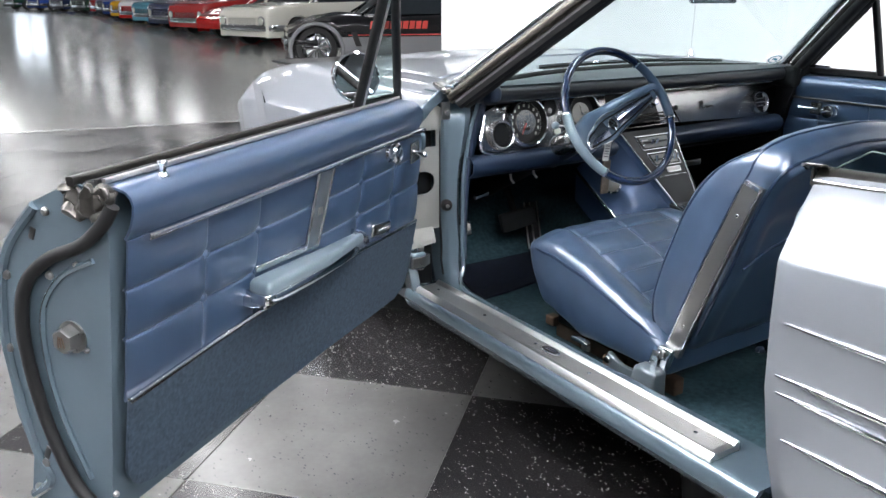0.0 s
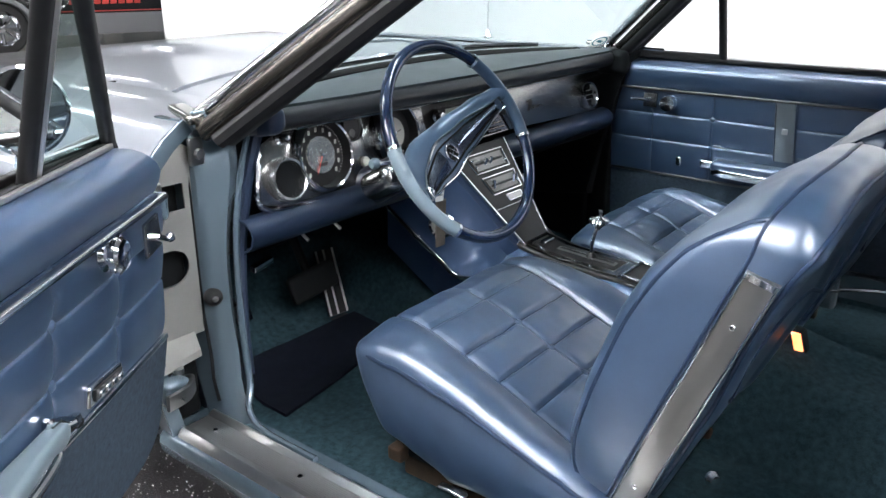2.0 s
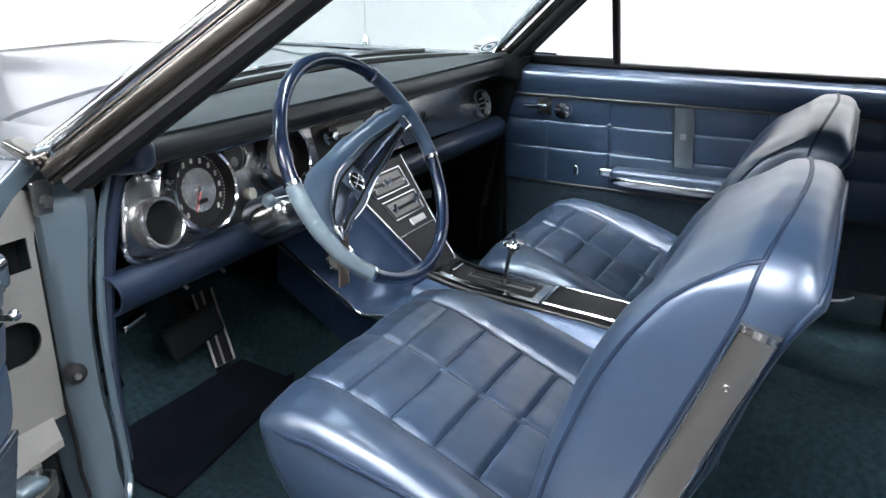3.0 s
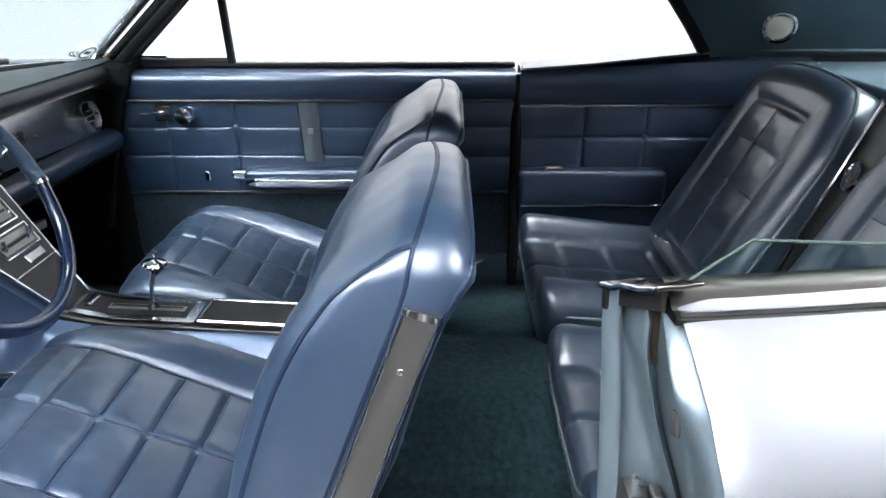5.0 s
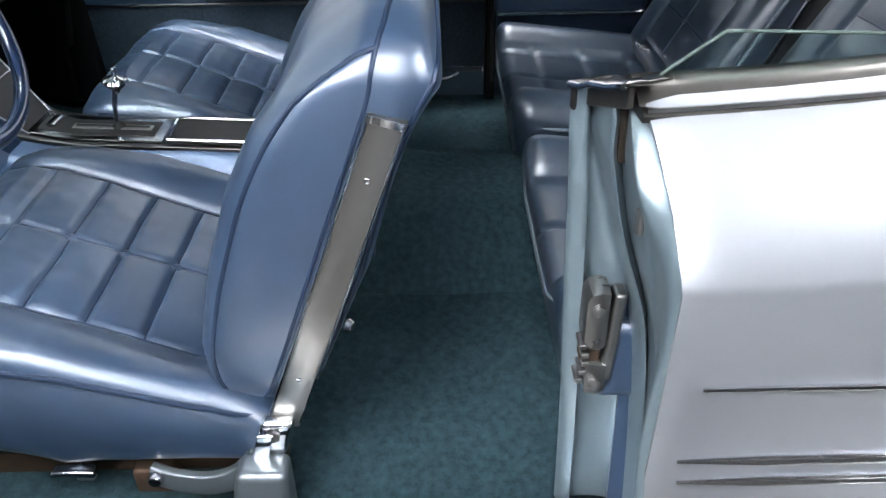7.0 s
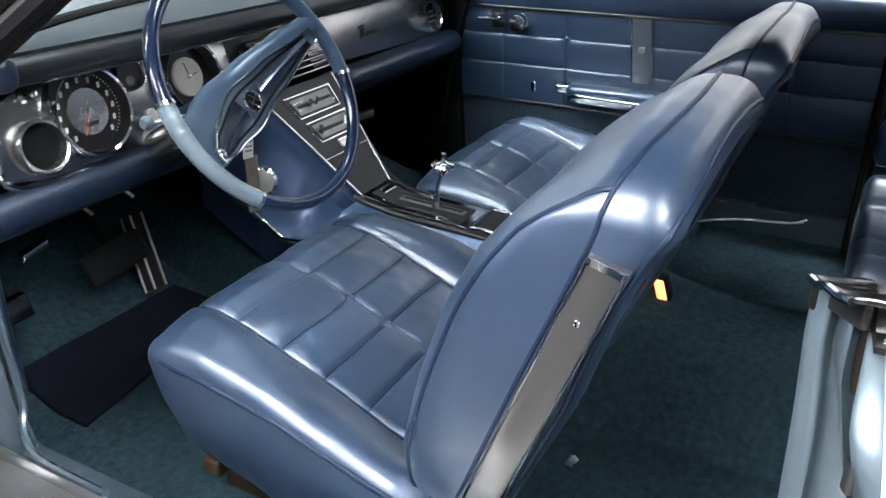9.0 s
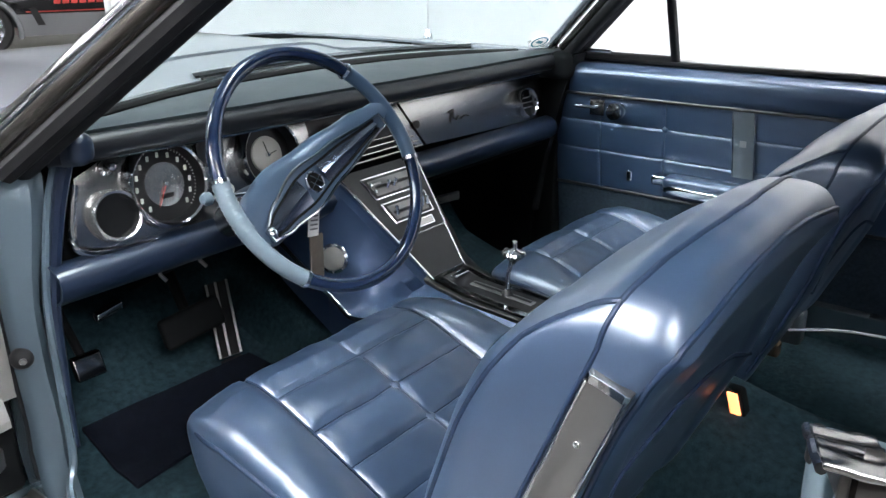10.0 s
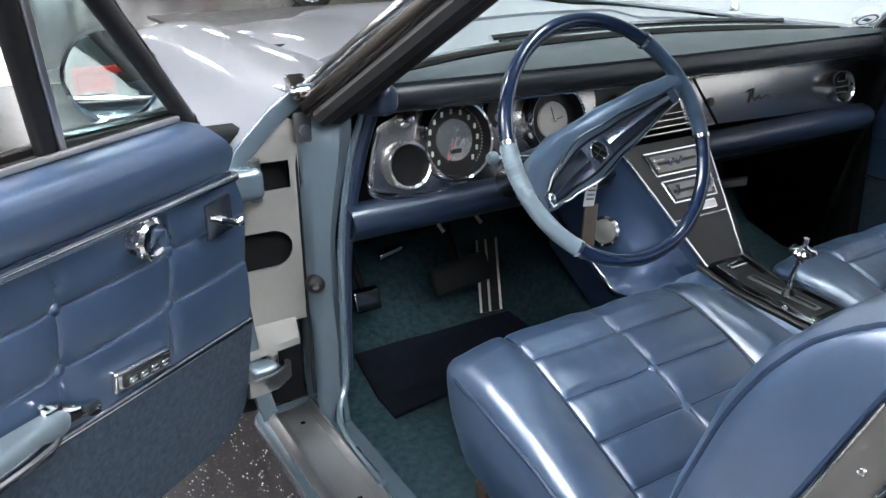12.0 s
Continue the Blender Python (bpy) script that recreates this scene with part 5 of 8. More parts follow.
part("wing_sill_trim", tube([lerp(WF(0.02), WR(0.02), t) + Vector((0, 0, 0.022)) + DW * 0.004 for t in span(0.03, 0.97, 6)], 0.006, 8), CHROME, DOOR)
wg = part("wing_glass", loft([[WF(t), WR(t)] for t in span(0.03, 1, 6)]), WINGGLASS, DOOR, "clear wing window glass")
wg.visible_shadow = False

# armrest, grab strap, handles and switches
def along(at, out=DW, x=DU):
    return axes(at, out, x)


def arm_z(u):
    return 0.634 + 0.075 * (u - 0.572)


def arm_w(u):
    """How far the armrest stands out: it narrows towards the hinge."""
    return curve([(0.34, 0.45), (0.60, 0.92), (0.80, 1.0)], u)


arm = part("armrest", rounded_box((0.455, 0.062, 0.034), 0.015, (12, 3, 2), lambda v: open_door(0.572 + v.x + 0.3 * (v.y if v.x > 0 else 0), arm_z(0.572 + v.x) + v.z, 0.010 + (0.031 + v.y) * arm_w(0.572 + v.x))), SILVERBLUE, DOOR, "padded pale blue armrest")
part("armrest_trim", sweep(smooth_path([open_door(u, arm_z(u) - 0.016, 0.010 + w * arm_w(u)) for u, w in ((0.350, 0.01), (0.375, 0.050), (0.48, 0.060), (0.66, 0.063), (0.795, 0.063), (0.806, 0.040), (0.790, 0.004))], 5), bar(0.008, 0.020)), CHROME, arm)
part("armrest_base", rounded_box((0.42, 0.046, 0.026), 0.008, (6, 2, 1), lambda v: open_door(0.575 + v.x, arm_z(0.575 + v.x) - 0.030 + v.z, 0.008 + (0.026 + v.y) * arm_w(0.575 + v.x))), BRUSH, arm)
part("armrest_cap", rounded_box((0.040, 0.054, 0.028), 0.006, (1, 1, 1), lambda v: open_door(0.782 + v.x, arm_z(0.782) - 0.026 + v.z, 0.036 + v.y)), CHROME, arm, "chrome armrest end cap")
part("pull_backing", rounded_box((0.24, 0.008, 0.016), 0.004, (3, 1, 1), lambda v: open_door(0.640 + v.x, arm_z(0.640 + v.x) + 0.026 + v.z, 0.008 + v.y)), CHROME, arm)
strap = part("grab_strap", loft([[open_door(lerp(lerp(0.532, 0.494, k), lerp(0.584, 0.557, k), j), lerp(0.660, 0.828, k), 0.013 + 0.004 * math.sin(math.pi * j)) for j in span(0, 1, 6)] for k in span(0, 1, 8)]), STRAP, DOOR, "brushed steel trim strap")
part("strap_edge", tube([open_door(lerp(0.532, 0.494, k), lerp(0.660, 0.828, k), 0.013) for k in span(0, 1, 6)], 0.0035, 6), CHROME, strap)
part("strap_edge", tube([open_door(lerp(0.584, 0.557, k), lerp(0.660, 0.828, k), 0.013) for k in span(0, 1, 6)], 0.0035, 6), CHROME, strap)
part("strap_emblem", block(open_door(0.545, 0.738, 0.018), (0.016, 0.016, 0.004), 0.001, along((0, 0, 0)).to_3x3()), STEEL, strap)

knob = part("wing_window_knob", lathe([(0.024, 0), (0.024, 0.004), (0.014, 0.008), (0.013, 0.014), (0.024, 0.017), (0.025, 0.026), (0.021, 0.030), (0.012, 0.026), (0, 0.027)], along(open_door(0.204, 0.800, 0.007)), 18), CHROME, DOOR, "chrome wing window knob")
kb = bmesh.new()
for q in range(9):
    th = q * 2 * math.pi / 9
    p = along(open_door(0.204, 0.800, 0.007)) @ Vector((0.0235 * math.cos(th), 0.0235 * math.sin(th), 0.021))
    block(p, (0.008, 0.008, 0.010), 0.003, along((0, 0, 0)).to_3x3(), bm=kb)
part("knob_ridges", kb, CHROME, knob)
hp = part("door_handle", plate([(-0.026, -0.028), (0.026, -0.024), (0.028, 0.028), (-0.028, 0.024)], 0.005, along(open_door(0.054, 0.776, 0.014)), 0.002), BRUSH, DOOR, "brushed steel door handle plate")
part("lever", tube([open_door(0.070, 0.780, 0.016), open_door(0.066, 0.778, 0.028), open_door(0.038, 0.764, 0.034)], 0.0052, 8), CHROME, hp)
part("lever_tip", lathe([(0.004, 0), (0.0075, 0.006), (0.0075, 0.012), (0, 0.014)], axes(open_door(0.040, 0.765, 0.034), -DU + DW * 0.3, (0, 0, 1)), 12), CHROME, hp)
sw = part("window_switch_panel", rounded_box((0.105, 0.020, 0.034), 0.005, (2, 1, 1), lambda v: open_door(0.205 + v.x, 0.602 + v.z + 0.12 * v.x, 0.008 + v.y)), CHROME, DOOR, "chrome power window switch panel")
part("switch_field", rounded_box((0.085, 0.004, 0.020), 0.001, (1, 1, 1), lambda v: open_door(0.203 + v.x, 0.602 + v.z + 0.12 * v.x, 0.019 + v.y)), BLACK, sw)
for q in range(4):
    part("toggle", rounded_box((0.014, 0.008, 0.011), 0.003, (1, 1, 1), lambda v, q=q: open_door(0.173 + 0.020 * q + v.x, 0.602 + v.z + 0.12 * (0.02 * q - 0.03), 0.022 + v.y)), CHROME, sw)
# bow-tie release: a bright frame that narrows to a waist, dark blocks as hollow shade at each wing
def bow(u, z, w=0.0):
    return open_door(u, z, 0.012 + w)


cup = part("armrest_scoop", loft([[bow(u, z0, 0), bow(u, z0, h), bow(u, lerp(z0, z1, 0.5), h + 0.004), bow(u, z1, h), bow(u, z1, 0)] for u, z0, z1, h in ((0.374, 0.612, 0.646, 0.006), (0.368, 0.608, 0.648, 0.010), (0.350, 0.606, 0.640, 0.012), (0.330, 0.608, 0.628, 0.020), (0.312, 0.598, 0.616, 0.014), (0.294, 0.586, 0.610, 0.010), (0.286, 0.584, 0.606, 0.006))], True, True), CHROME, DOOR, "chrome bow-tie armrest release")
part("release_hollow", rounded_box((0.022, 0.004, 0.020), 0.002, (1, 1, 1), lambda v: bow(0.360 + v.x, 0.627 + v.z, 0.012 + v.y)), DARK, cup)
part("release_hollow", rounded_box((0.018, 0.004, 0.012), 0.002, (1, 1, 1), lambda v: bow(0.300 + v.x, 0.598 + v.z + 0.3 * v.x, 0.012 + v.y)), DARK, cup)

# round door mirror
MC = Vector((-1.076, 0.998, 0.962))
mm = axes(MC, (-0.07, -0.99, 0.085), (0, 0, 1))
mir = part("door_mirror", lathe([(0.0, -0.075), (0.02, -0.073), (0.045, -0.055), (0.062, -0.025), (0.066, -0.004), (0.067, 0.004), (0.062, 0.007), (0.060, 0.002)], mm, 36), CHROME, DOOR, "round chrome door mirror")
part("mirror_glass", lathe([(0.0605, 0.003), (0, 0.003)], mm, 36), MIRROR, mir)
part("mirror_stalk", tube(smooth_path([mm @ Vector((-0.02, 0, -0.055)), mm @ Vector((-0.055, 0, -0.05)), open_door(0.10, 0.895, -0.16)], 4), 0.010, 8), CHROME, mir)

# the closed right door
RDOOR = thing("car_door", (0.80, 0.37, 0.33), "closed blue car door with quilted vinyl panel", "car door", "doors of the car")
# right outer door skin, closed
rows = [side_row(y, 1, [(0.80, 0.893)]) for y in span(-0.175, 0.99, 14)]
right_skin = part("door_skin", sheet(lambda i, j: rows[i][j], range(len(rows)), range(len(rows[0])), 0.006), PAINT, RDOOR)
inner_panel(closed_door, (-1, 0, 0), RDOOR, US, ZS, [(0.329, 0.753), (0.752, 0.753)], lambda z: 0.0, 1.105, VINYL)
part("carpet_panel", sheet(lambda u, z: closed_door(u, z, 0.0), span(0.0, 1.105, 12), span(0.36, 0.558, 6), 0.006), KICK, RDOOR, "dark blue carpeted kick panel")
# chrome strips in the darkened steel, shade of this side put into the colour
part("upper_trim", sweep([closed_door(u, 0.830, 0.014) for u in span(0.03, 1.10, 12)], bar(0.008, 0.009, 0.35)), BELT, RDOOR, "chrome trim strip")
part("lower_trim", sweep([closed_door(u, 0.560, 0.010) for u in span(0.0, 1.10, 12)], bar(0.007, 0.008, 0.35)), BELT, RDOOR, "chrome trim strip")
arm = part("armrest", rounded_box((0.42, 0.060, 0.034), 0.015, (8, 2, 2), lambda v: closed_door(0.56 + v.x, 0.622 + v.z, 0.035 + v.y)), VINYL, RDOOR, "padded blue armrest")
part("armrest_trim", sweep(smooth_path([closed_door(0.345, 0.612, 0.010), closed_door(0.36, 0.606, 0.055), closed_door(0.45, 0.604, 0.070), closed_door(0.75, 0.604, 0.070), closed_door(0.772, 0.606, 0.05), closed_door(0.772, 0.608, 0.006)], 5), bar(0.008, 0.022)), CHROME, arm)
part("armrest_cap", rounded_box((0.06, 0.045, 0.028), 0.008, (1, 1, 1), lambda v: closed_door(0.345 + v.x, 0.622 + v.z, 0.030 + v.y)), CHROME, arm, "chrome armrest end cap")
strap = part("grab_strap", loft([[closed_door(lerp(lerp(0.518, 0.508, k), lerp(0.572, 0.562, k), j), lerp(0.655, 0.826, k), 0.013 + 0.004 * math.sin(math.pi * j)) for j in span(0, 1, 6)] for k in span(0, 1, 8)]), STRAP, RDOOR, "brushed steel trim strap")
for a in (0.0, 1.0):
    part("strap_edge", tube([closed_door(lerp(lerp(0.518, 0.508, k), lerp(0.572, 0.562, k), a), lerp(0.655, 0.826, k), 0.013) for k in span(0, 1, 6)], 0.003, 6), CHROME, strap)
part("strap_emblem", block(closed_door(0.540, 0.745, 0.018), (0.004, 0.016, 0.016), 0.001), STEEL, strap)
hp = part("door_handle", plate([(-0.022, -0.022), (0.022, -0.022), (0.022, 0.022), (-0.022, 0.022)], 0.005, axes(closed_door(0.135, 0.795, 0.010), (-1, 0, 0), (0, 1, 0)), 0.002), BRUSH, RDOOR)
part("lever", tube([closed_door(0.14, 0.797, 0.008), closed_door(0.13, 0.797, 0.030), closed_door(0.085, 0.80, 0.046)], 0.0052, 8), CHROME, hp)
knob = part("wing_window_knob", lathe([(0.021, 0), (0.022, 0.006), (0.018, 0.012), (0.018, 0.022), (0.023, 0.026), (0.023, 0.036), (0.008, 0.040), (0, 0.04)], axes(closed_door(0.20, 0.793, 0.009), (-1, 0, 0), (0, 1, 0)), 18), CHROME, RDOOR, "chrome wing window knob")
part("window_switch", rounded_box((0.016, 0.012, 0.030), 0.003, (1, 1, 1), lambda v: closed_door(0.235 + v.x, 0.610 + v.z, 0.008 + v.y)), CHROME, RDOOR)
part("belt_seal", sweep([closed_door(u, 0.922, -0.050) for u in span(0.0, 1.105, 8)], bar(0.016, 0.012)), RUBBER, RDOOR)
part("belt_moulding", sweep([Vector((0.825, 0.945 - u * 1.015, 0.892)) for u in span(0.0, 1.105, 8)], bar(0.03, 0.012)), STEEL, RDOOR)


def rwing(u, z):
    return Vector((0.792 - (z - 0.90) * 0.56, 0.945 - u * 1.015, z))


part("wing_frame", sweep([rwing(lerp(0.03, 0.43, t), lerp(0.890, 1.235, t)) for t in span(0, 1, 8)], bar(0.026, 0.022, 0.3), up=(1, 0, 0)), RUBBER, RDOOR)
part("wing_post", sweep([rwing(lerp(0.325, 0.345, t), lerp(0.890, 1.16, t)) for t in span(0, 1, 8)], bar(0.020, 0.022, 0.3), up=(1, 0, 0)), RUBBER, RDOOR)
part("wing_sill", sweep([rwing(lerp(0.03, 0.33, t), 0.897) for t in span(0, 1, 4)], bar(0.022, 0.024, 0.3)), RUBBER, RDOOR)
part("wing_latch", tube([rwing(0.07, 0.915) + Vector((-0.02, 0, 0)), rwing(0.16, 0.915) + Vector((-0.03, 0, 0))], 0.005, 6), CHROME, RDOOR)

# each door hangs on the car: its panel carries all that is fixed to it
for root, main, text in ((DOOR, shell, "open blue car door with quilted vinyl panel and armrest"), (RDOOR, right_skin, "closed blue car door with quilted vinyl panel")):
    for ob in list(root.children_recursive):
        if ob != main:
            ob.parent = main
    main.parent = BODY
    main.location = ORIGIN[root].translation - ORIGIN[BODY].translation
    main.name = "door"
    tagged(main, text)
    bpy.data.objects.remove(root)

# quarter trim panels beside the rear seat
def quarter_pt(s, y, z, w=0.0):
    return Vector((s * (0.748 - w - (z - 0.8) * 0.10 - 0.06 * max(0, (-y - 0.62) / 0.3) ** 2), y, z + 0.55 * lift(y) * max(0, (z - 0.78) / 0.12)))


for s in (-1, 1):
    low = 0.035 if s < 0 else 0.0
    front_y = -0.225 if s < 0 else -0.188
    q = thing("quarter_trim", (s * 0.75, -0.45, 0.25), "quilted blue vinyl quarter trim with armrest", "trim panel", "rear quarter trims")
    qy, qz = (-0.374, -0.547), (0.692,)

    def relief(y, z):
        d = max([dip(y - a, 0.0065) for a in qy] + [dip(z - a, 0.0065) for a in qz])
        p = min([abs(y - a) for a in (-0.19, -0.374, -0.547, -0.75)])
        k = min([abs(z - a) for a in (0.61, 0.692, 0.785)])
        return 0.007 * min(1, p / 0.045) ** 0.5 * min(1, k / 0.03) ** 0.5 - 0.004 * d

    part("quilted_panel", sheet(lambda y, z: quarter_pt(s, y, z, relief(y, z)), fine_span(-0.78, front_y, 0.03, qy), fine_span(0.58, 0.785, 0.02, qz), 0.004), VINYL, q)
    part("lower_panel", sheet(lambda y, z: quarter_pt(s, y, z, 0.0), span(-0.78, front_y, 6), span(0.25, 0.585, 6), 0.004), VINYL, q)
    roll = [(0.785, 0.0), (0.795, 0.009), (0.815, 0.018), (0.84, 0.022), (0.866, 0.020), (0.884, 0.008), (0.892, -0.02), (0.894, -0.06)]
    part("sill_roll", sheet(lambda y, i: quarter_pt(s, y, roll[i][0] - low * (roll[i][0] > 0.79), roll[i][1]), span(-0.95, front_y, 16), range(len(roll)), 0.004), VINYL, q)
    part("upper_trim", sweep([quarter_pt(s, y, 0.785, 0.010) for y in span(-0.19, -0.78, 8)], bar(0.010, 0.010, 0.35)), CHROME, q)
    arm = part("armrest", rounded_box((0.07, 0.42, 0.105), 0.018, (2, 8, 3), lambda v: quarter_pt(s, -0.40 + v.y, 0.552 + v.z, 0.025 - s * v.x * s)), VINYL, q, "blue vinyl armrest")
    part("armrest_trim", tube([quarter_pt(s, y, 0.503, 0.062) for y in span(-0.20, -0.60, 6)], 0.005, 6), CHROME, arm)
    part("ashtray", rounded_box((0.03, 0.05, 0.008), 0.003, (1, 1, 1), lambda v: quarter_pt(s, -0.29 + v.y, 0.608 + v.z, 0.03 - v.x)), STEEL, arm)
    button(quarter_pt(s, -0.547, 0.692, -0.001), (-s, 0, 0), q, VINYL)
    if s > 0:
        part("door_edge_seal", tube([Vector((s * 0.745, -0.183, z)) for z in span(0.30, 0.87, 8)], 0.010, 8), RUBBER, q)

# ---------------------------------------------------------------- front bucket seats
SHIELD = shader("satin_blue_grey_metal", (0.13, 0.155, 0.175), 0.34, 0.5, 0.10, 20.0, 200.0, 0.04, 0.06, coat=0.3)
STRIP = shader("satin_strip_steel", (0.29, 0.285, 0.28), 0.30, 0.95, 0.05, 6.0, 60.0, 0.0, 0.03)
PLEATS = (0.162, 0.080, 0.004, -0.072, -0.148)


def bucket_seat(s, label, leather):
    """One front seat; s is the side of the car it stands on."""
    cx = s * 0.402
    seat = thing("bucket_seat", (cx, 0.42, 0.235), label, "car seat", "front bucket seats")
    W, L, H = 0.595, 0.54, 0.20
    CENTRE = [(-0.27, 0.375), (-0.146, 0.410), (-0.072, 0.442), (0.004, 0.472), (0.08, 0.502), (0.15, 0.527), (0.20, 0.536), (0.24, 0.530), (0.27, 0.512)]
    WELT = [(-0.27, 0.372), (-0.232, 0.394), (-0.188, 0.420), (-0.082, 0.457), (0.025, 0.496), (0.14, 0.514), (0.20, 0.514), (0.24, 0.508), (0.27, 0.500)]
    FOOT = [(-0.27, 0.305), (-0.146, 0.305), (0.036, 0.298), (0.175, 0.330), (0.27, 0.345)]

    def line(points, v):
        for (a, p), (b, q) in zip(points, points[1:]):
            if v <= b:
                return lerp(p, q, max(0.0, (v - a) / (b - a)))
        return points[-1][1]

    E = 0.182

    def top_z(x, y):
        """Pleats across with one buttoned seam down the middle, and a side bolster that rises to the welt."""
        c = line(CENTRE, y)
        lines = 0.0
        puff = 0.0
        if abs(x) < E + 0.02:
            inside = 1.0 if abs(x) < E else 0.0
            for p in PLEATS:
                lines = max(lines, inside * dip(y - p, 0.0042))
            lines = max(lines, 0.8 * dip(x, 0.0045) if y < 0.20 else 0.0)
            lines = max(lines, 1.2 * dip(abs(x) - E, 0.0055))
            for p in PLEATS[1:4]:
                lines = max(lines, 1.6 * dip(math.hypot(x, y - p), 0.011))
            py = min(abs(y - p) for p in PLEATS)
            px = min(abs(x), abs(abs(x) - E))
            puff = inside * 0.0048 * min(1, py / 0.036) ** 0.6 * min(1, px / 0.075) ** 0.5
        if abs(x) > E:
            t = min(1.0, (abs(x) - E) / (W / 2 - E))
            hump = 0.017 * math.sin(math.pi * t ** 0.85) * curve([(-0.27, 1.0), (0.16, 0.9), (0.27, 0.35)], y)
            c = lerp(c, line(WELT, y) + 0.004, t * t * (3 - 2 * t)) + hump
        # slow unevenness of worn upholstery
        wear = 0.0028 * noise.noise(Vector((x * 14 + s, y * 11, 0.4))) + 0.0012 * noise.noise(Vector((x * 38, y * 30 + s, 2.1)))
        return c + puff - 0.0060 * lines + wear

    def warp(v):
        x, y, z = v
        k = (z + H / 2) / H
        low = line(FOOT, y)
        front = max(0.0, (y - 0.02) / 0.25)
        y2 = y - 0.085 * front * max(0.0, 1 - k) ** 1.2
        x2 = x * (1 - 0.035 * max(0.0, 1 - k) ** 1.5) * (1 + 0.018 * math.sin(math.pi * min(1.0, k * 1.12)))
        x2 *= 1 - 0.05 * max(0, (y - 0.17) / 0.10) ** 2 * k
        crease = 0.0035 * noise.noise(Vector((y * 16, z * 22, 3.0 + s))) * (1 - k)
        return Vector((cx + x2 + (crease if x > 0 else -crease), 0.47 + y2, lerp(low, top_z(x, y), k)))

    bm = rounded_box((W, L, H), 0.026, (104, 110, 8), warp)
    cush = part("seat_cushion", bm, leather, seat, "pleated blue leather cushion with buttons", 60)

    def on_top(x, y, lift_by=0.0):
        return warp(Vector((x, y, H / 2))) + Vector((0, 0, lift_by))

    for p in PLEATS[1:4]:
        button(on_top(0, p, 0.001), (0, -0.2, 1), cush, leather, 0.0095)
    # piping round the upper edge
    loop = []
    for th in range(0, 96):
        a = 2 * math.pi * th / 96
        c, q = math.cos(a), math.sin(a)
        x = (W / 2 - 0.002) * abs(c) ** 0.22 * (1 if c > 0 else -1)
        y = (L / 2 - 0.002) * abs(q) ** 0.22 * (1 if q > 0 else -1)
        loop.append(warp(Vector((x, y, H / 2 - 0.021))) + Vector((0.003 * c, 0.003 * q, 0.001)))
    part("piping", tube(loop, 0.0042, 8, closed=True), PIPE, cush)
    for x in (-E, E):
        part("seam_welt", tube([on_top(x, y, 0.0045) for y in span(-0.22, 0.235, 30)], 0.0024, 6), PIPE, cush)
    part("seam_welt", tube([on_top(0, y, 0.0022) for y in span(-0.22, 0.150, 24)], 0.0020, 6), PIPE, cush)
    for p in PLEATS:
        part("pleat_seam", tube([on_top(x, p, 0.0012) for x in span(-E, E, 40)], 0.0013, 6), PIPE, cush)
    # base frame and runners
    part("seat_frame", block((cx, 0.43, 0.300), (0.50, 0.40, 0.025), 0.006), DARK, seat)
    for dx in (-0.22, 0.22):
        part("seat_runner", block((cx + dx, 0.43, 0.258), (0.035, 0.44, 0.045), 0.006), RUST, seat, "rusty steel seat runner")
    part("frame_end", block((cx + s * 0.245, 0.655, 0.285), (0.03, 0.035, 0.03), 0.006), RUST, seat)
    lev = part("adjuster_lever", rounded_box((0.020, 0.062, 0.012), 0.005, (1, 3, 1), lambda v: Vector((cx + s * 0.285 + v.x, 0.495 + v.y, 0.292 + v.z - 2.5 * v.y * v.y))), CHROME, seat, "chrome seat adjuster lever")
    part("lever_stem", block((cx + s * 0.272, 0.488, 0.276), (0.012, 0.026, 0.030), 0.004), DULL, lev)
    part("runner_foot", block((cx + s * 0.255, 0.395, 0.250), (0.040, 0.055, 0.050), 0.006), RUST, seat, "rusty steel runner foot")
    part("side_shield", sweep(smooth_path([(cx + s * 0.286, 0.388, 0.288), (cx + s * 0.292, 0.350, 0.276), (cx + s * 0.296, 0.300, 0.274), (cx + s * 0.294, 0.255, 0.292), (cx + s * 0.288, 0.228, 0.330), (cx + s * 0.284, 0.218, 0.365)], 4), bar(0.014, 0.036), up=(0, 0.25, 1)), SHIELD, seat, "satin blue grey metal seat side shield")
    part("shield_knob", lathe([(0.011, 0), (0.012, 0.006), (0.008, 0.014), (0, 0.016)], axes((cx + s * 0.292, 0.378, 0.287), (s, 0, 0)), 14), CHROME, seat)
    hg = part("back_hinge", rounded_box((0.022, 0.046, 0.062), 0.008, (1, 2, 2), lambda v: Vector((cx + s * 0.292 + v.x, 0.206 + v.y - 0.3 * v.z, 0.360 + v.z))), CHROME, seat, "chrome seat back hinge")
    part("hinge_blade", rounded_box((0.006, 0.022, 0.075), 0.002, (1, 1, 2), lambda v: Vector((cx + s * 0.310 + v.x, 0.222 + v.y - 0.25 * v.z, 0.342 + v.z))), CHROME, hg)
    part("hinge_bolt", lathe([(0.010, 0), (0.010, 0.005), (0.006, 0.007), (0, 0.007)], axes((cx + s * 0.304, 0.204, 0.372), (s, 0, 0), (0, 0, 1)), 6), DULL, hg)
    part("hinge_cover", rounded_box((0.052, 0.078, 0.104), 0.012, (2, 2, 3), lambda v: Vector((cx + s * 0.322 + v.x * (1 - 2.2 * v.z), 0.224 + v.y * (1 - 2.4 * v.z) - 0.10 * v.z, 0.286 + v.z))), SHIELD, seat, "grey blue hinge cover")

    # seat back: its side outline (depth, height), front and rear
    BW, BT, BH = 0.545, 0.18, 0.51
    hw_ = BW / 2
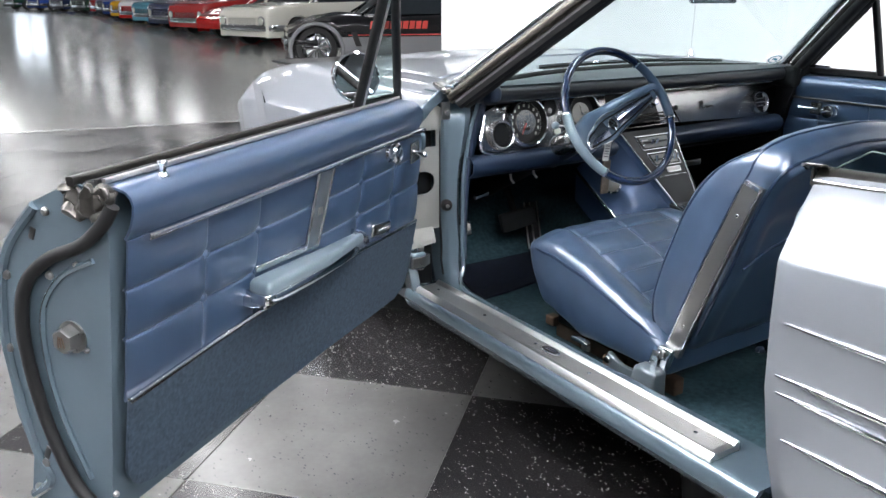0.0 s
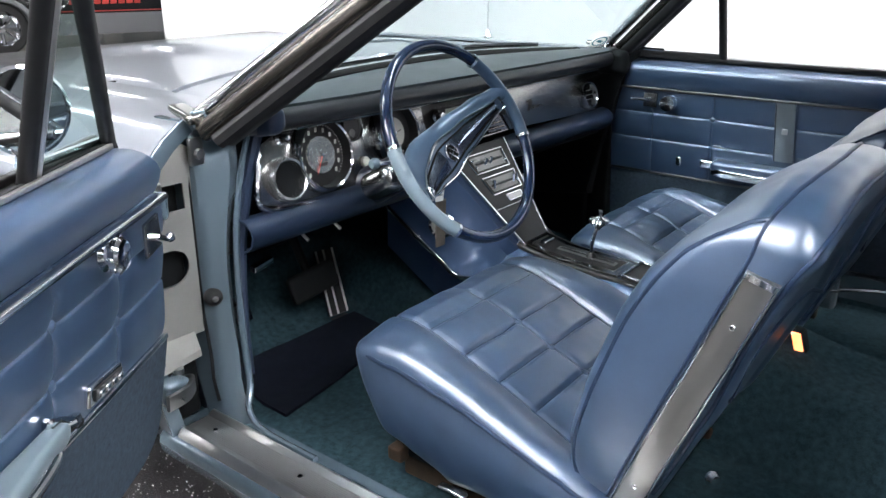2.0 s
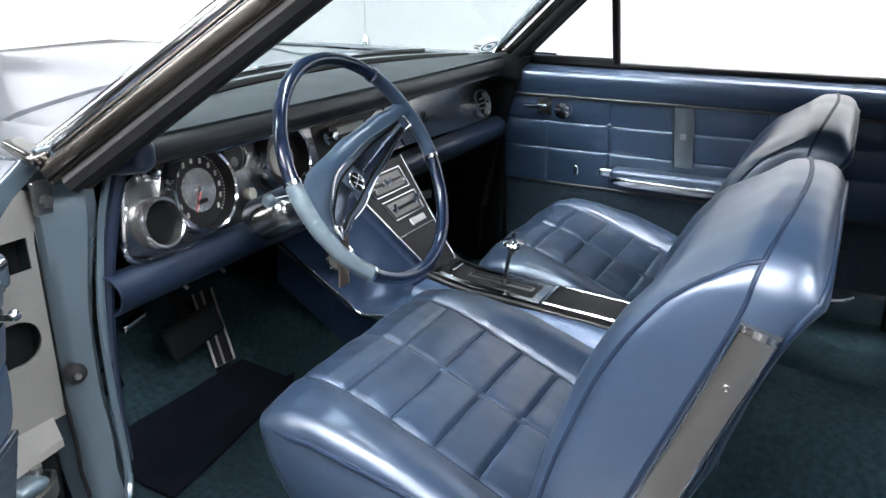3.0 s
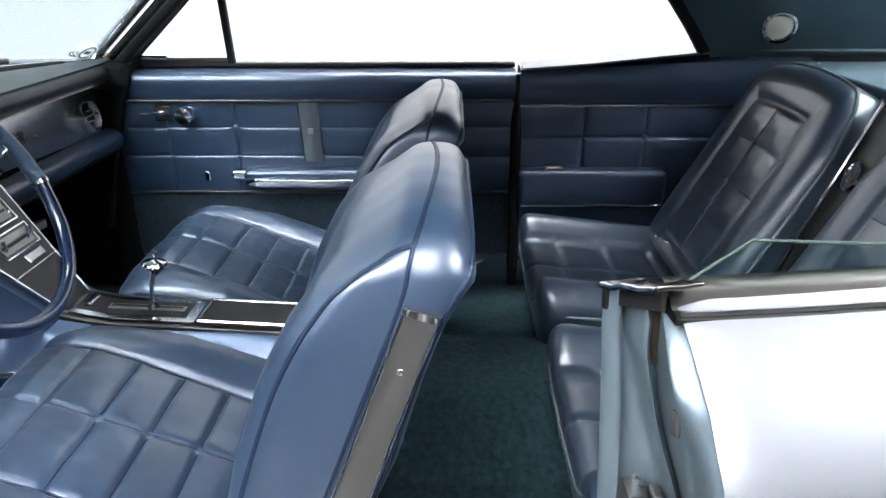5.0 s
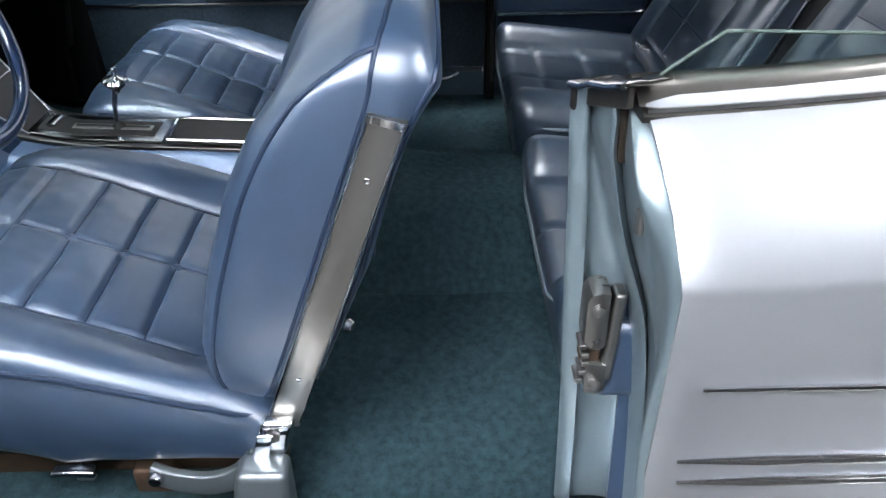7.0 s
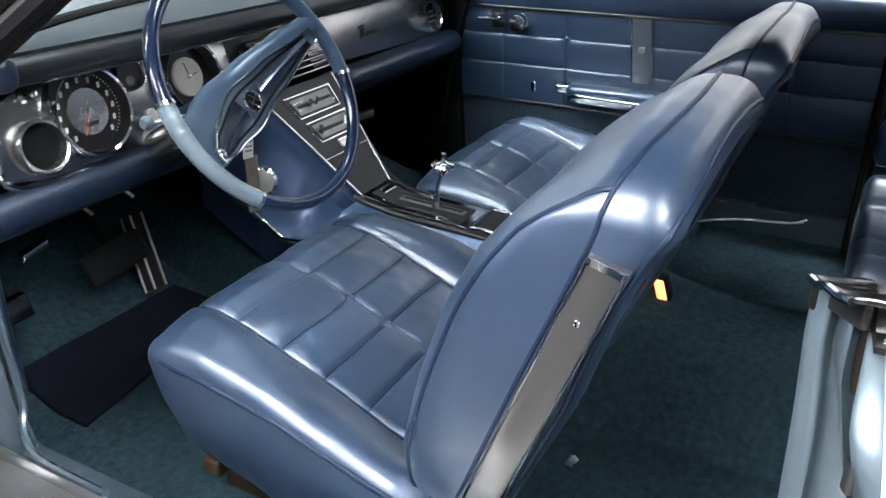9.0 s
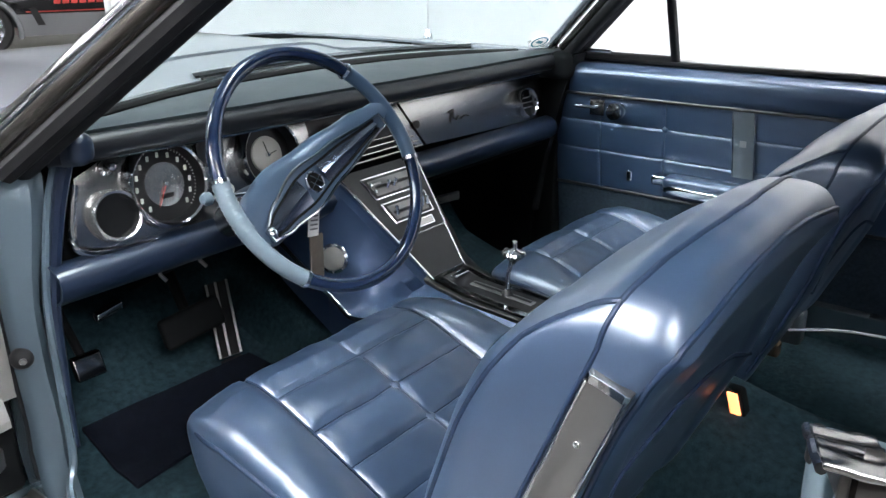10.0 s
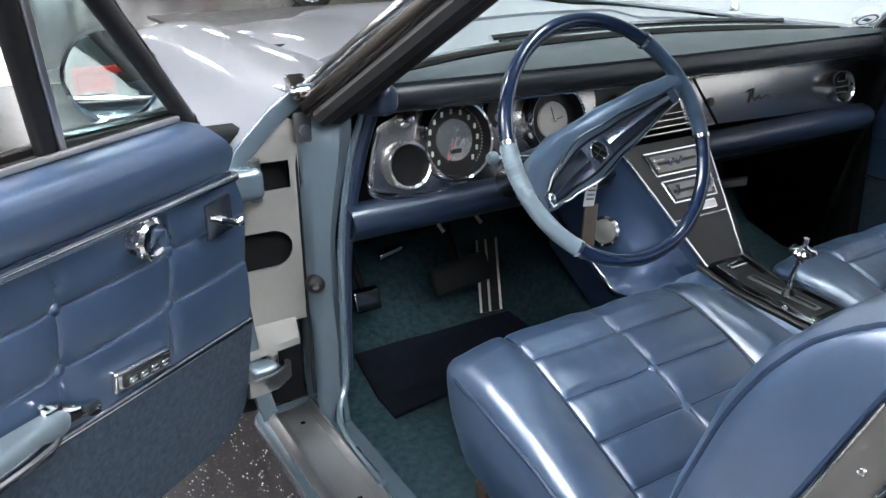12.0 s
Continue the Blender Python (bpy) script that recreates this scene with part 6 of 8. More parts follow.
    FRONT = [(0.375, 0.256), (0.423, 0.290), (0.482, 0.293), (0.588, 0.268), (0.699, 0.229), (0.775, 0.190), (0.838, 0.148), (0.866, 0.118), (0.885, 0.085)]
    REAR = [(0.375, 0.162), (0.455, 0.128), (0.603, 0.064), (0.705, 0.033), (0.774, 0.008), (0.854, -0.028), (0.885, -0.030)]

    def back_warp(v):
        x, y, z = v
        k = (z + BH / 2) / BH
        h = lerp(0.375, 0.885, k)
        w = line([(0.0, 0.93), (0.12, 0.985), (0.25, 1.0), (0.80, 1.0), (1.0, 0.97)], k)
        f = (y + BT / 2) / BT
        relief = 0.0
        if y > BT / 2 - 0.045:
            e = 0.18
            if abs(x) < e and z < 0.12:
                ln = max([dip(z - p, 0.008) for p in (-0.17, -0.09, -0.01, 0.07)] + [dip(x, 0.008)])
                relief -= 0.005 * ln
            relief -= 0.018 * curve([(0.15, 1.0), (0.22, 0.0)], abs(x)) * curve([(0.0, 1.0), (0.8, 1.0), (1.0, 0.0)], k)
        puffed = 1 + 0.045 * math.sin(math.pi * min(1, k * 1.08)) * (1 - (2 * f - 1) ** 2) if abs(x) > hw_ - 0.02 else 1
        u = abs(x) / hw_
        p = Vector((cx + x * w * puffed, lerp(line(REAR, h), line(FRONT, h), f) + relief, h + 0.024 * (1 - u * u) * k))
        crown = max(0.0, (k - 0.72) / 0.28) ** 2
        p.z -= crown * (0.034 * abs(2 * f - 1) ** 3 + 0.016 * u ** 5)
        p += Vector((0.0022 * noise.noise(Vector((y * 20, z * 9, 5.0 + s))), 0, 0.0018 * noise.noise(Vector((x * 16, z * 14, 7.0 + s)))))
        if y < -BT / 2 + 0.05 and abs(x) < 0.22 and z < 0.10:
            p.y += 0.008 * curve([(0.19, 1.0), (0.22, 0.0)], abs(x)) * curve([(0.06, 1.0), (0.10, 0.0)], z)
        return p

    bm = rounded_box((BW, BT, BH), 0.036, (40, 16, 48), back_warp)
    bmesh.ops.recalc_face_normals(bm, faces=bm.faces[:])
    skin = BVHTree.FromBMesh(bm)
    back = part("seat_back", bm, leather, seat, "blue leather seat back", 60)
    hw = BW / 2

    def piping(points, name="piping", r=0.0034):
        """A welt that lies on the upholstery along a line of (sideways, depth, height)."""
        lie = [skin.find_nearest(Vector((cx + x, y, z)))[0] for x, y, z in smooth_path(points, 5)]
        return part(name, tube(lie, r, 8, up=(0.2, 0.9, 0.1)), PIPE, back)

    ARCH = [(0.262, 0.235, 0.375), (0.276, 0.272, 0.423), (0.279, 0.276, 0.482), (0.280, 0.251, 0.588), (0.280, 0.211, 0.699), (0.278, 0.171, 0.775), (0.272, 0.130, 0.836), (0.262, 0.098, 0.862), (0.254, 0.070, 0.872), (0.246, 0.042, 0.874)]
    SEAM = [(0.246, 0.042, 0.874), (0.20, 0.034, 0.886), (0.10, 0.024, 0.905), (0.0, 0.020, 0.910)]
    DOWN = [(0.246, 0.042, 0.874), (0.262, 0.048, 0.852), (0.272, 0.054, 0.825), (0.280, 0.080, 0.755), (0.281, 0.128, 0.630), (0.278, 0.180, 0.490), (0.268, 0.224, 0.375)]
    REARWELT = [(0.0, -0.026, 0.880), (0.10, -0.026, 0.874), (0.20, -0.026, 0.860), (0.252, -0.022, 0.846), (0.268, -0.008, 0.815), (0.272, 0.006, 0.775), (0.272, 0.038, 0.690), (0.270, 0.085, 0.560), (0.262, 0.140, 0.430)]
    for sd in (-1, 1):
        piping([(sd * x, y, z) for x, y, z in ARCH])
        piping([(sd * x, y, z) for x, y, z in DOWN], r=0.0028)
        piping([(sd * x, y, z) for x, y, z in REARWELT], r=0.0038)
    piping([(x, y, z) for x, y, z in SEAM] + [(-x, y, z) for x, y, z in reversed(SEAM[:-1])])
    # bright strip down the outer edge
    sx = cx + s * hw

    def strip_pt(k, j, out):
        """k from the foot to the tip, j across, out from the side."""
        y = lerp(0.212, 0.050, k) - (j - 0.06) * 0.042
        return Vector((sx + s * (out + 0.009 * math.sin(math.pi * (0.1 + 0.85 * k))), y, lerp(0.378, 0.815, k) - j * 0.012))

    SEC = [(0, -0.004), (0, 0.006), (0.08, 0.0088), (0.16, 0.0075), (0.84, 0.0075), (0.92, 0.0088), (1, 0.006), (1, -0.004)]
    st = part("side_strip", loft([[strip_pt(k, j, o) for j, o in SEC] for k in span(0, 1, 16)], True, True), STRIP, back, "satin stainless side strip")
    part("strip_tip", loft([[strip_pt(k, j, o + 0.0015) for j, o in SEC] for k in (0.982, 0.990, 1.0)], True, True), CHROME, st)
    for j in (0.03, 0.97):
        part("strip_bead", tube([strip_pt(k, j, 0.0085) for k in span(0.02, 0.985, 14)], 0.0016, 6), CHROME, st)
    for k in (0.84, 0.19):
        part("screw", lathe([(0.0042, 0), (0.0036, 0.002), (0, 0.0028)], axes(strip_pt(k, 0.5, 0.0075), (s, 0, 0)), 10), CHROME, st)
    # hard shell lip on the back
    part("shell_trim", tube([back_warp(Vector((x, -BT / 2, -0.02 + 0.04 * (1 - (x / 0.24) ** 2)))) for x in span(-0.24, 0.24, 14)], 0.004, 6), PIPE, back)
    return seat


driver = bucket_seat(-1, "pleated blue leather bucket seat with buttons and steel side strip", LEATHER)
part("belt_anchor", lathe([(0.012, 0), (0.014, 0.006), (0.010, 0.016), (0, 0.018)], axes((-0.436, 0.132, 0.340), (-0.5, -0.8, 0.1)), 14), CHROME, driver, "chrome belt anchor")
passenger = bucket_seat(1, "pleated blue leather bucket seat behind the console", LEATHER)
part("release_rod", tube(smooth_path([(0.46, 0.16, 0.395), (0.50, 0.06, 0.405), (0.52, -0.05, 0.410), (0.527, -0.085, 0.424)], 5), 0.0045, 8), CHROME, passenger, "thin chrome release rod")
passenger.location.z -= 0.016

# small orange lamp low on the passenger seat's side
cl = thing("courtesy_lamp", (0.02, 0.118, 0.40), "small lit orange courtesy lamp behind the console", "lamp")
part("lens", rounded_box((0.006, 0.018, 0.038), 0.002, (1, 1, 1), lambda v: Vector((-0.008 + v.x, 0.119 + v.y + 0.3 * v.z, 0.432 + v.z))), COURTESY, cl)
part("housing", rounded_box((0.03, 0.028, 0.046), 0.005, (1, 1, 1), lambda v: Vector((0.012 + v.x, 0.119 + v.y + 0.3 * v.z, 0.430 + v.z))), DARK, cl)

# ---------------------------------------------------------------- rear seats
def rear_seat(s, label):
    cx = s * 0.345
    seat = thing("bucket_seat", (cx, -0.40, 0.235), label, "car seat", "rear bucket seats")
    W, L, H = 0.565, 0.44, 0.22

    def warp(v):
        x, y, z = v
        k = (z + H / 2) / H
        top = max(0.0, min(1.0, (k - 0.6) / 0.35))
        e = 0.17
        rel = 0.050 * curve([(0.14, 0.0), (0.225, 1.0), (0.2825, 0.62)], abs(x))
        if abs(x) < e:
            ln = max([dip(y - p, 0.008) for p in (0.12, 0.0, -0.12)] + [dip(x, 0.008)])
            rel -= 0.006 * ln + 0.006
        z2 = z + top * (rel - 0.12 * (0.22 - y))
        y2 = y - 0.04 * max(0, y / 0.22) * (1 - k)
        return Vector((cx + x, -0.395 + y2, 0.370 + z2))

    cu = part("seat_cushion", rounded_box((W, L, H), 0.045, (72, 60, 6), warp), REARLEATHER, seat, "shade-darkened blue leather rear cushion", 60)
    loop = []
    for th in range(60):
        a = 2 * math.pi * th / 60
        c, q = math.cos(a), math.sin(a)
        loop.append(warp(Vector(((W / 2) * abs(c) ** 0.3 * (1 if c > 0 else -1), (L / 2) * abs(q) ** 0.3 * (1 if q > 0 else -1), H / 2 - 0.040))))
    part("piping", tube(loop, 0.0040, 6, closed=True), SILVERBLUE, cu)

    BW, BT, BH = 0.540, 0.16, 0.56

    def bwarp(v):
        x, y, z = v
        k = (z + BH / 2) / BH
        mid = Vector((cx - s * 0.0, lerp(-0.600, -0.845, k), lerp(0.41, 0.903, k)))
        w = curve([(0.0, 1.0), (0.7, 1.0), (1.0, 0.86)], k)
        rel = 0.0
        if y > BT / 2 - 0.045:
            dx, dz = abs(x) / 0.155, abs(z + 0.02) / 0.20
            inn = max(dx, dz)
            rel = 0.006 * curve([(1.0, 0.0), (1.3, 1.0)], inn)
            rel -= 0.006 * dip(inn - 1.0, 0.045)
            if inn < 1.0:
                pz = min(abs(z + 0.02 - p) for p in (-0.20, -0.10, 0.0, 0.10, 0.20))
                px = min(abs(x), abs(abs(x) - 0.155))
                rel += 0.009 * min(1, pz / 0.05) ** 0.6 * min(1, px / 0.07) ** 0.6 - 0.004
        fw = Vector((0, 0.91, 0.41))
        return mid + Vector((x * w, 0, 0)) + fw * (y + rel) * curve([(0, 1.1), (1, 0.75)], k) + Vector((0, 0, 0.02 * (1 - (x / 0.25) ** 2) * k))

    ba = part("seat_back", rounded_box((BW, BT, BH), 0.052, (72, 6, 80), bwarp), REARLEATHER, seat, "shade-darkened blue leather rear back with tufted panel", 60)
    for z in (-0.12, -0.02, 0.08):
        button(bwarp(Vector((0, BT / 2, z))), (0, 0.9, 0.4), ba, REARLEATHER)
        part("pleat_seam", tube([bwarp(Vector((x, BT / 2 + 0.0008, z))) for x in span(-0.15, 0.15, 30)], 0.0014, 6), PIPE, ba)
    part("pleat_seam", tube([bwarp(Vector((0, BT / 2 + 0.0008, z))) for z in span(-0.21, 0.17, 40)], 0.0014, 6), PIPE, ba)
    hw, hh, r = BW / 2, BH / 2, 0.052
    for y in (BT / 2 - 0.04,):
        pts = [bwarp(Vector((-s * hw, y, z))) for z in span(-hh + 0.05, hh - r, 12)]
        for a in span(0, 90, 5)[1:]:
            pts.append(bwarp(Vector((-s * (hw - r + r * math.cos(radians(a))), y, hh - r + r * math.sin(radians(a))))))
        for x in span(hw - r, -hw + r, 12)[1:]:
            pts.append(bwarp(Vector((-s * x, y, hh))))
        part("piping", tube(pts, 0.0045, 6), SILVERBLUE, ba)
    # lap belt end
    b = part("belt_buckle", rounded_box((0.03, 0.05, 0.012), 0.004, (1, 1, 1), lambda v: Vector((cx + s * 0.10 + v.x, -0.545 + v.y, 0.492 + v.z + v.y * 0.4))), CHROME, seat, "chrome seat belt buckle")
    part("belt_web", sweep(smooth_path([(cx + s * 0.10, -0.56, 0.486), (cx + s * 0.13, -0.60, 0.490), (cx + s * 0.14, -0.64, 0.46)], 4), bar(0.035, 0.004)), RUBBER, b)
    return seat


rear_seat(1, "shade-darkened blue leather rear bucket seat beside the quarter trim")
rear_seat(-1, "shade-darkened blue leather rear bucket seat behind the driver")
rc = thing("rear_console", (0, -0.65, 0.3), "black rear divider trim with a round bright emblem", "console")
part("divider", loft([[Vector((x, lerp(-0.585, -0.81, k) - 0.015 - 0.02 * (x / 0.09) ** 2, lerp(0.40, 0.915, k))) for x in span(-0.085, 0.085, 6)] for k in span(0, 1, 10)]), BLACK, rc)
part("divider_core", loft([[Vector((x, lerp(-0.67, -0.90, k), lerp(0.40, 0.91, k))) for x in (-0.09, 0.09)] for k in (0, 1)]), DARK, rc)
for x in (-0.060, 0.060):
    part("divider_trim", tube([Vector((x, lerp(-0.585, -0.81, k) - 0.016, lerp(0.42, 0.91, k))) for k in span(0, 1, 6)], 0.004, 6), CHROME, rc)
part("divider_trim", tube([Vector((x, -0.81 - 0.016, 0.912)) for x in (-0.07, 0.07)], 0.004, 6), CHROME, rc)
bd = part("round_emblem", lathe([(0.030, -0.004), (0.031, 0.004), (0.025, 0.007), (0.023, 0.003)], axes((0, -0.762, 0.778), (0, 0.9, 0.4), (1, 0, 0)), 28), CHROME, rc, "round chrome emblem")
part("emblem_face", lathe([(0.0235, 0.003), (0, 0.003)], axes((0, -0.762, 0.778), (0, 0.9, 0.4), (1, 0, 0)), 24), BLACK, bd)
part("emblem_figure", tube([axes((0, -0.762, 0.778), (0, 0.9, 0.4), (1, 0, 0)) @ Vector(p) for p in ((-0.010, -0.012, 0.004), (-0.008, 0.012, 0.004), (0.008, 0.010, 0.004), (0.004, 0.0, 0.004), (0.012, -0.013, 0.004))], 0.0016, 5), CHROME, bd)
part("parcel_shelf", block((0, -1.10, 0.905), (1.22, 0.46, 0.03), 0.008), HEADLINER, BODY)

# ---------------------------------------------------------------- dashboard
PADLIP = shader("black_dash_vinyl", (0.009, 0.010, 0.013), 0.38, 0.0, 0.1, 12.0, 500.0, 0.08, 0.05)
SPOKEBLUE = shader("satin_blue_spoke", (0.040, 0.066, 0.108), 0.30, 0.2, 0.06, 12.0, 300.0, 0.02, 0.04)
DASH = thing("dashboard", (0, 1.05, 0.62), "blue and brushed aluminium dashboard with round gauges", "dashboard")
FN = Vector((0, -math.cos(radians(12)), math.sin(radians(12))))
FU = Vector((0, math.sin(radians(12)), math.cos(radians(12))))
FO = Vector((0, 0.965, 0.78))


def face(x, h, out=0.0):
    """A point of the instrument face: x across, h up along it from its middle, out towards the seats."""
    return FO + Vector((x, 0, 0)) + FU * h + FN * out


def face_axes(x, h, out=0.0):
    return axes(face(x, h, out), FN, (1, 0, 0))


def pad_edge(x):
    return Vector((x, 0.905 + 0.02 * (x / 0.8) ** 2, 0.908 - 0.006 * (x / 0.8)))


# padded top, rolling over at its edge
def pad(x, k):
    e = pad_edge(x)
    b = glass_base(max(-0.755, min(0.755, x))) + Vector((0, -0.015, -0.012))
    if k < 0:
        th = -k * 2.6
        return e + Vector((0, 0.016 - 0.016 * math.sin(th) , -0.020 + 0.020 * math.cos(th))) if th < 1.57 else e + Vector((0, 0.016 - 0.016 * math.sin(th), -0.020 + 0.020 * math.cos(th)))
    p = lerp(e + Vector((0, 0.016, 0)), b, k)
    return p + Vector((0, 0, 0.010 * math.sin(math.pi * k)))


part("dash_pad", sheet(lambda x, k: pad(x, k), span(-0.725, 0.80, 40), [0.0, 0.15, 0.35, 0.6, 0.8, 1.0], 0.006), DASHPAD, DASH, "dark blue padded dash top")
part("pad_lip", sheet(lambda x, k: pad(x, k), span(-0.725, 0.80, 40), [-1.1, -1.0, -0.8, -0.6, -0.4, -0.2, 0.0], 0.006), PADLIP, DASH, "black vinyl lip of the dash pad")
part("lip_bead", tube([pad(x, -0.95) + Vector((0, -0.004, -0.004)) for x in span(-0.62, 0.70, 30)], 0.0025, 6), CHROME, DASH)
part("dash_brow", sheet(lambda x, k: lerp(pad_edge(x) + Vector((0, 0.012, -0.036)), face(x, 0.083, 0.004), k), span(-0.69, 0.76, 12), span(0, 1, 2), 0.004), BLACK, DASH)
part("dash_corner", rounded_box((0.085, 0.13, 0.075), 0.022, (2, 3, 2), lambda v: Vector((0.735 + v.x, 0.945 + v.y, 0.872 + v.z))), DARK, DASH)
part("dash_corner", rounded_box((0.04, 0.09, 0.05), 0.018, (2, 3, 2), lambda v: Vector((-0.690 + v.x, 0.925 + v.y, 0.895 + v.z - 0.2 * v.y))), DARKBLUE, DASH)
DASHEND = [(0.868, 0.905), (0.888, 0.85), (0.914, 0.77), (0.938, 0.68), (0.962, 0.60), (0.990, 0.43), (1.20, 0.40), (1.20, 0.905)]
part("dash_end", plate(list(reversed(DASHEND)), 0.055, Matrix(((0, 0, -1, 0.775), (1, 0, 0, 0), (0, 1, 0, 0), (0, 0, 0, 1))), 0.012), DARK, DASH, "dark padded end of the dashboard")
part("dash_core", block((0.02, 1.12, 0.78), (1.46, 0.24, 0.19), 0.01), DARK, DASH)

# driver's side bright panel
panel = part("gauge_panel", plate([(-0.700, -0.035), (-0.690, -0.052), (-0.640, -0.062), (-0.455, -0.068), (-0.20, -0.055), (-0.17, 0.0), (-0.18, 0.078), (-0.60, 0.088), (-0.668, 0.06)], 0.012, axes(FO, FN, (1, 0, 0)) @ Matrix.Translation((0, 0, -0.012)), 0.004), BRUSH, DASH, "brushed aluminium gauge panel")
part("panel_bead", tube(smooth_path([face(-0.672, 0.05, 0.004), face(-0.698, -0.030, 0.006), face(-0.688, -0.056, 0.008), face(-0.64, -0.068, 0.008), face(-0.455, -0.074, 0.008), face(-0.20, -0.061, 0.006)], 6), 0.006, 8), CHROME, DASH)


CLOCKFACE = shader("cream_clock_face", (0.42, 0.41, 0.37), 0.4, 0.2, 0.06, 20.0, 200.0)


def gauge(x, h, r, deep, name, dial):
    """A round instrument: bright cone, dark ring of marks, satin middle."""
    m = face_axes(x, h)
    g = part(name, lathe([(r * 1.18, 0.0), (r * 1.15, 0.022), (r * 1.08, 0.030), (r * 1.03, 0.027)], m, 40), CHROME, DASH, "round gauge in a chrome bezel")
    part("bezel_wall", lathe([(r * 1.03, 0.027), (r * 1.00, 0.018), (r * 0.98, -deep)], m, 40), BLACK, g)
    part("dial_ring", lathe([(r * 0.98, -deep), (r * 0.60, -deep + 0.002)], m, 40), BLACK, g)
    part("dial_face", lathe([(r * 0.60, -deep + 0.0022), (r * 0.58, -deep + 0.006), (0, -deep + 0.006)], m, 36), dial, g)
    part("needle_hub", lathe([(r * 0.08, -deep + 0.006), (r * 0.06, -deep + 0.012), (0, -deep + 0.013)], m, 14), CHROME, g)
    return g, m


g, m = gauge(-0.522, 0.018, 0.065, -0.003, "speedometer", GAUGE)
for q in range(13):
    th = radians(225 - q * 22.5)
    p = m @ Vector((0.051 * math.cos(th), 0.051 * math.sin(th), 0.006))
    part("dial_numeral", block(p, (0.005, 0.002, 0.009), 0.0006), LAMPGLASS, g)
tk = bmesh.new()
for q in range(49):
    th = radians(225 - q * 270 / 48)
    tube([m @ Vector((0.060 * math.cos(th), 0.060 * math.sin(th), 0.0055)), m @ Vector((0.063 * math.cos(th), 0.063 * math.sin(th), 0.0055))], 0.0006, 4, bm=tk)
part("dial_ticks", tk, WHITE, g)
part("odometer", block(m @ Vector((0, -0.020, 0.009)), (0.024, 0.003, 0.008), 0.001), BLACK, g)
part("needle", tube([m @ Vector((0, 0, 0.013)), m @ Vector((-0.020, -0.036, 0.011))], 0.0006, 5), REDMARK, g)
g, m = gauge(-0.296, 0.026, 0.060, -0.003, "clock", CLOCKFACE)
part("hand", tube([m @ Vector((0, 0, 0.013)), m @ Vector((0.020, 0.004, 0.013))], 0.0010, 5), BLACK, g)
part("hand", tube([m @ Vector((0, 0, 0.0125)), m @ Vector((-0.006, 0.026, 0.0125))], 0.0010, 5), BLACK, g)
m = face_axes(-0.418, 0.058)
g = part("small_gauge", lathe([(0.031, 0), (0.029, 0.010), (0.026, 0.006), (0.025, -0.02)], m, 28), CHROME, DASH)
part("dial_face", lathe([(0.0255, 0.002), (0, 0.002)], m, 24), BLACK, g)
part("indicator", lathe([(0.009, 0.0022), (0.006, 0.005), (0, 0.006)], face_axes(-0.418, 0.046), 14), DULL, g)
part("indicator_lamp", lathe([(0.012, -0.002), (0.011, 0.006), (0, 0.009)], face_axes(-0.395, -0.020), 16), LAMPGLASS, DASH)


def vent(x, h, r):
    m = face_axes(x, h)
    v = part("air_vent", lathe([(r * 1.22, 0), (r * 1.20, 0.018), (r * 1.13, 0.026), (r * 1.02, 0.024), (r * 0.98, 0.012), (r * 0.97, -0.03)], m, 36), CHROME if x > 0 else GAUGE, DASH, "round chrome air vent")
    # flat near-black disc paints the shade of a deep throat
    part("vent_throat", lathe([(r * 0.985, 0.006), (r * 0.9, 0.0055), (0, 0.005)], m, 28), DARK, v)
    for d in (-0.4, 0.0, 0.4) if x > 0 else ():
        part("vane", block(m @ Vector((0, d * r, 0.008)), (1.75 * r * math.sqrt(1 - d * d), 0.009, 0.0016), 0.0005, Matrix.Rotation(radians(-25), 3, "X")), STEEL if x > 0 else BLACK, v)
    return v


vent(-0.625, -0.012, 0.036)
vent(0.600, -0.002, 0.034)
part("dash_knob", lathe([(0.013, 0), (0.013, 0.006), (0.008, 0.010), (0.009, 0.022), (0.006, 0.028), (0, 0.029)], face_axes(-0.615, 0.066), 18), CHROME, DASH, "chrome headlight knob")

# passenger side: dark band above, bright glovebox door
part("fascia_band", plate([(-0.175, 0.046), (-0.165, -0.02), (0.105, -0.03), (0.10, 0.088), (-0.175, 0.082)], 0.006, axes(FO, FN, (1, 0, 0)) @ Matrix.Translation((0, 0, -0.010)), 0.002), BLACK, DASH, "black radio fascia")
part("passenger_band", plate([(0.10, 0.068), (0.725, 0.073), (0.745, 0.088), (0.10, 0.090)], 0.008, axes(FO, FN, (1, 0, 0)) @ Matrix.Translation((0, 0, -0.010)), 0.002), BRUSH, DASH)
part("glovebox_door", plate([(0.105, 0.070), (0.175, -0.040), (0.668, -0.056), (0.730, 0.040), (0.735, 0.073)], 0.010, axes(FO, FN, (1, 0, 0)) @ Matrix.Translation((0, 0, -0.010)), 0.003), BRUSH, DASH, "brushed aluminium glovebox door")
part("fascia_blend", plate([(0.05, 0.05), (0.10, 0.07), (0.17, -0.04), (0.08, -0.04)], 0.006, axes(FO, FN, (1, 0, 0)) @ Matrix.Translation((0, 0, -0.009)), 0.002), BRUSH, DASH)
part("glovebox_hinge", tube([face(0.105, 0.070, 0.003), face(0.730, 0.073, 0.003)], 0.003, 6), STEEL, DASH)
part("bright_line", sweep([face(-0.225, 0.076, 0.004), face(0.10, 0.102, 0.016)], bar(0.006, 0.006)), CHROME, DASH)
part("bright_line", sweep([face(-0.05, 0.098, 0.020), face(0.16, 0.106, 0.020)], bar(0.004, 0.005)), CHROME, DASH)
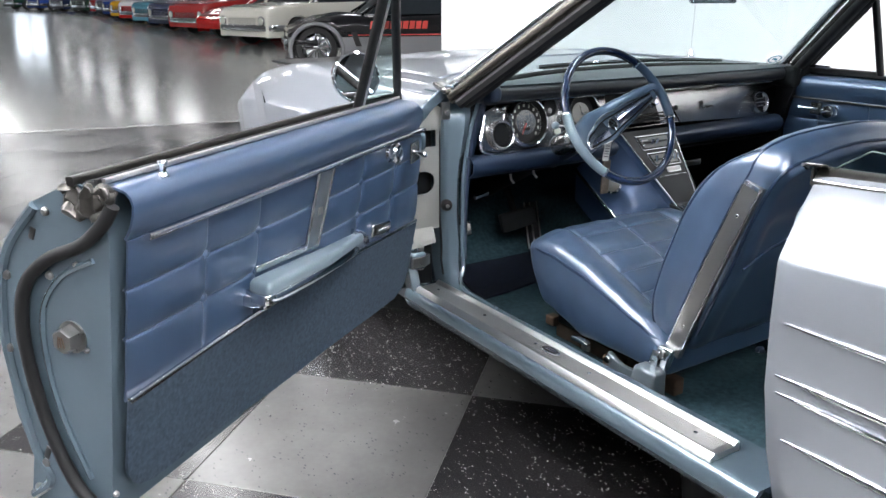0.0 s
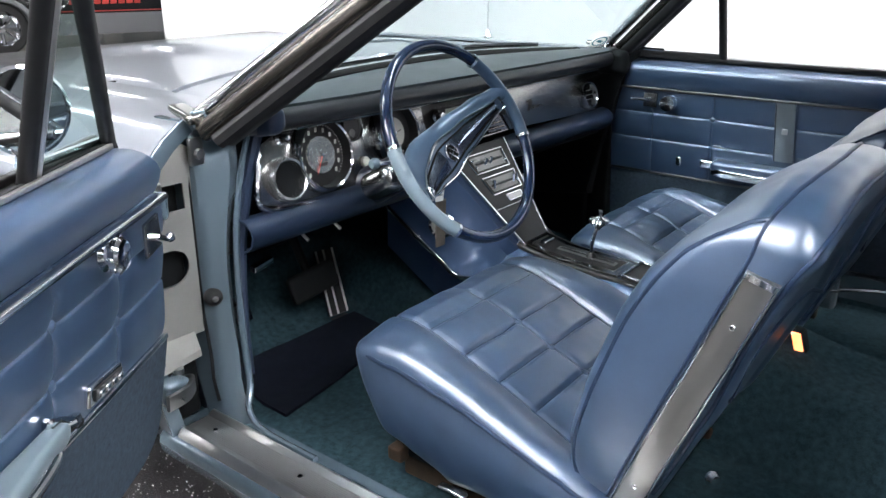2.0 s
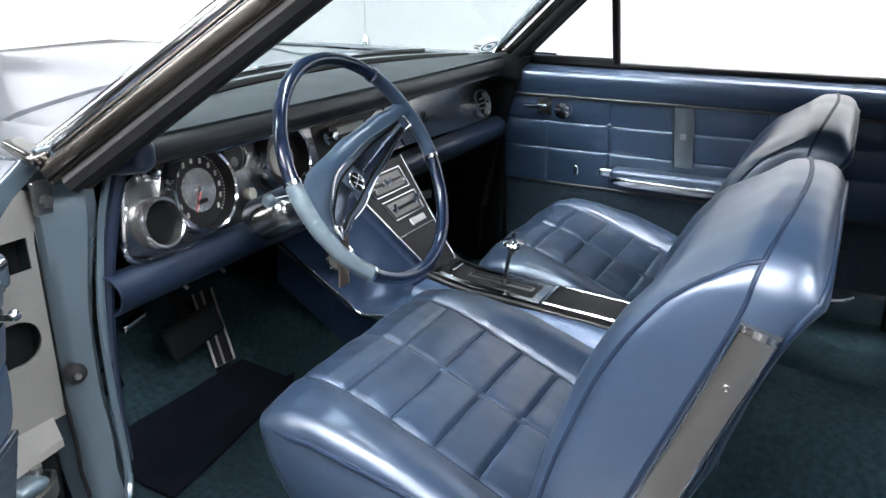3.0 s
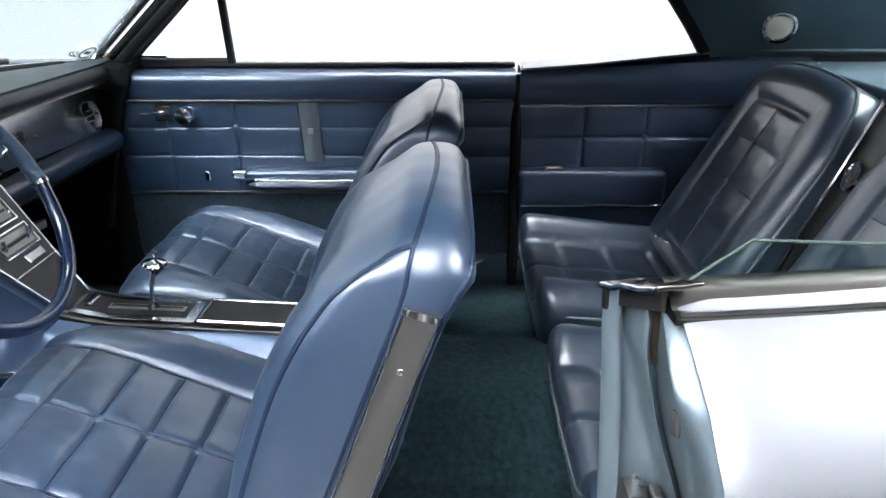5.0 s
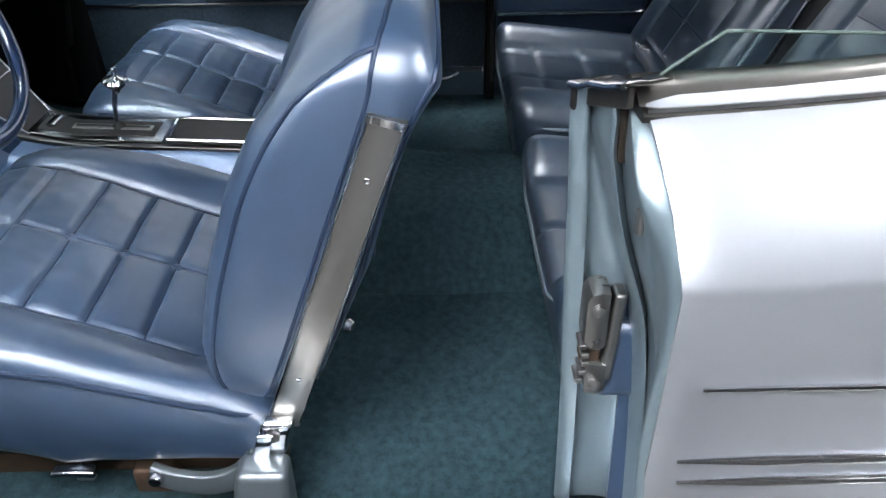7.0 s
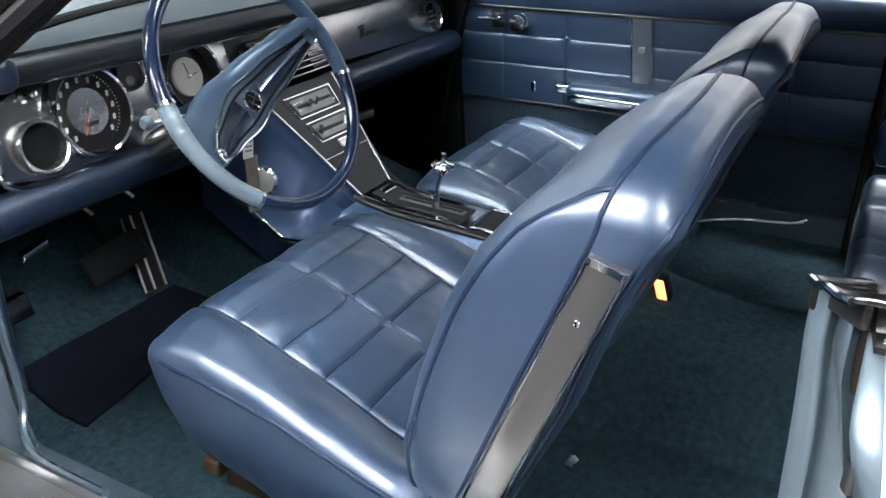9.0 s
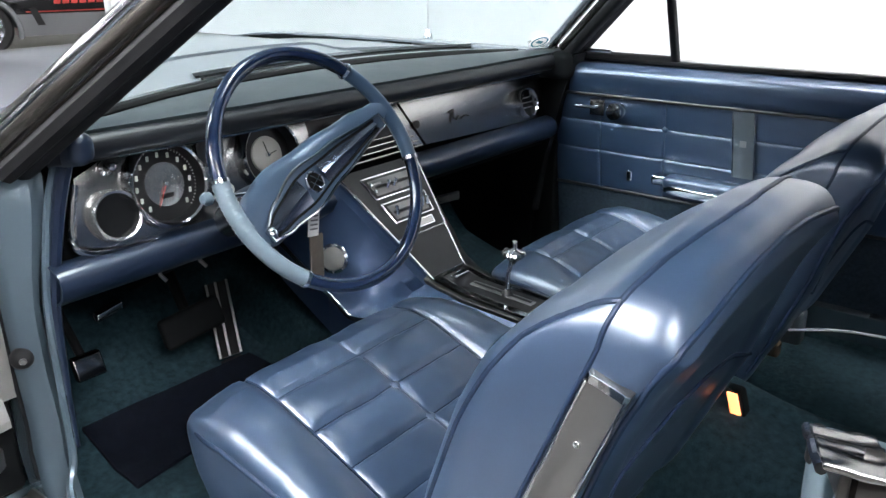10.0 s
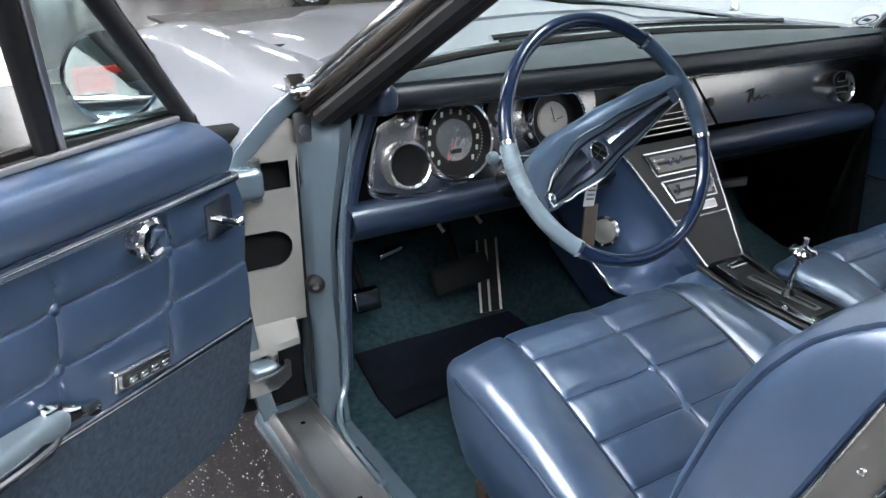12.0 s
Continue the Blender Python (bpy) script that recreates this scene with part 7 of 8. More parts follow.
part("bright_line", tube([face(0.345, 0.098, 0.010), face(0.47, 0.103, 0.010)], 0.003, 6), CHROME, DASH)
part("glovebox_lock", lathe([(0.010, 0), (0.009, 0.005), (0, 0.006)], face_axes(0.150, 0.012), 14), BLACK, DASH)
scr = tube(smooth_path([face(0.275, -0.004, 0.0015), face(0.285, 0.024, 0.0015), face(0.272, 0.020, 0.0015), face(0.294, 0.026, 0.0015), face(0.290, 0.008, 0.0015), face(0.300, 0.000, 0.0015), face(0.312, 0.008, 0.0015), face(0.318, 0.000, 0.0015), face(0.336, 0.006, 0.0015), face(0.352, 0.001, 0.0015)], 5), 0.0017, 5)
part("script_emblem", scr, BLACK, DASH, "dark script emblem")
# radio and its knobs
rd = part("radio", block(face(-0.05, 0.038, 0.002), (0.16, 0.012, 0.040), 0.003, Matrix.Rotation(radians(-12), 3, "X")), BLACK, DASH, "black radio with chrome knobs")
for x in (-0.135, 0.03):
    part("radio_knob", lathe([(0.016, 0), (0.017, 0.004), (0.011, 0.008), (0.011, 0.020), (0.009, 0.024), (0, 0.025)], face_axes(x, 0.038, 0.004), 18), CHROME, rd)
part("radio_dial", block(face(-0.052, 0.044, 0.010), (0.10, 0.004, 0.016), 0.001, Matrix.Rotation(radians(-12), 3, "X")), LAMPGLASS, rd)
for q in range(5):
    part("radio_button", block(face(-0.092 + 0.02 * q, 0.026, 0.012), (0.015, 0.010, 0.009), 0.002, Matrix.Rotation(radians(-12), 3, "X")), CHROME, rd)
for q in range(4):
    part("vent_bar", tube([face(-0.13 - 0.004 * q, 0.000 - 0.013 * q, 0.006), face(0.115 + 0.012 * q, 0.002 - 0.013 * q, 0.006)], 0.0026, 6), DARKSTEEL, DASH)

# lower padded roll and the dark void beneath
ROLL = [(-0.004, -0.062), (0.016, -0.070), (0.028, -0.085), (0.030, -0.100), (0.020, -0.118), (0.000, -0.128), (-0.03, -0.130)]
for x0, x1, mat_, dz in ((-0.745, -0.445, DARKBLUE, 0.0), (-0.445, -0.15, DARKBLUE, 0.0), (0.10, 0.715, DARKBLUE, 0.010)):
    part("lower_roll", sheet(lambda x, i: face(x, ROLL[i][1] + dz, ROLL[i][0]), span(x0, x1, 8), range(len(ROLL)), 0.004), mat_, DASH, "blue lower dash roll")
part("under_dash", block((0.0, 1.12, 0.655), (1.50, 0.30, 0.03), 0.01), DARK, DASH)
for x, y, z in ((-0.43, 1.03, 0.615), (-0.50, 1.06, 0.60)):
    part("hanging_switch", tube([(x, y, z + 0.03), (x, y - 0.005, z), (x + 0.006, y - 0.015, z - 0.012)], 0.004, 6), STEEL, DASH)
part("brake_release", rounded_box((0.055, 0.02, 0.018), 0.006, (1, 1, 1), lambda v: Vector((-0.60 + v.x, 1.08 + v.y, 0.555 + v.z + 0.2 * v.x))), CHROME, DASH)

# ---------------------------------------------------------------- steering wheel and column
SWC = Vector((-0.393, 0.695, 0.843))
SWN = Vector((0.0, -math.cos(radians(28.3)), math.sin(radians(28.3))))
SM = axes(SWC, SWN, (1, 0, 0))
SW = thing("steering_wheel", SWC, "two-tone blue steering wheel with a broad chrome-trimmed spoke", "steering wheel")


def wheel_pt(r, deg, h=0.0):
    a = radians(deg)
    return SM @ Vector((r * math.cos(a), r * math.sin(a), h))


def arc(a0, a1, n, r=0.197, h=0.0):
    return [wheel_pt(r, a, h) for a in span(a0, a1, n)]


NAVYRIM = shader("navy_wheel_plastic", (0.009, 0.018, 0.044), 0.16, 0.0, 0.05, 20.0, 300.0, 0.0, 0.03, coat=0.4)
PALERIM = shader("pale_blue_wheel_plastic", (0.13, 0.175, 0.21), 0.30, 0.0, 0.05, 20.0, 300.0, 0.0, 0.03)
BLUERIM = shader("blue_wheel_plastic", (0.032, 0.058, 0.10), 0.32, 0.0, 0.05, 20.0, 300.0, 0.0, 0.03)
part("rim", sweep(arc(50.7, 174.5, 36), ring(0.0118, 12), up=tuple(SWN)), NAVYRIM, SW, "navy blue glossy rim")
part("rim", sweep(arc(-128, -7, 36), ring(0.0118, 12), up=tuple(SWN)), NAVYRIM, SW, "navy blue glossy rim")
part("rim_grip", sweep(arc(-7, 50.7, 18), ring(0.0128, 12), up=tuple(SWN)), BLUERIM, SW, "blue ribbed grip section")
part("rim_grip", sweep(arc(174.5, 232, 24), ring(0.0130, 12), up=tuple(SWN)), PALERIM, SW, "pale blue ribbed grip section")
rb = bmesh.new()
for a in span(177, 200, 11):
    lathe([(0.0136, -0.0022), (0.0142, 0.0), (0.0136, 0.0022)], axes(wheel_pt(0.197, a), wheel_pt(0.197, a + 1) - wheel_pt(0.197, a), tuple(SWN)), 12, bm=rb)
part("grip_ribs", rb, PALERIM, SW)
rb = bmesh.new()
for a in span(-5, 18, 9):
    lathe([(0.0132, -0.002), (0.0138, 0.0), (0.0132, 0.002)], axes(wheel_pt(0.197, a), wheel_pt(0.197, a + 1) - wheel_pt(0.197, a), tuple(SWN)), 12, bm=rb)
part("grip_ribs", rb, BLUERIM, SW)
for a in (-7, 50.7, 174.5, 232):
    part("rim_collar", lathe([(0.0128, -0.003), (0.0148, -0.003), (0.0148, 0.003), (0.0128, 0.003)], axes(wheel_pt(0.197, a), wheel_pt(0.197, a + 1) - wheel_pt(0.197, a), tuple(SWN)), 14), CHROME, SW)
# the spoke: one broad dished bar across the wheel
SPOKE = 23.0
SX = Matrix.Rotation(radians(SPOKE), 4, "Z")


def spoke_pt(a, b, h=0.0):
    """a along the spoke, b across it; the bar dips towards the column in its middle."""
    sink = -0.062 * math.cos(math.pi / 2 * min(1, abs(a) / 0.19)) ** 0.8
    return SM @ SX @ Vector((a, b, sink + h))


def spoke_w(a):
    return curve([(-0.19, 0.030), (-0.13, 0.050), (-0.05, 0.056), (0.05, 0.045), (0.14, 0.032), (0.185, 0.020)], a)


PROFILE = [(-0.80, -0.016), (-0.80, -0.006), (-0.76, 0.003), (-0.65, 0.009), (-0.40, 0.012), (0.0, 0.013), (0.45, 0.012), (0.75, 0.009), (0.93, 0.003), (1.0, -0.006), (1.0, -0.016)]
part("spoke", loft([[spoke_pt(a, spoke_w(a) * b, h) for b, h in PROFILE] for a in span(-0.188, 0.188, 26)], True, True), SPOKEBLUE, SW, "padded blue spoke")
HORNSTEEL = shader("blue_tinted_polished_steel", (0.20, 0.22, 0.28), 0.20, 1.0, 0.05, 5.0, 300.0, 0.0, 0.03)


def bar_w(a):
    """Half width of the horn bar: a long lozenge, broadest just below the hub."""
    return curve([(-0.170, 0.010), (-0.11, 0.025), (-0.02, 0.038), (0.06, 0.029), (0.172, 0.012)], a)


tr = part("spoke_trim", loft([[spoke_pt(a, bar_w(a) * b - 0.013, h) for b, h in ((-1, 0.009), (-0.94, 0.0155), (-0.6, 0.0145), (0.6, 0.0145), (0.94, 0.0155), (1, 0.009))] for a in span(-0.172, 0.174, 24)], True, True), SPOKEBLUE, SW, "dished blue horn bar with chrome edges")
edge = [spoke_pt(a, bar_w(a) - 0.013, 0.0165) for a in span(-0.170, 0.172, 18)] + [spoke_pt(a, -bar_w(a) - 0.013, 0.0165) for a in span(0.172, -0.170, 18)]
part("horn_bead", tube(edge, 0.0026, 6, up=tuple(SWN), closed=True), CHROME, tr)
for b in (-0.66, 0.66):
    part("horn_groove", sweep([spoke_pt(a, bar_w(a) * b - 0.013, 0.0155) for a in span(-0.155, 0.160, 20)], bar(0.0042, 0.0024), up=tuple(SWN)), DARK, tr)
for a0, a1 in ((-0.150, -0.026), (0.026, 0.158)):
    facet = [[spoke_pt(a, bar_w(a) * b * 0.58 - 0.013, 0.0150 + h) for b, h in ((-1, 0.0), (-0.35, 0.003), (0.0, 0.0065), (0.35, 0.003), (1, 0.0))] for a in span(a0, a1, 10)]
    part("horn_facet", loft(facet), HORNSTEEL, tr)
part("horn_tip", lathe([(0.010, 0), (0.010, 0.004), (0.006, 0.008), (0, 0.009)], axes(spoke_pt(-0.162, -0.013, 0.014), SWN), 14), CHROME, tr)
hubm = axes(spoke_pt(0, -0.013, 0.016), SWN, (1, 0, 0))
hb = part("hub_emblem", lathe([(0.0185, 0), (0.0195, 0.004), (0.0175, 0.006), (0.0160, 0.0045)], hubm, 28), CHROME, SW, "round chrome hub emblem")
part("hub_field", lathe([(0.0165, 0.0045), (0, 0.0045)], hubm, 24), DARK, hb)
em = bmesh.new()
for a, b in (((-0.012, -0.009), (0.012, 0.009)), ((-0.012, 0.002), (0.006, -0.013)), ((-0.008, 0.012), (0.012, -0.003)), ((-0.002, -0.006), (0.008, -0.012))):
    tube([hubm @ Vector((*a, 0.006)), hubm @ Vector((*b, 0.006))], 0.0010, 5, bm=em)
part("hub_figure", em, CHROME, hb)
COL = [SM @ Vector((0, 0, -0.06)), SM @ Vector((0, 0, -0.17)), SM @ Vector((0, 0, -0.34)), SM @ Vector((0, 0, -0.75))]
cl = part("column", tube(COL[:3], 0.036, 18, scale=lambda t: 0.8 + 0.5 * t), DARKBLUE, SW, "blue steering column")
part("column_collar", lathe([(0.034, -0.02), (0.042, -0.01), (0.042, 0.02), (0.036, 0.03)], axes(SM @ Vector((0, 0, -0.12)), SWN), 22), CHROME, SW)
part("column_tube", tube(COL[2:], 0.030, 14), DARK, SW)
lv = part("signal_lever", tube([SM @ Vector((-0.03, 0.0, -0.10)), SM @ Vector((-0.17, 0.012, -0.075))], 0.004, 8), CHROME, SW, "chrome signal lever")
part("lever_knob", lathe([(0.004, -0.008), (0.010, -0.003), (0.011, 0.004), (0.007, 0.011), (0, 0.012)], axes(SM @ Vector((-0.178, 0.013, -0.073)), SM.to_3x3() @ Vector((-1, 0.05, 0.1)), (0, 0, 1)), 14), PALERIM, lv)
part("shroud", rounded_box((0.085, 0.06, 0.10), 0.025, (3, 3, 3), lambda v: SM @ Vector((-0.045 + v.x, -0.01 + v.y, -0.19 + v.z))), BRUSH, SW, "bright column shroud")

# paper tag and key fob that hang from the ignition
tag = thing("paper_tag", (-0.333, 0.80, 0.62), "white printed paper tag on a leather key fob", "tag")
part("card", block((-0.333, 0.80, 0.715), (0.026, 0.002, 0.058), 0.0008, Matrix.Rotation(radians(8), 3, "Y")), WHITE, tag)
mk = bmesh.new()
for q in range(5):
    block((-0.333 + 0.0012 * q - 0.002, 0.7985, 0.700 + 0.008 * q), (0.018, 0.0006, 0.003), 0.0002, Matrix.Rotation(radians(8), 3, "Y"), bm=mk)
part("print_bars", mk, DULL, tag)
part("fob", block((-0.330, 0.802, 0.635), (0.032, 0.006, 0.105), 0.003, Matrix.Rotation(radians(2), 3, "Y")), shader("brown_leather_fob", (0.10, 0.085, 0.07), 0.6, 0.0, 0.3, 40.0, 300.0, 0.2), tag)
part("cord", tube([(-0.334, 0.80, 0.742), (-0.338, 0.81, 0.765)], 0.0012, 5), WHITE, tag)

# ---------------------------------------------------------------- centre stack and console
CON = thing("centre_console", (0.015, 0.55, 0.40), "blue centre console with black panel and chrome shifter plate", "console")
SD = Vector((0, 0.16, 0.23)).normalized()
SNORM = Vector((0, -SD.z, SD.y))


def stack(x, k, out=0.0):
    """The sloping panel: k 0 at the console, 1 at the dash; x -1 .. 1 across."""
    a, b = lerp(-0.036, -0.155, k), lerp(0.072, 0.090, k)
    return Vector((lerp(a, b, (x + 1) / 2), 0.772, 0.504)) + SD * (0.278 * k) + SNORM * out


part("stack_panel", sheet(lambda x, k: stack(x, k, 0.004), span(-1, 1, 6), span(0, 1, 8), 0.006), BLACKGRAIN, CON, "black textured centre panel")
for x in (-1, 1):
    part("stack_trim", sweep([stack(x, k, 0.005) for k in span(0, 1, 8)], bar(0.006, 0.012), up=tuple(SNORM)), CHROME, CON, "chrome panel edge")
for k in (0.0, 0.385):
    part("stack_trim", sweep([stack(x, k, 0.006) for x in span(-1, 1, 4)], bar(0.005, 0.008), up=tuple(SNORM)), CHROME, CON)


def stack_frame(x0, x1, k0, k1, name, label):
    f = part(name, loft([[stack(x, k, 0.005 + o) for x, k, o in ((x0, k0, 0), (x1, k0, 0), (x1, k0, 0.006), (x0, k0, 0.006))], [stack(x, k, 0.005 + o) for x, k, o in ((x0, k1, 0), (x1, k1, 0), (x1, k1, 0.006), (x0, k1, 0.006))]], True, True), BLACK, CON, label)
    for a, b in (((x0, k0), (x1, k0)), ((x1, k0), (x1, k1)), ((x1, k1), (x0, k1)), ((x0, k1), (x0, k0))):
        part("frame_edge", tube([stack(*a, 0.011), stack(*b, 0.011)], 0.0024, 6), CHROME, f)
    if name != "data_plate":
        part("control_face", sheet(lambda x, k: stack(x, k, 0.0118), span(x0 + 0.10, x1 - 0.10, 2), span(k0 + 0.025, k1 - 0.025, 2), 0.0008), DULL, f, "satin metal control face")
    return f


hc = stack_frame(-0.62, 0.72, 0.74, 0.92, "heater_control", "chrome framed heater control")
part("slider_slot", tube([stack(-0.45, 0.83, 0.012), stack(0.55, 0.83, 0.012)], 0.0042, 6), BLACK, hc)
for x in (-0.15, 0.05):
    part("slider", tube([stack(x, 0.81, 0.012), stack(x + 0.05, 0.85, 0.024)], 0.0045, 8), CHROME, hc)
part("scale_marks", block(stack(-0.35, 0.86, 0.012), (0.03, 0.004, 0.004), 0.001), STEEL, hc)
ac = stack_frame(-0.60, 0.78, 0.52, 0.69, "air_control", "chrome framed air conditioning control")
part("slider_slot", tube([stack(-0.45, 0.60, 0.012), stack(0.55, 0.60, 0.012)], 0.0042, 6), BLACK, ac)
for x in (-0.38, 0.50, 0.66):
    part("slider", tube([stack(x, 0.58, 0.012), stack(x + 0.03, 0.64, 0.022)], 0.0045, 8), CHROME, ac)
pl = stack_frame(-0.10, 0.62, 0.425, 0.485, "data_plate", "small bright data plate")
for x, k in ((-0.50, 0.80), (0.60, 0.80), (-0.50, 0.86)):
    part("control_stud", lathe([(0.0045, 0), (0.0035, 0.004), (0, 0.005)], axes(stack(x, k, 0.012), tuple(SNORM)), 10), CHROME, hc)
lever = part("map_lamp", rounded_box((0.058, 0.020, 0.020), 0.004, (2, 1, 1), lambda v: Vector((0.283 + 0.6 * v.x + 0.8 * v.y, 0.978 - 0.8 * v.x + 0.6 * v.y, 0.580 + v.z + 0.25 * v.x))), DULL, CON, "small grey lamp under the dash")
part("lamp_stem", tube([(0.266, 1.0, 0.573), (0.20, 1.06, 0.60), (0.13, 1.10, 0.66)], 0.007, 8), DARK, lever)
part("plate_face", sheet(lambda x, k: stack(x, k, 0.0115), [-0.08, 0.60], [0.43, 0.48], 0.001), STEEL, pl)


# blue fairings that sweep from the dash down to the tunnel; right one blackened as shade
LOWX = [(-0.2, 0.125), (0.0, 0.182), (0.3, 0.198), (0.6, 0.202), (1.0, 0.215)]
LOWY = [(-0.2, 0.71), (0.0, 0.775), (0.3, 0.858), (0.6, 0.925), (1.0, 1.06)]
LOWZ = [(-0.2, 0.452), (0.0, 0.455), (0.3, 0.458), (0.6, 0.503), (1.0, 0.60)]


def fairing_low(s, k):
    return Vector((s * curve(LOWX, k), curve(LOWY, k), curve(LOWZ, k)))


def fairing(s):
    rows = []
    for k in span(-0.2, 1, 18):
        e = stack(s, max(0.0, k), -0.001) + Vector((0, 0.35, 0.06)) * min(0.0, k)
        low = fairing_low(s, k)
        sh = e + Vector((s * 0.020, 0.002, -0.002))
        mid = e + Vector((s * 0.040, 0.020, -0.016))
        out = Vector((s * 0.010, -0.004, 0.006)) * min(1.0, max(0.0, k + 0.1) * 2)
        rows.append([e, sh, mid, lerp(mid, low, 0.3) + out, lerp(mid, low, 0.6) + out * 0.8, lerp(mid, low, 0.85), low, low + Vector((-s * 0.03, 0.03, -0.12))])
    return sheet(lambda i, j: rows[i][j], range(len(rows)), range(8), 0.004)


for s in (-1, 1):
    part("fairing", fairing(s), FAIRBLUE if s < 0 else BLACK, CON, "painted console side, blue left, black right as shade")
tip = [fairing_low(-1, k) + Vector((-0.003, 0, 0)) for k in (1.0, 0.8, 0.6, 0.45, 0.3, 0.15, 0.0, -0.1)]
part("lower_trim", sweep(smooth_path(tip, 4), bar(0.008, 0.012)), CHROME, CON, "chrome lower console trim")
RING_AT, RING_OUT = (-0.188, 0.909, 0.573), (-0.86, -0.49, 0.17)
sp = part("speaker_knob", lathe([(0.031, -0.004), (0.032, 0.006), (0.026, 0.009), (0.025, 0.006)], axes(RING_AT, RING_OUT, (0, 0, 1)), 24), CHROME, CON, "round chrome ringed control")
part("speaker_face", lathe([(0.025, 0.007), (0.012, 0.011), (0, 0.012)], axes(RING_AT, RING_OUT, (0, 0, 1)), 22), BARE, sp)
for q in range(8):
    th = q * math.pi / 4
    part("ring_stud", lathe([(0.004, 0), (0.003, 0.004), (0, 0.005)], axes(axes(RING_AT, RING_OUT, (0, 0, 1)) @ Vector((0.0285 * math.cos(th), 0.0285 * math.sin(th), 0.008)), RING_OUT), 8), CHROME, sp)
part("blue_knob", lathe([(0.007, 0), (0.013, 0.006), (0.014, 0.014), (0.009, 0.021), (0, 0.022)], axes((-0.128, 0.90, 0.470), (-0.85, -0.5, 0.1), (0, 0, 1)), 16), PALERIM, CON)

# low console box with its plates
def con_x(y):
    return curve([(0.20, 0.075), (0.75, 0.060)], y)


CSEC = [(-1.9, 0.30), (-1.75, 0.40), (-1.45, 0.455), (-1.12, 0.485), (-1.0, 0.492), (1.0, 0.492), (1.12, 0.485), (1.45, 0.455), (1.75, 0.40), (1.9, 0.30)]
part("console_body", loft([[Vector((0.016 + con_x(y) * a, y, z - 0.03 * max(0, (0.75 - y) / 0.55) + 0.02 * max(0, (y - 0.7) / 0.1))) for a, z in CSEC] for y in span(0.205, 0.80, 14)], True, True), FAIRBLUE, CON, "blue console body")


def con_z(y):
    return 0.494 - 0.03 * max(0, (0.75 - y) / 0.55) + 0.02 * max(0, (y - 0.7) / 0.1)


def con_plate(y0, y1, w, out, mat_, name, label=""):
    return part(name, sheet(lambda x, y: Vector((0.016 + x, y, con_z(y) + out)), span(-w, w, 2), span(y0, y1, 6), 0.006), mat_, CON, label)


sh = con_plate(0.515, 0.778, 0.052, 0.008, CHROME, "shifter_plate", "chrome shifter plate")
part("plate_field", sheet(lambda x, y: Vector((0.016 + x, y, con_z(y) + 0.0095)), span(-0.034, 0.034, 2), span(0.535, 0.755, 4), 0.002), BLACK, sh)
part("gear_slot", sheet(lambda x, y: Vector((0.016 + x, y, con_z(y) + 0.0125)), span(-0.010, 0.010, 1), span(0.545, 0.70, 3), 0.002), STEEL, sh)
part("slot_lip", sheet(lambda x, y: Vector((0.016 + x, y, con_z(y) + 0.0145)), span(-0.004, 0.004, 1), span(0.55, 0.695, 3), 0.001), BLACK, sh)
part("gear_window", block((0.016, 0.735, con_z(0.735) + 0.014), (0.045, 0.018, 0.008), 0.003), CHROME, sh)
ld = con_plate(0.235, 0.505, 0.052, 0.009, BLACKGRAIN, "console_lid", "black console compartment lid")
for a, b in (((-0.052, 0.235), (0.052, 0.235)), ((0.052, 0.235), (0.052, 0.505)), ((0.052, 0.505), (-0.052, 0.505)), ((-0.052, 0.505), (-0.052, 0.235))):
    part("lid_edge", tube([Vector((0.016 + a[0], a[1], con_z(a[1]) + 0.012)), Vector((0.016 + b[0], b[1], con_z(b[1]) + 0.012))], 0.0035, 6), CHROME, ld)
for s in (-1, 1):
    part("console_edge", sweep([Vector((0.016 + s * 0.062, y, con_z(y) - 0.001)) for y in span(0.21, 0.79, 10)], bar(0.012, 0.010)), BELT, CON)
# shifter
st = part("shifter", tube(smooth_path([(0.018, 0.612, 0.495), (0.020, 0.612, 0.535), (0.022, 0.602, 0.580)], 5), 0.0052, 10), CHROME, CON, "chrome T-handle gear shifter")
part("shifter_knob", lathe([(0.005, -0.018), (0.009, -0.010), (0.022, 0.000), (0.026, 0.006), (0.023, 0.011), (0.010, 0.014), (0.005, 0.018), (0.0045, 0.030), (0.006, 0.033), (0, 0.034)], axes((0.022, 0.600, 0.585), (0, -0.08, 1)), 22), CHROME, st)
part("boot", lathe([(0.016, 0), (0.013, 0.012), (0.006, 0.022)], axes((0.018, 0.612, 0.488), (0, 0, 1)), 14), BLACK, st)

# ---------------------------------------------------------------- pedals and floor mat
gp = thing("gas_pedal", (-0.245, 1.24, 0.30), "black ribbed accelerator pedal with steel edges", "pedal")
ga, gb = Vector((-0.222, 1.30, 0.425)), Vector((-0.275, 1.195, 0.285))
gw = Vector((0.026, -0.004, 0.0))
gn = (gb - ga).cross(gw).normalized()
gn = -gn if gn.y > 0 else gn
part("pad", loft([[lerp(ga, gb, k) + gw * x + gn * o for x, o in ((-1, 0), (-1, 0.012), (1, 0.012), (1, 0))] for k in span(0, 1, 4)], True, True), RUBBER, gp)
for x in (-1, -0.1, 1):
    part("edge", tube([lerp(ga, gb, k) + gw * x + gn * 0.013 for k in (0, 1)], 0.0030, 6), STEEL, gp)
part("foot", block(gb + Vector((0, 0.0, -0.012)), (0.06, 0.03, 0.02), 0.005), RUBBER, gp)
br = thing("brake_pedal", (-0.40, 1.22, 0.36), "wide black rubber brake pedal", "pedal")
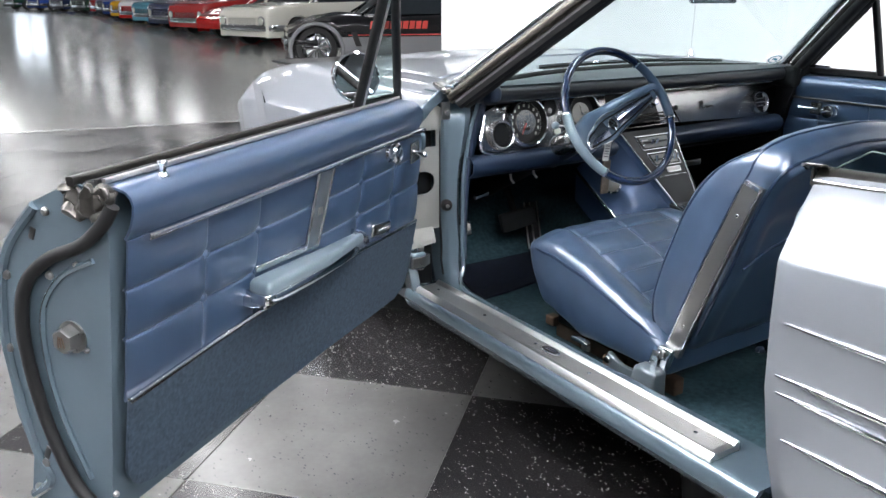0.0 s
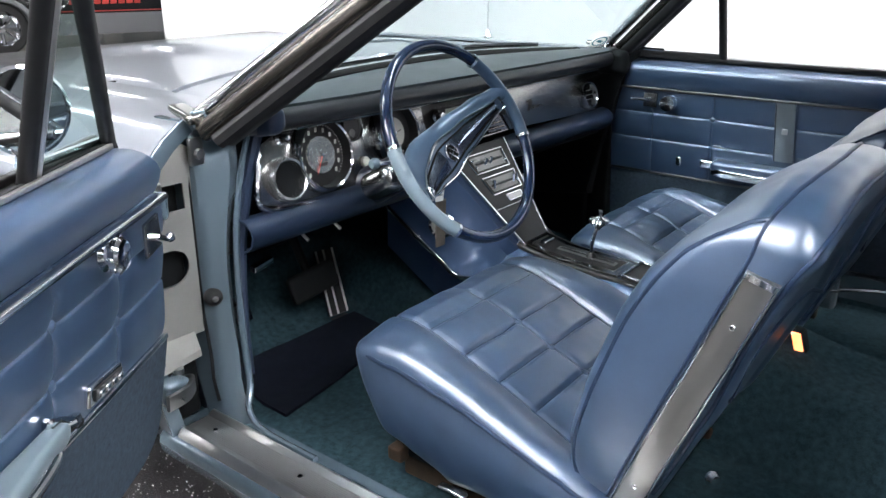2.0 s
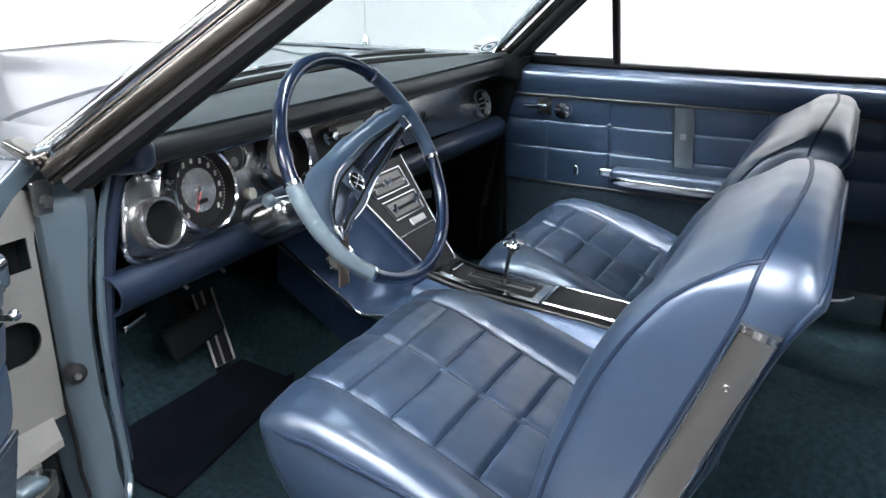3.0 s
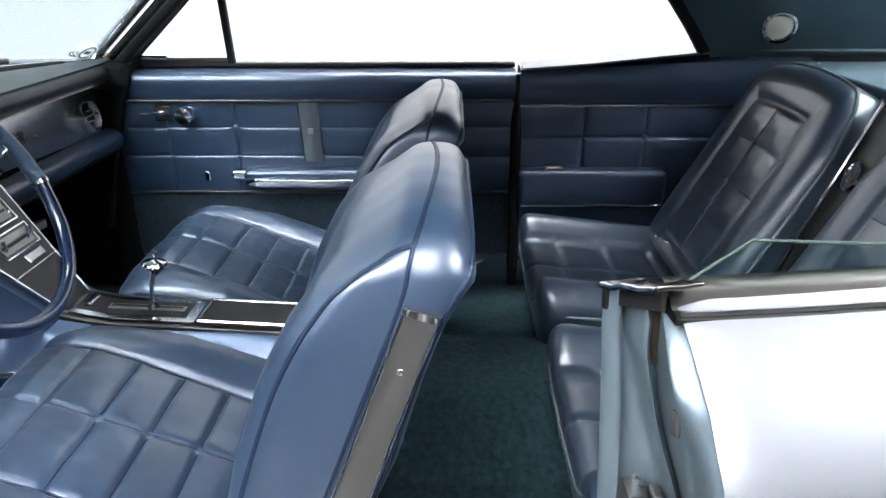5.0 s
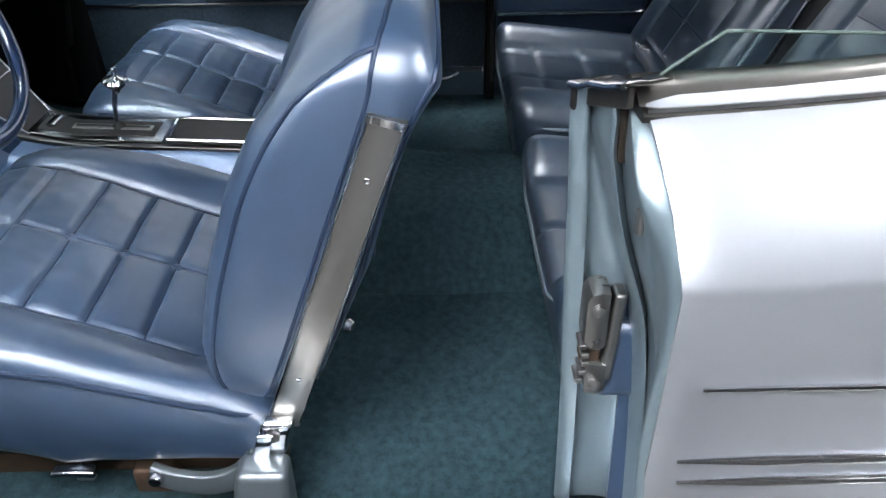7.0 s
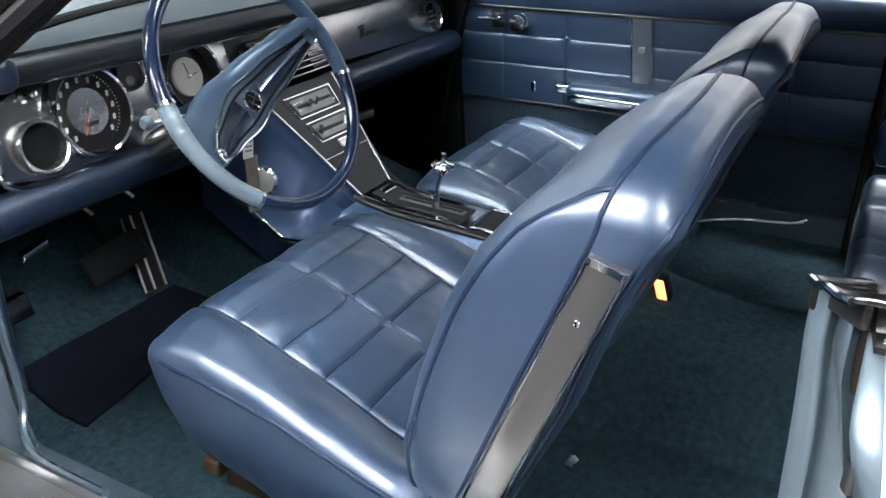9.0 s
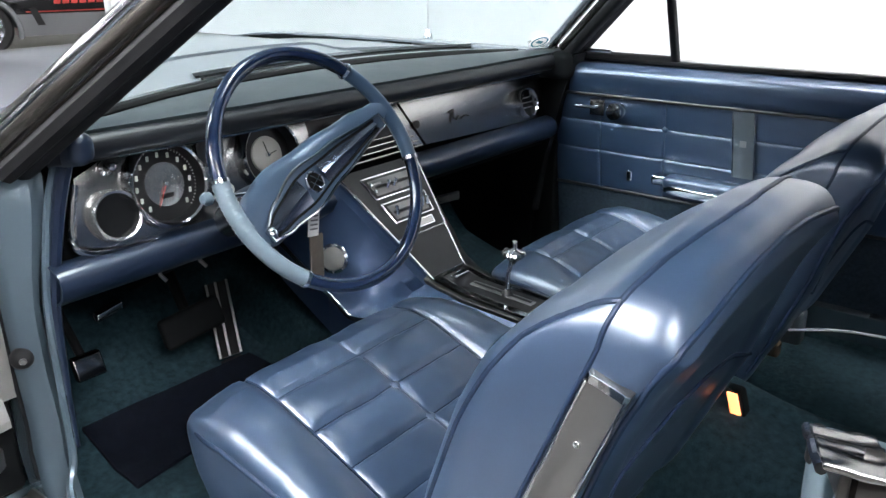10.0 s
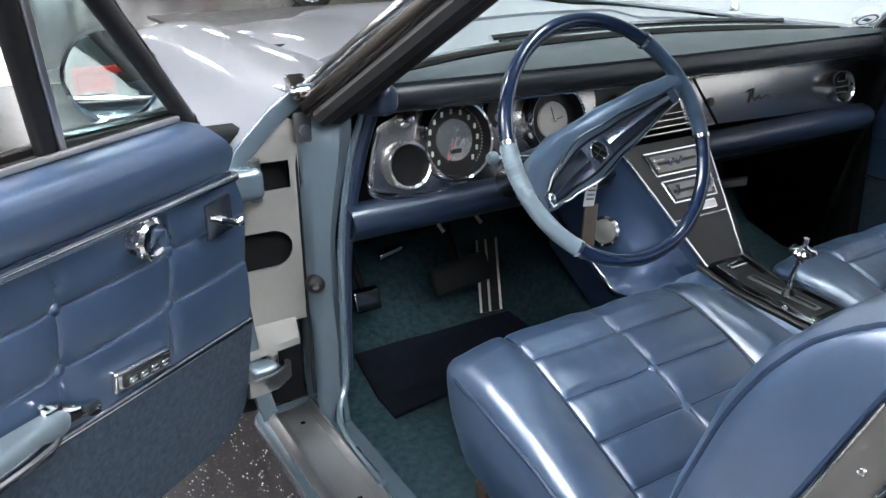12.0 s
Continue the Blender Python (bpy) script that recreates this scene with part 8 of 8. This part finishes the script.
# pad and arm darker than the rubber, footwell shade put into the colour
part("pad", rounded_box((0.15, 0.022, 0.060), 0.010, (4, 1, 2), lambda v: Vector((-0.375 + v.x, 1.17 + v.y + v.z * 0.45, 0.42 + v.z + v.x * 0.10))), DARK, br)
part("arm", tube([(-0.375, 1.18, 0.42), (-0.375, 1.26, 0.56), (-0.375, 1.22, 0.66)], 0.012, 8), DARK, br)
pk = thing("parking_brake_pedal", (-0.62, 1.20, 0.42), "small steel edged parking brake pedal", "pedal")
part("pad", rounded_box((0.06, 0.016, 0.045), 0.006, (2, 1, 1), lambda v: Vector((-0.625 + v.x, 1.145 + v.y + v.z * 0.4, 0.43 + v.z))), DARKSTEEL, pk)
part("arm", tube([(-0.625, 1.155, 0.43), (-0.64, 1.25, 0.60)], 0.009, 8), DARK, pk)
mt = [(-0.652, 0.975), (-0.190, 1.050), (-0.235, 1.175), (-0.645, 1.180)]


def mat_pt(u, v):
    a = lerp(Vector((*mt[0], 0)), Vector((*mt[1], 0)), u)
    b = lerp(Vector((*mt[3], 0)), Vector((*mt[2], 0)), u)
    p = lerp(a, b, v)
    return Vector((p.x, p.y, floor_z(p.x, p.y) + 0.016))


lone("floor_mat", sheet(mat_pt, span(0, 1, 18), span(0, 1, 10), 0.008), MATRUG, "dark navy carpet floor mat", "floor mat")

# ---------------------------------------------------------------- floor tiles round the car
def in_square(p):
    return (p - EDGE_A).dot(EDGE_NORMAL) < 0.0 and p.x > -9.0 and p.x < 6.5 and p.y > -9.5


FLOOR = bpy.data.objects["floor"]
ORIGIN[FLOOR] = Matrix()
meshes = {}
half = TILE / 2 - 0.0012


def tile_mesh(dark):
    bm = bmesh.new()
    c = [TILE_E * a + TILE_F * b for a, b in ((-half, -half), (half, -half), (half, half), (-half, half))]
    lo = [bm.verts.new((p.x, p.y, -0.004)) for p in c]
    mid = [bm.verts.new((p.x, p.y, -0.0008)) for p in c]
    hi = [bm.verts.new((p.x * 0.997, p.y * 0.997, 0.0)) for p in c]
    for a, b in ((lo, mid), (mid, hi)):
        for i in range(4):
            bm.faces.new((a[i], a[(i + 1) % 4], b[(i + 1) % 4], b[i]))
    bm.faces.new(hi)
    bmesh.ops.recalc_face_normals(bm, faces=bm.faces[:])
    me = bpy.data.meshes.new("tile")
    bm.to_mesh(me)
    bm.free()
    me.materials.append(TILE_DARK if dark else TILE_LIGHT)
    return me


MESH = {d: tile_mesh(d) for d in (False, True)}
near, rest = [], {False: bmesh.new(), True: bmesh.new()}
for i in range(-34, 34):
    for j in range(-34, 34):
        c = TILE_O + TILE_E * (TILE * (i + 0.5)) + TILE_F * (TILE * (j + 0.5))
        corners = [c + TILE_E * a + TILE_F * b for a, b in ((-half, -half), (half, -half), (half, half), (-half, half))]
        if not any(in_square(p) for p in corners):
            continue
        dark = (i + j) % 2 != 0
        whole = all(in_square(p) for p in corners)
        if whole and -3.4 < c.x < 1.2 and -2.0 < c.y < 6.9 and len(near) < 290:
            ob = new("tile", MESH[dark])
            ob.location = (c.x, c.y, 0.0)
            ob.parent = FLOOR
            near.append(ob)
        else:
            # cut at the border
            poly = corners
            for o, n in ((EDGE_A, EDGE_NORMAL), (Vector((-9.0, 0)), Vector((-1, 0))), (Vector((6.5, 0)), Vector((1, 0))), (Vector((0, -9.5)), Vector((0, -1)))):
                outp = []
                for a, b in zip(poly, poly[1:] + poly[:1]):
                    da, db = (a - o).dot(n), (b - o).dot(n)
                    if da <= 0:
                        outp.append(a)
                    if da * db < 0:
                        outp.append(a + (b - a) * (da / (da - db)))
                poly = outp
            if len(poly) > 2:
                bm = rest[dark]
                bm.faces.new([bm.verts.new((p.x, p.y, 0.0)) for p in poly])
for dark in (False, True):
    ob = part("outer_tiles", rest[dark], TILE_DARK if dark else TILE_LIGHT, FLOOR, "black flecked vinyl tiles" if dark else "light grey vinyl tiles")
    tagged(ob, kind="stuff")
# metal edge strip between tiles and epoxy
bm = sweep([(EDGE_A + EDGE_DIR * d).to_3d() + Vector((0, 0, -0.001)) for d in (-8, 8)], bar(0.03, 0.006))
lone("trim", bm, DULL, "thin edge strip of the tiled area", "trim", kind="structure")
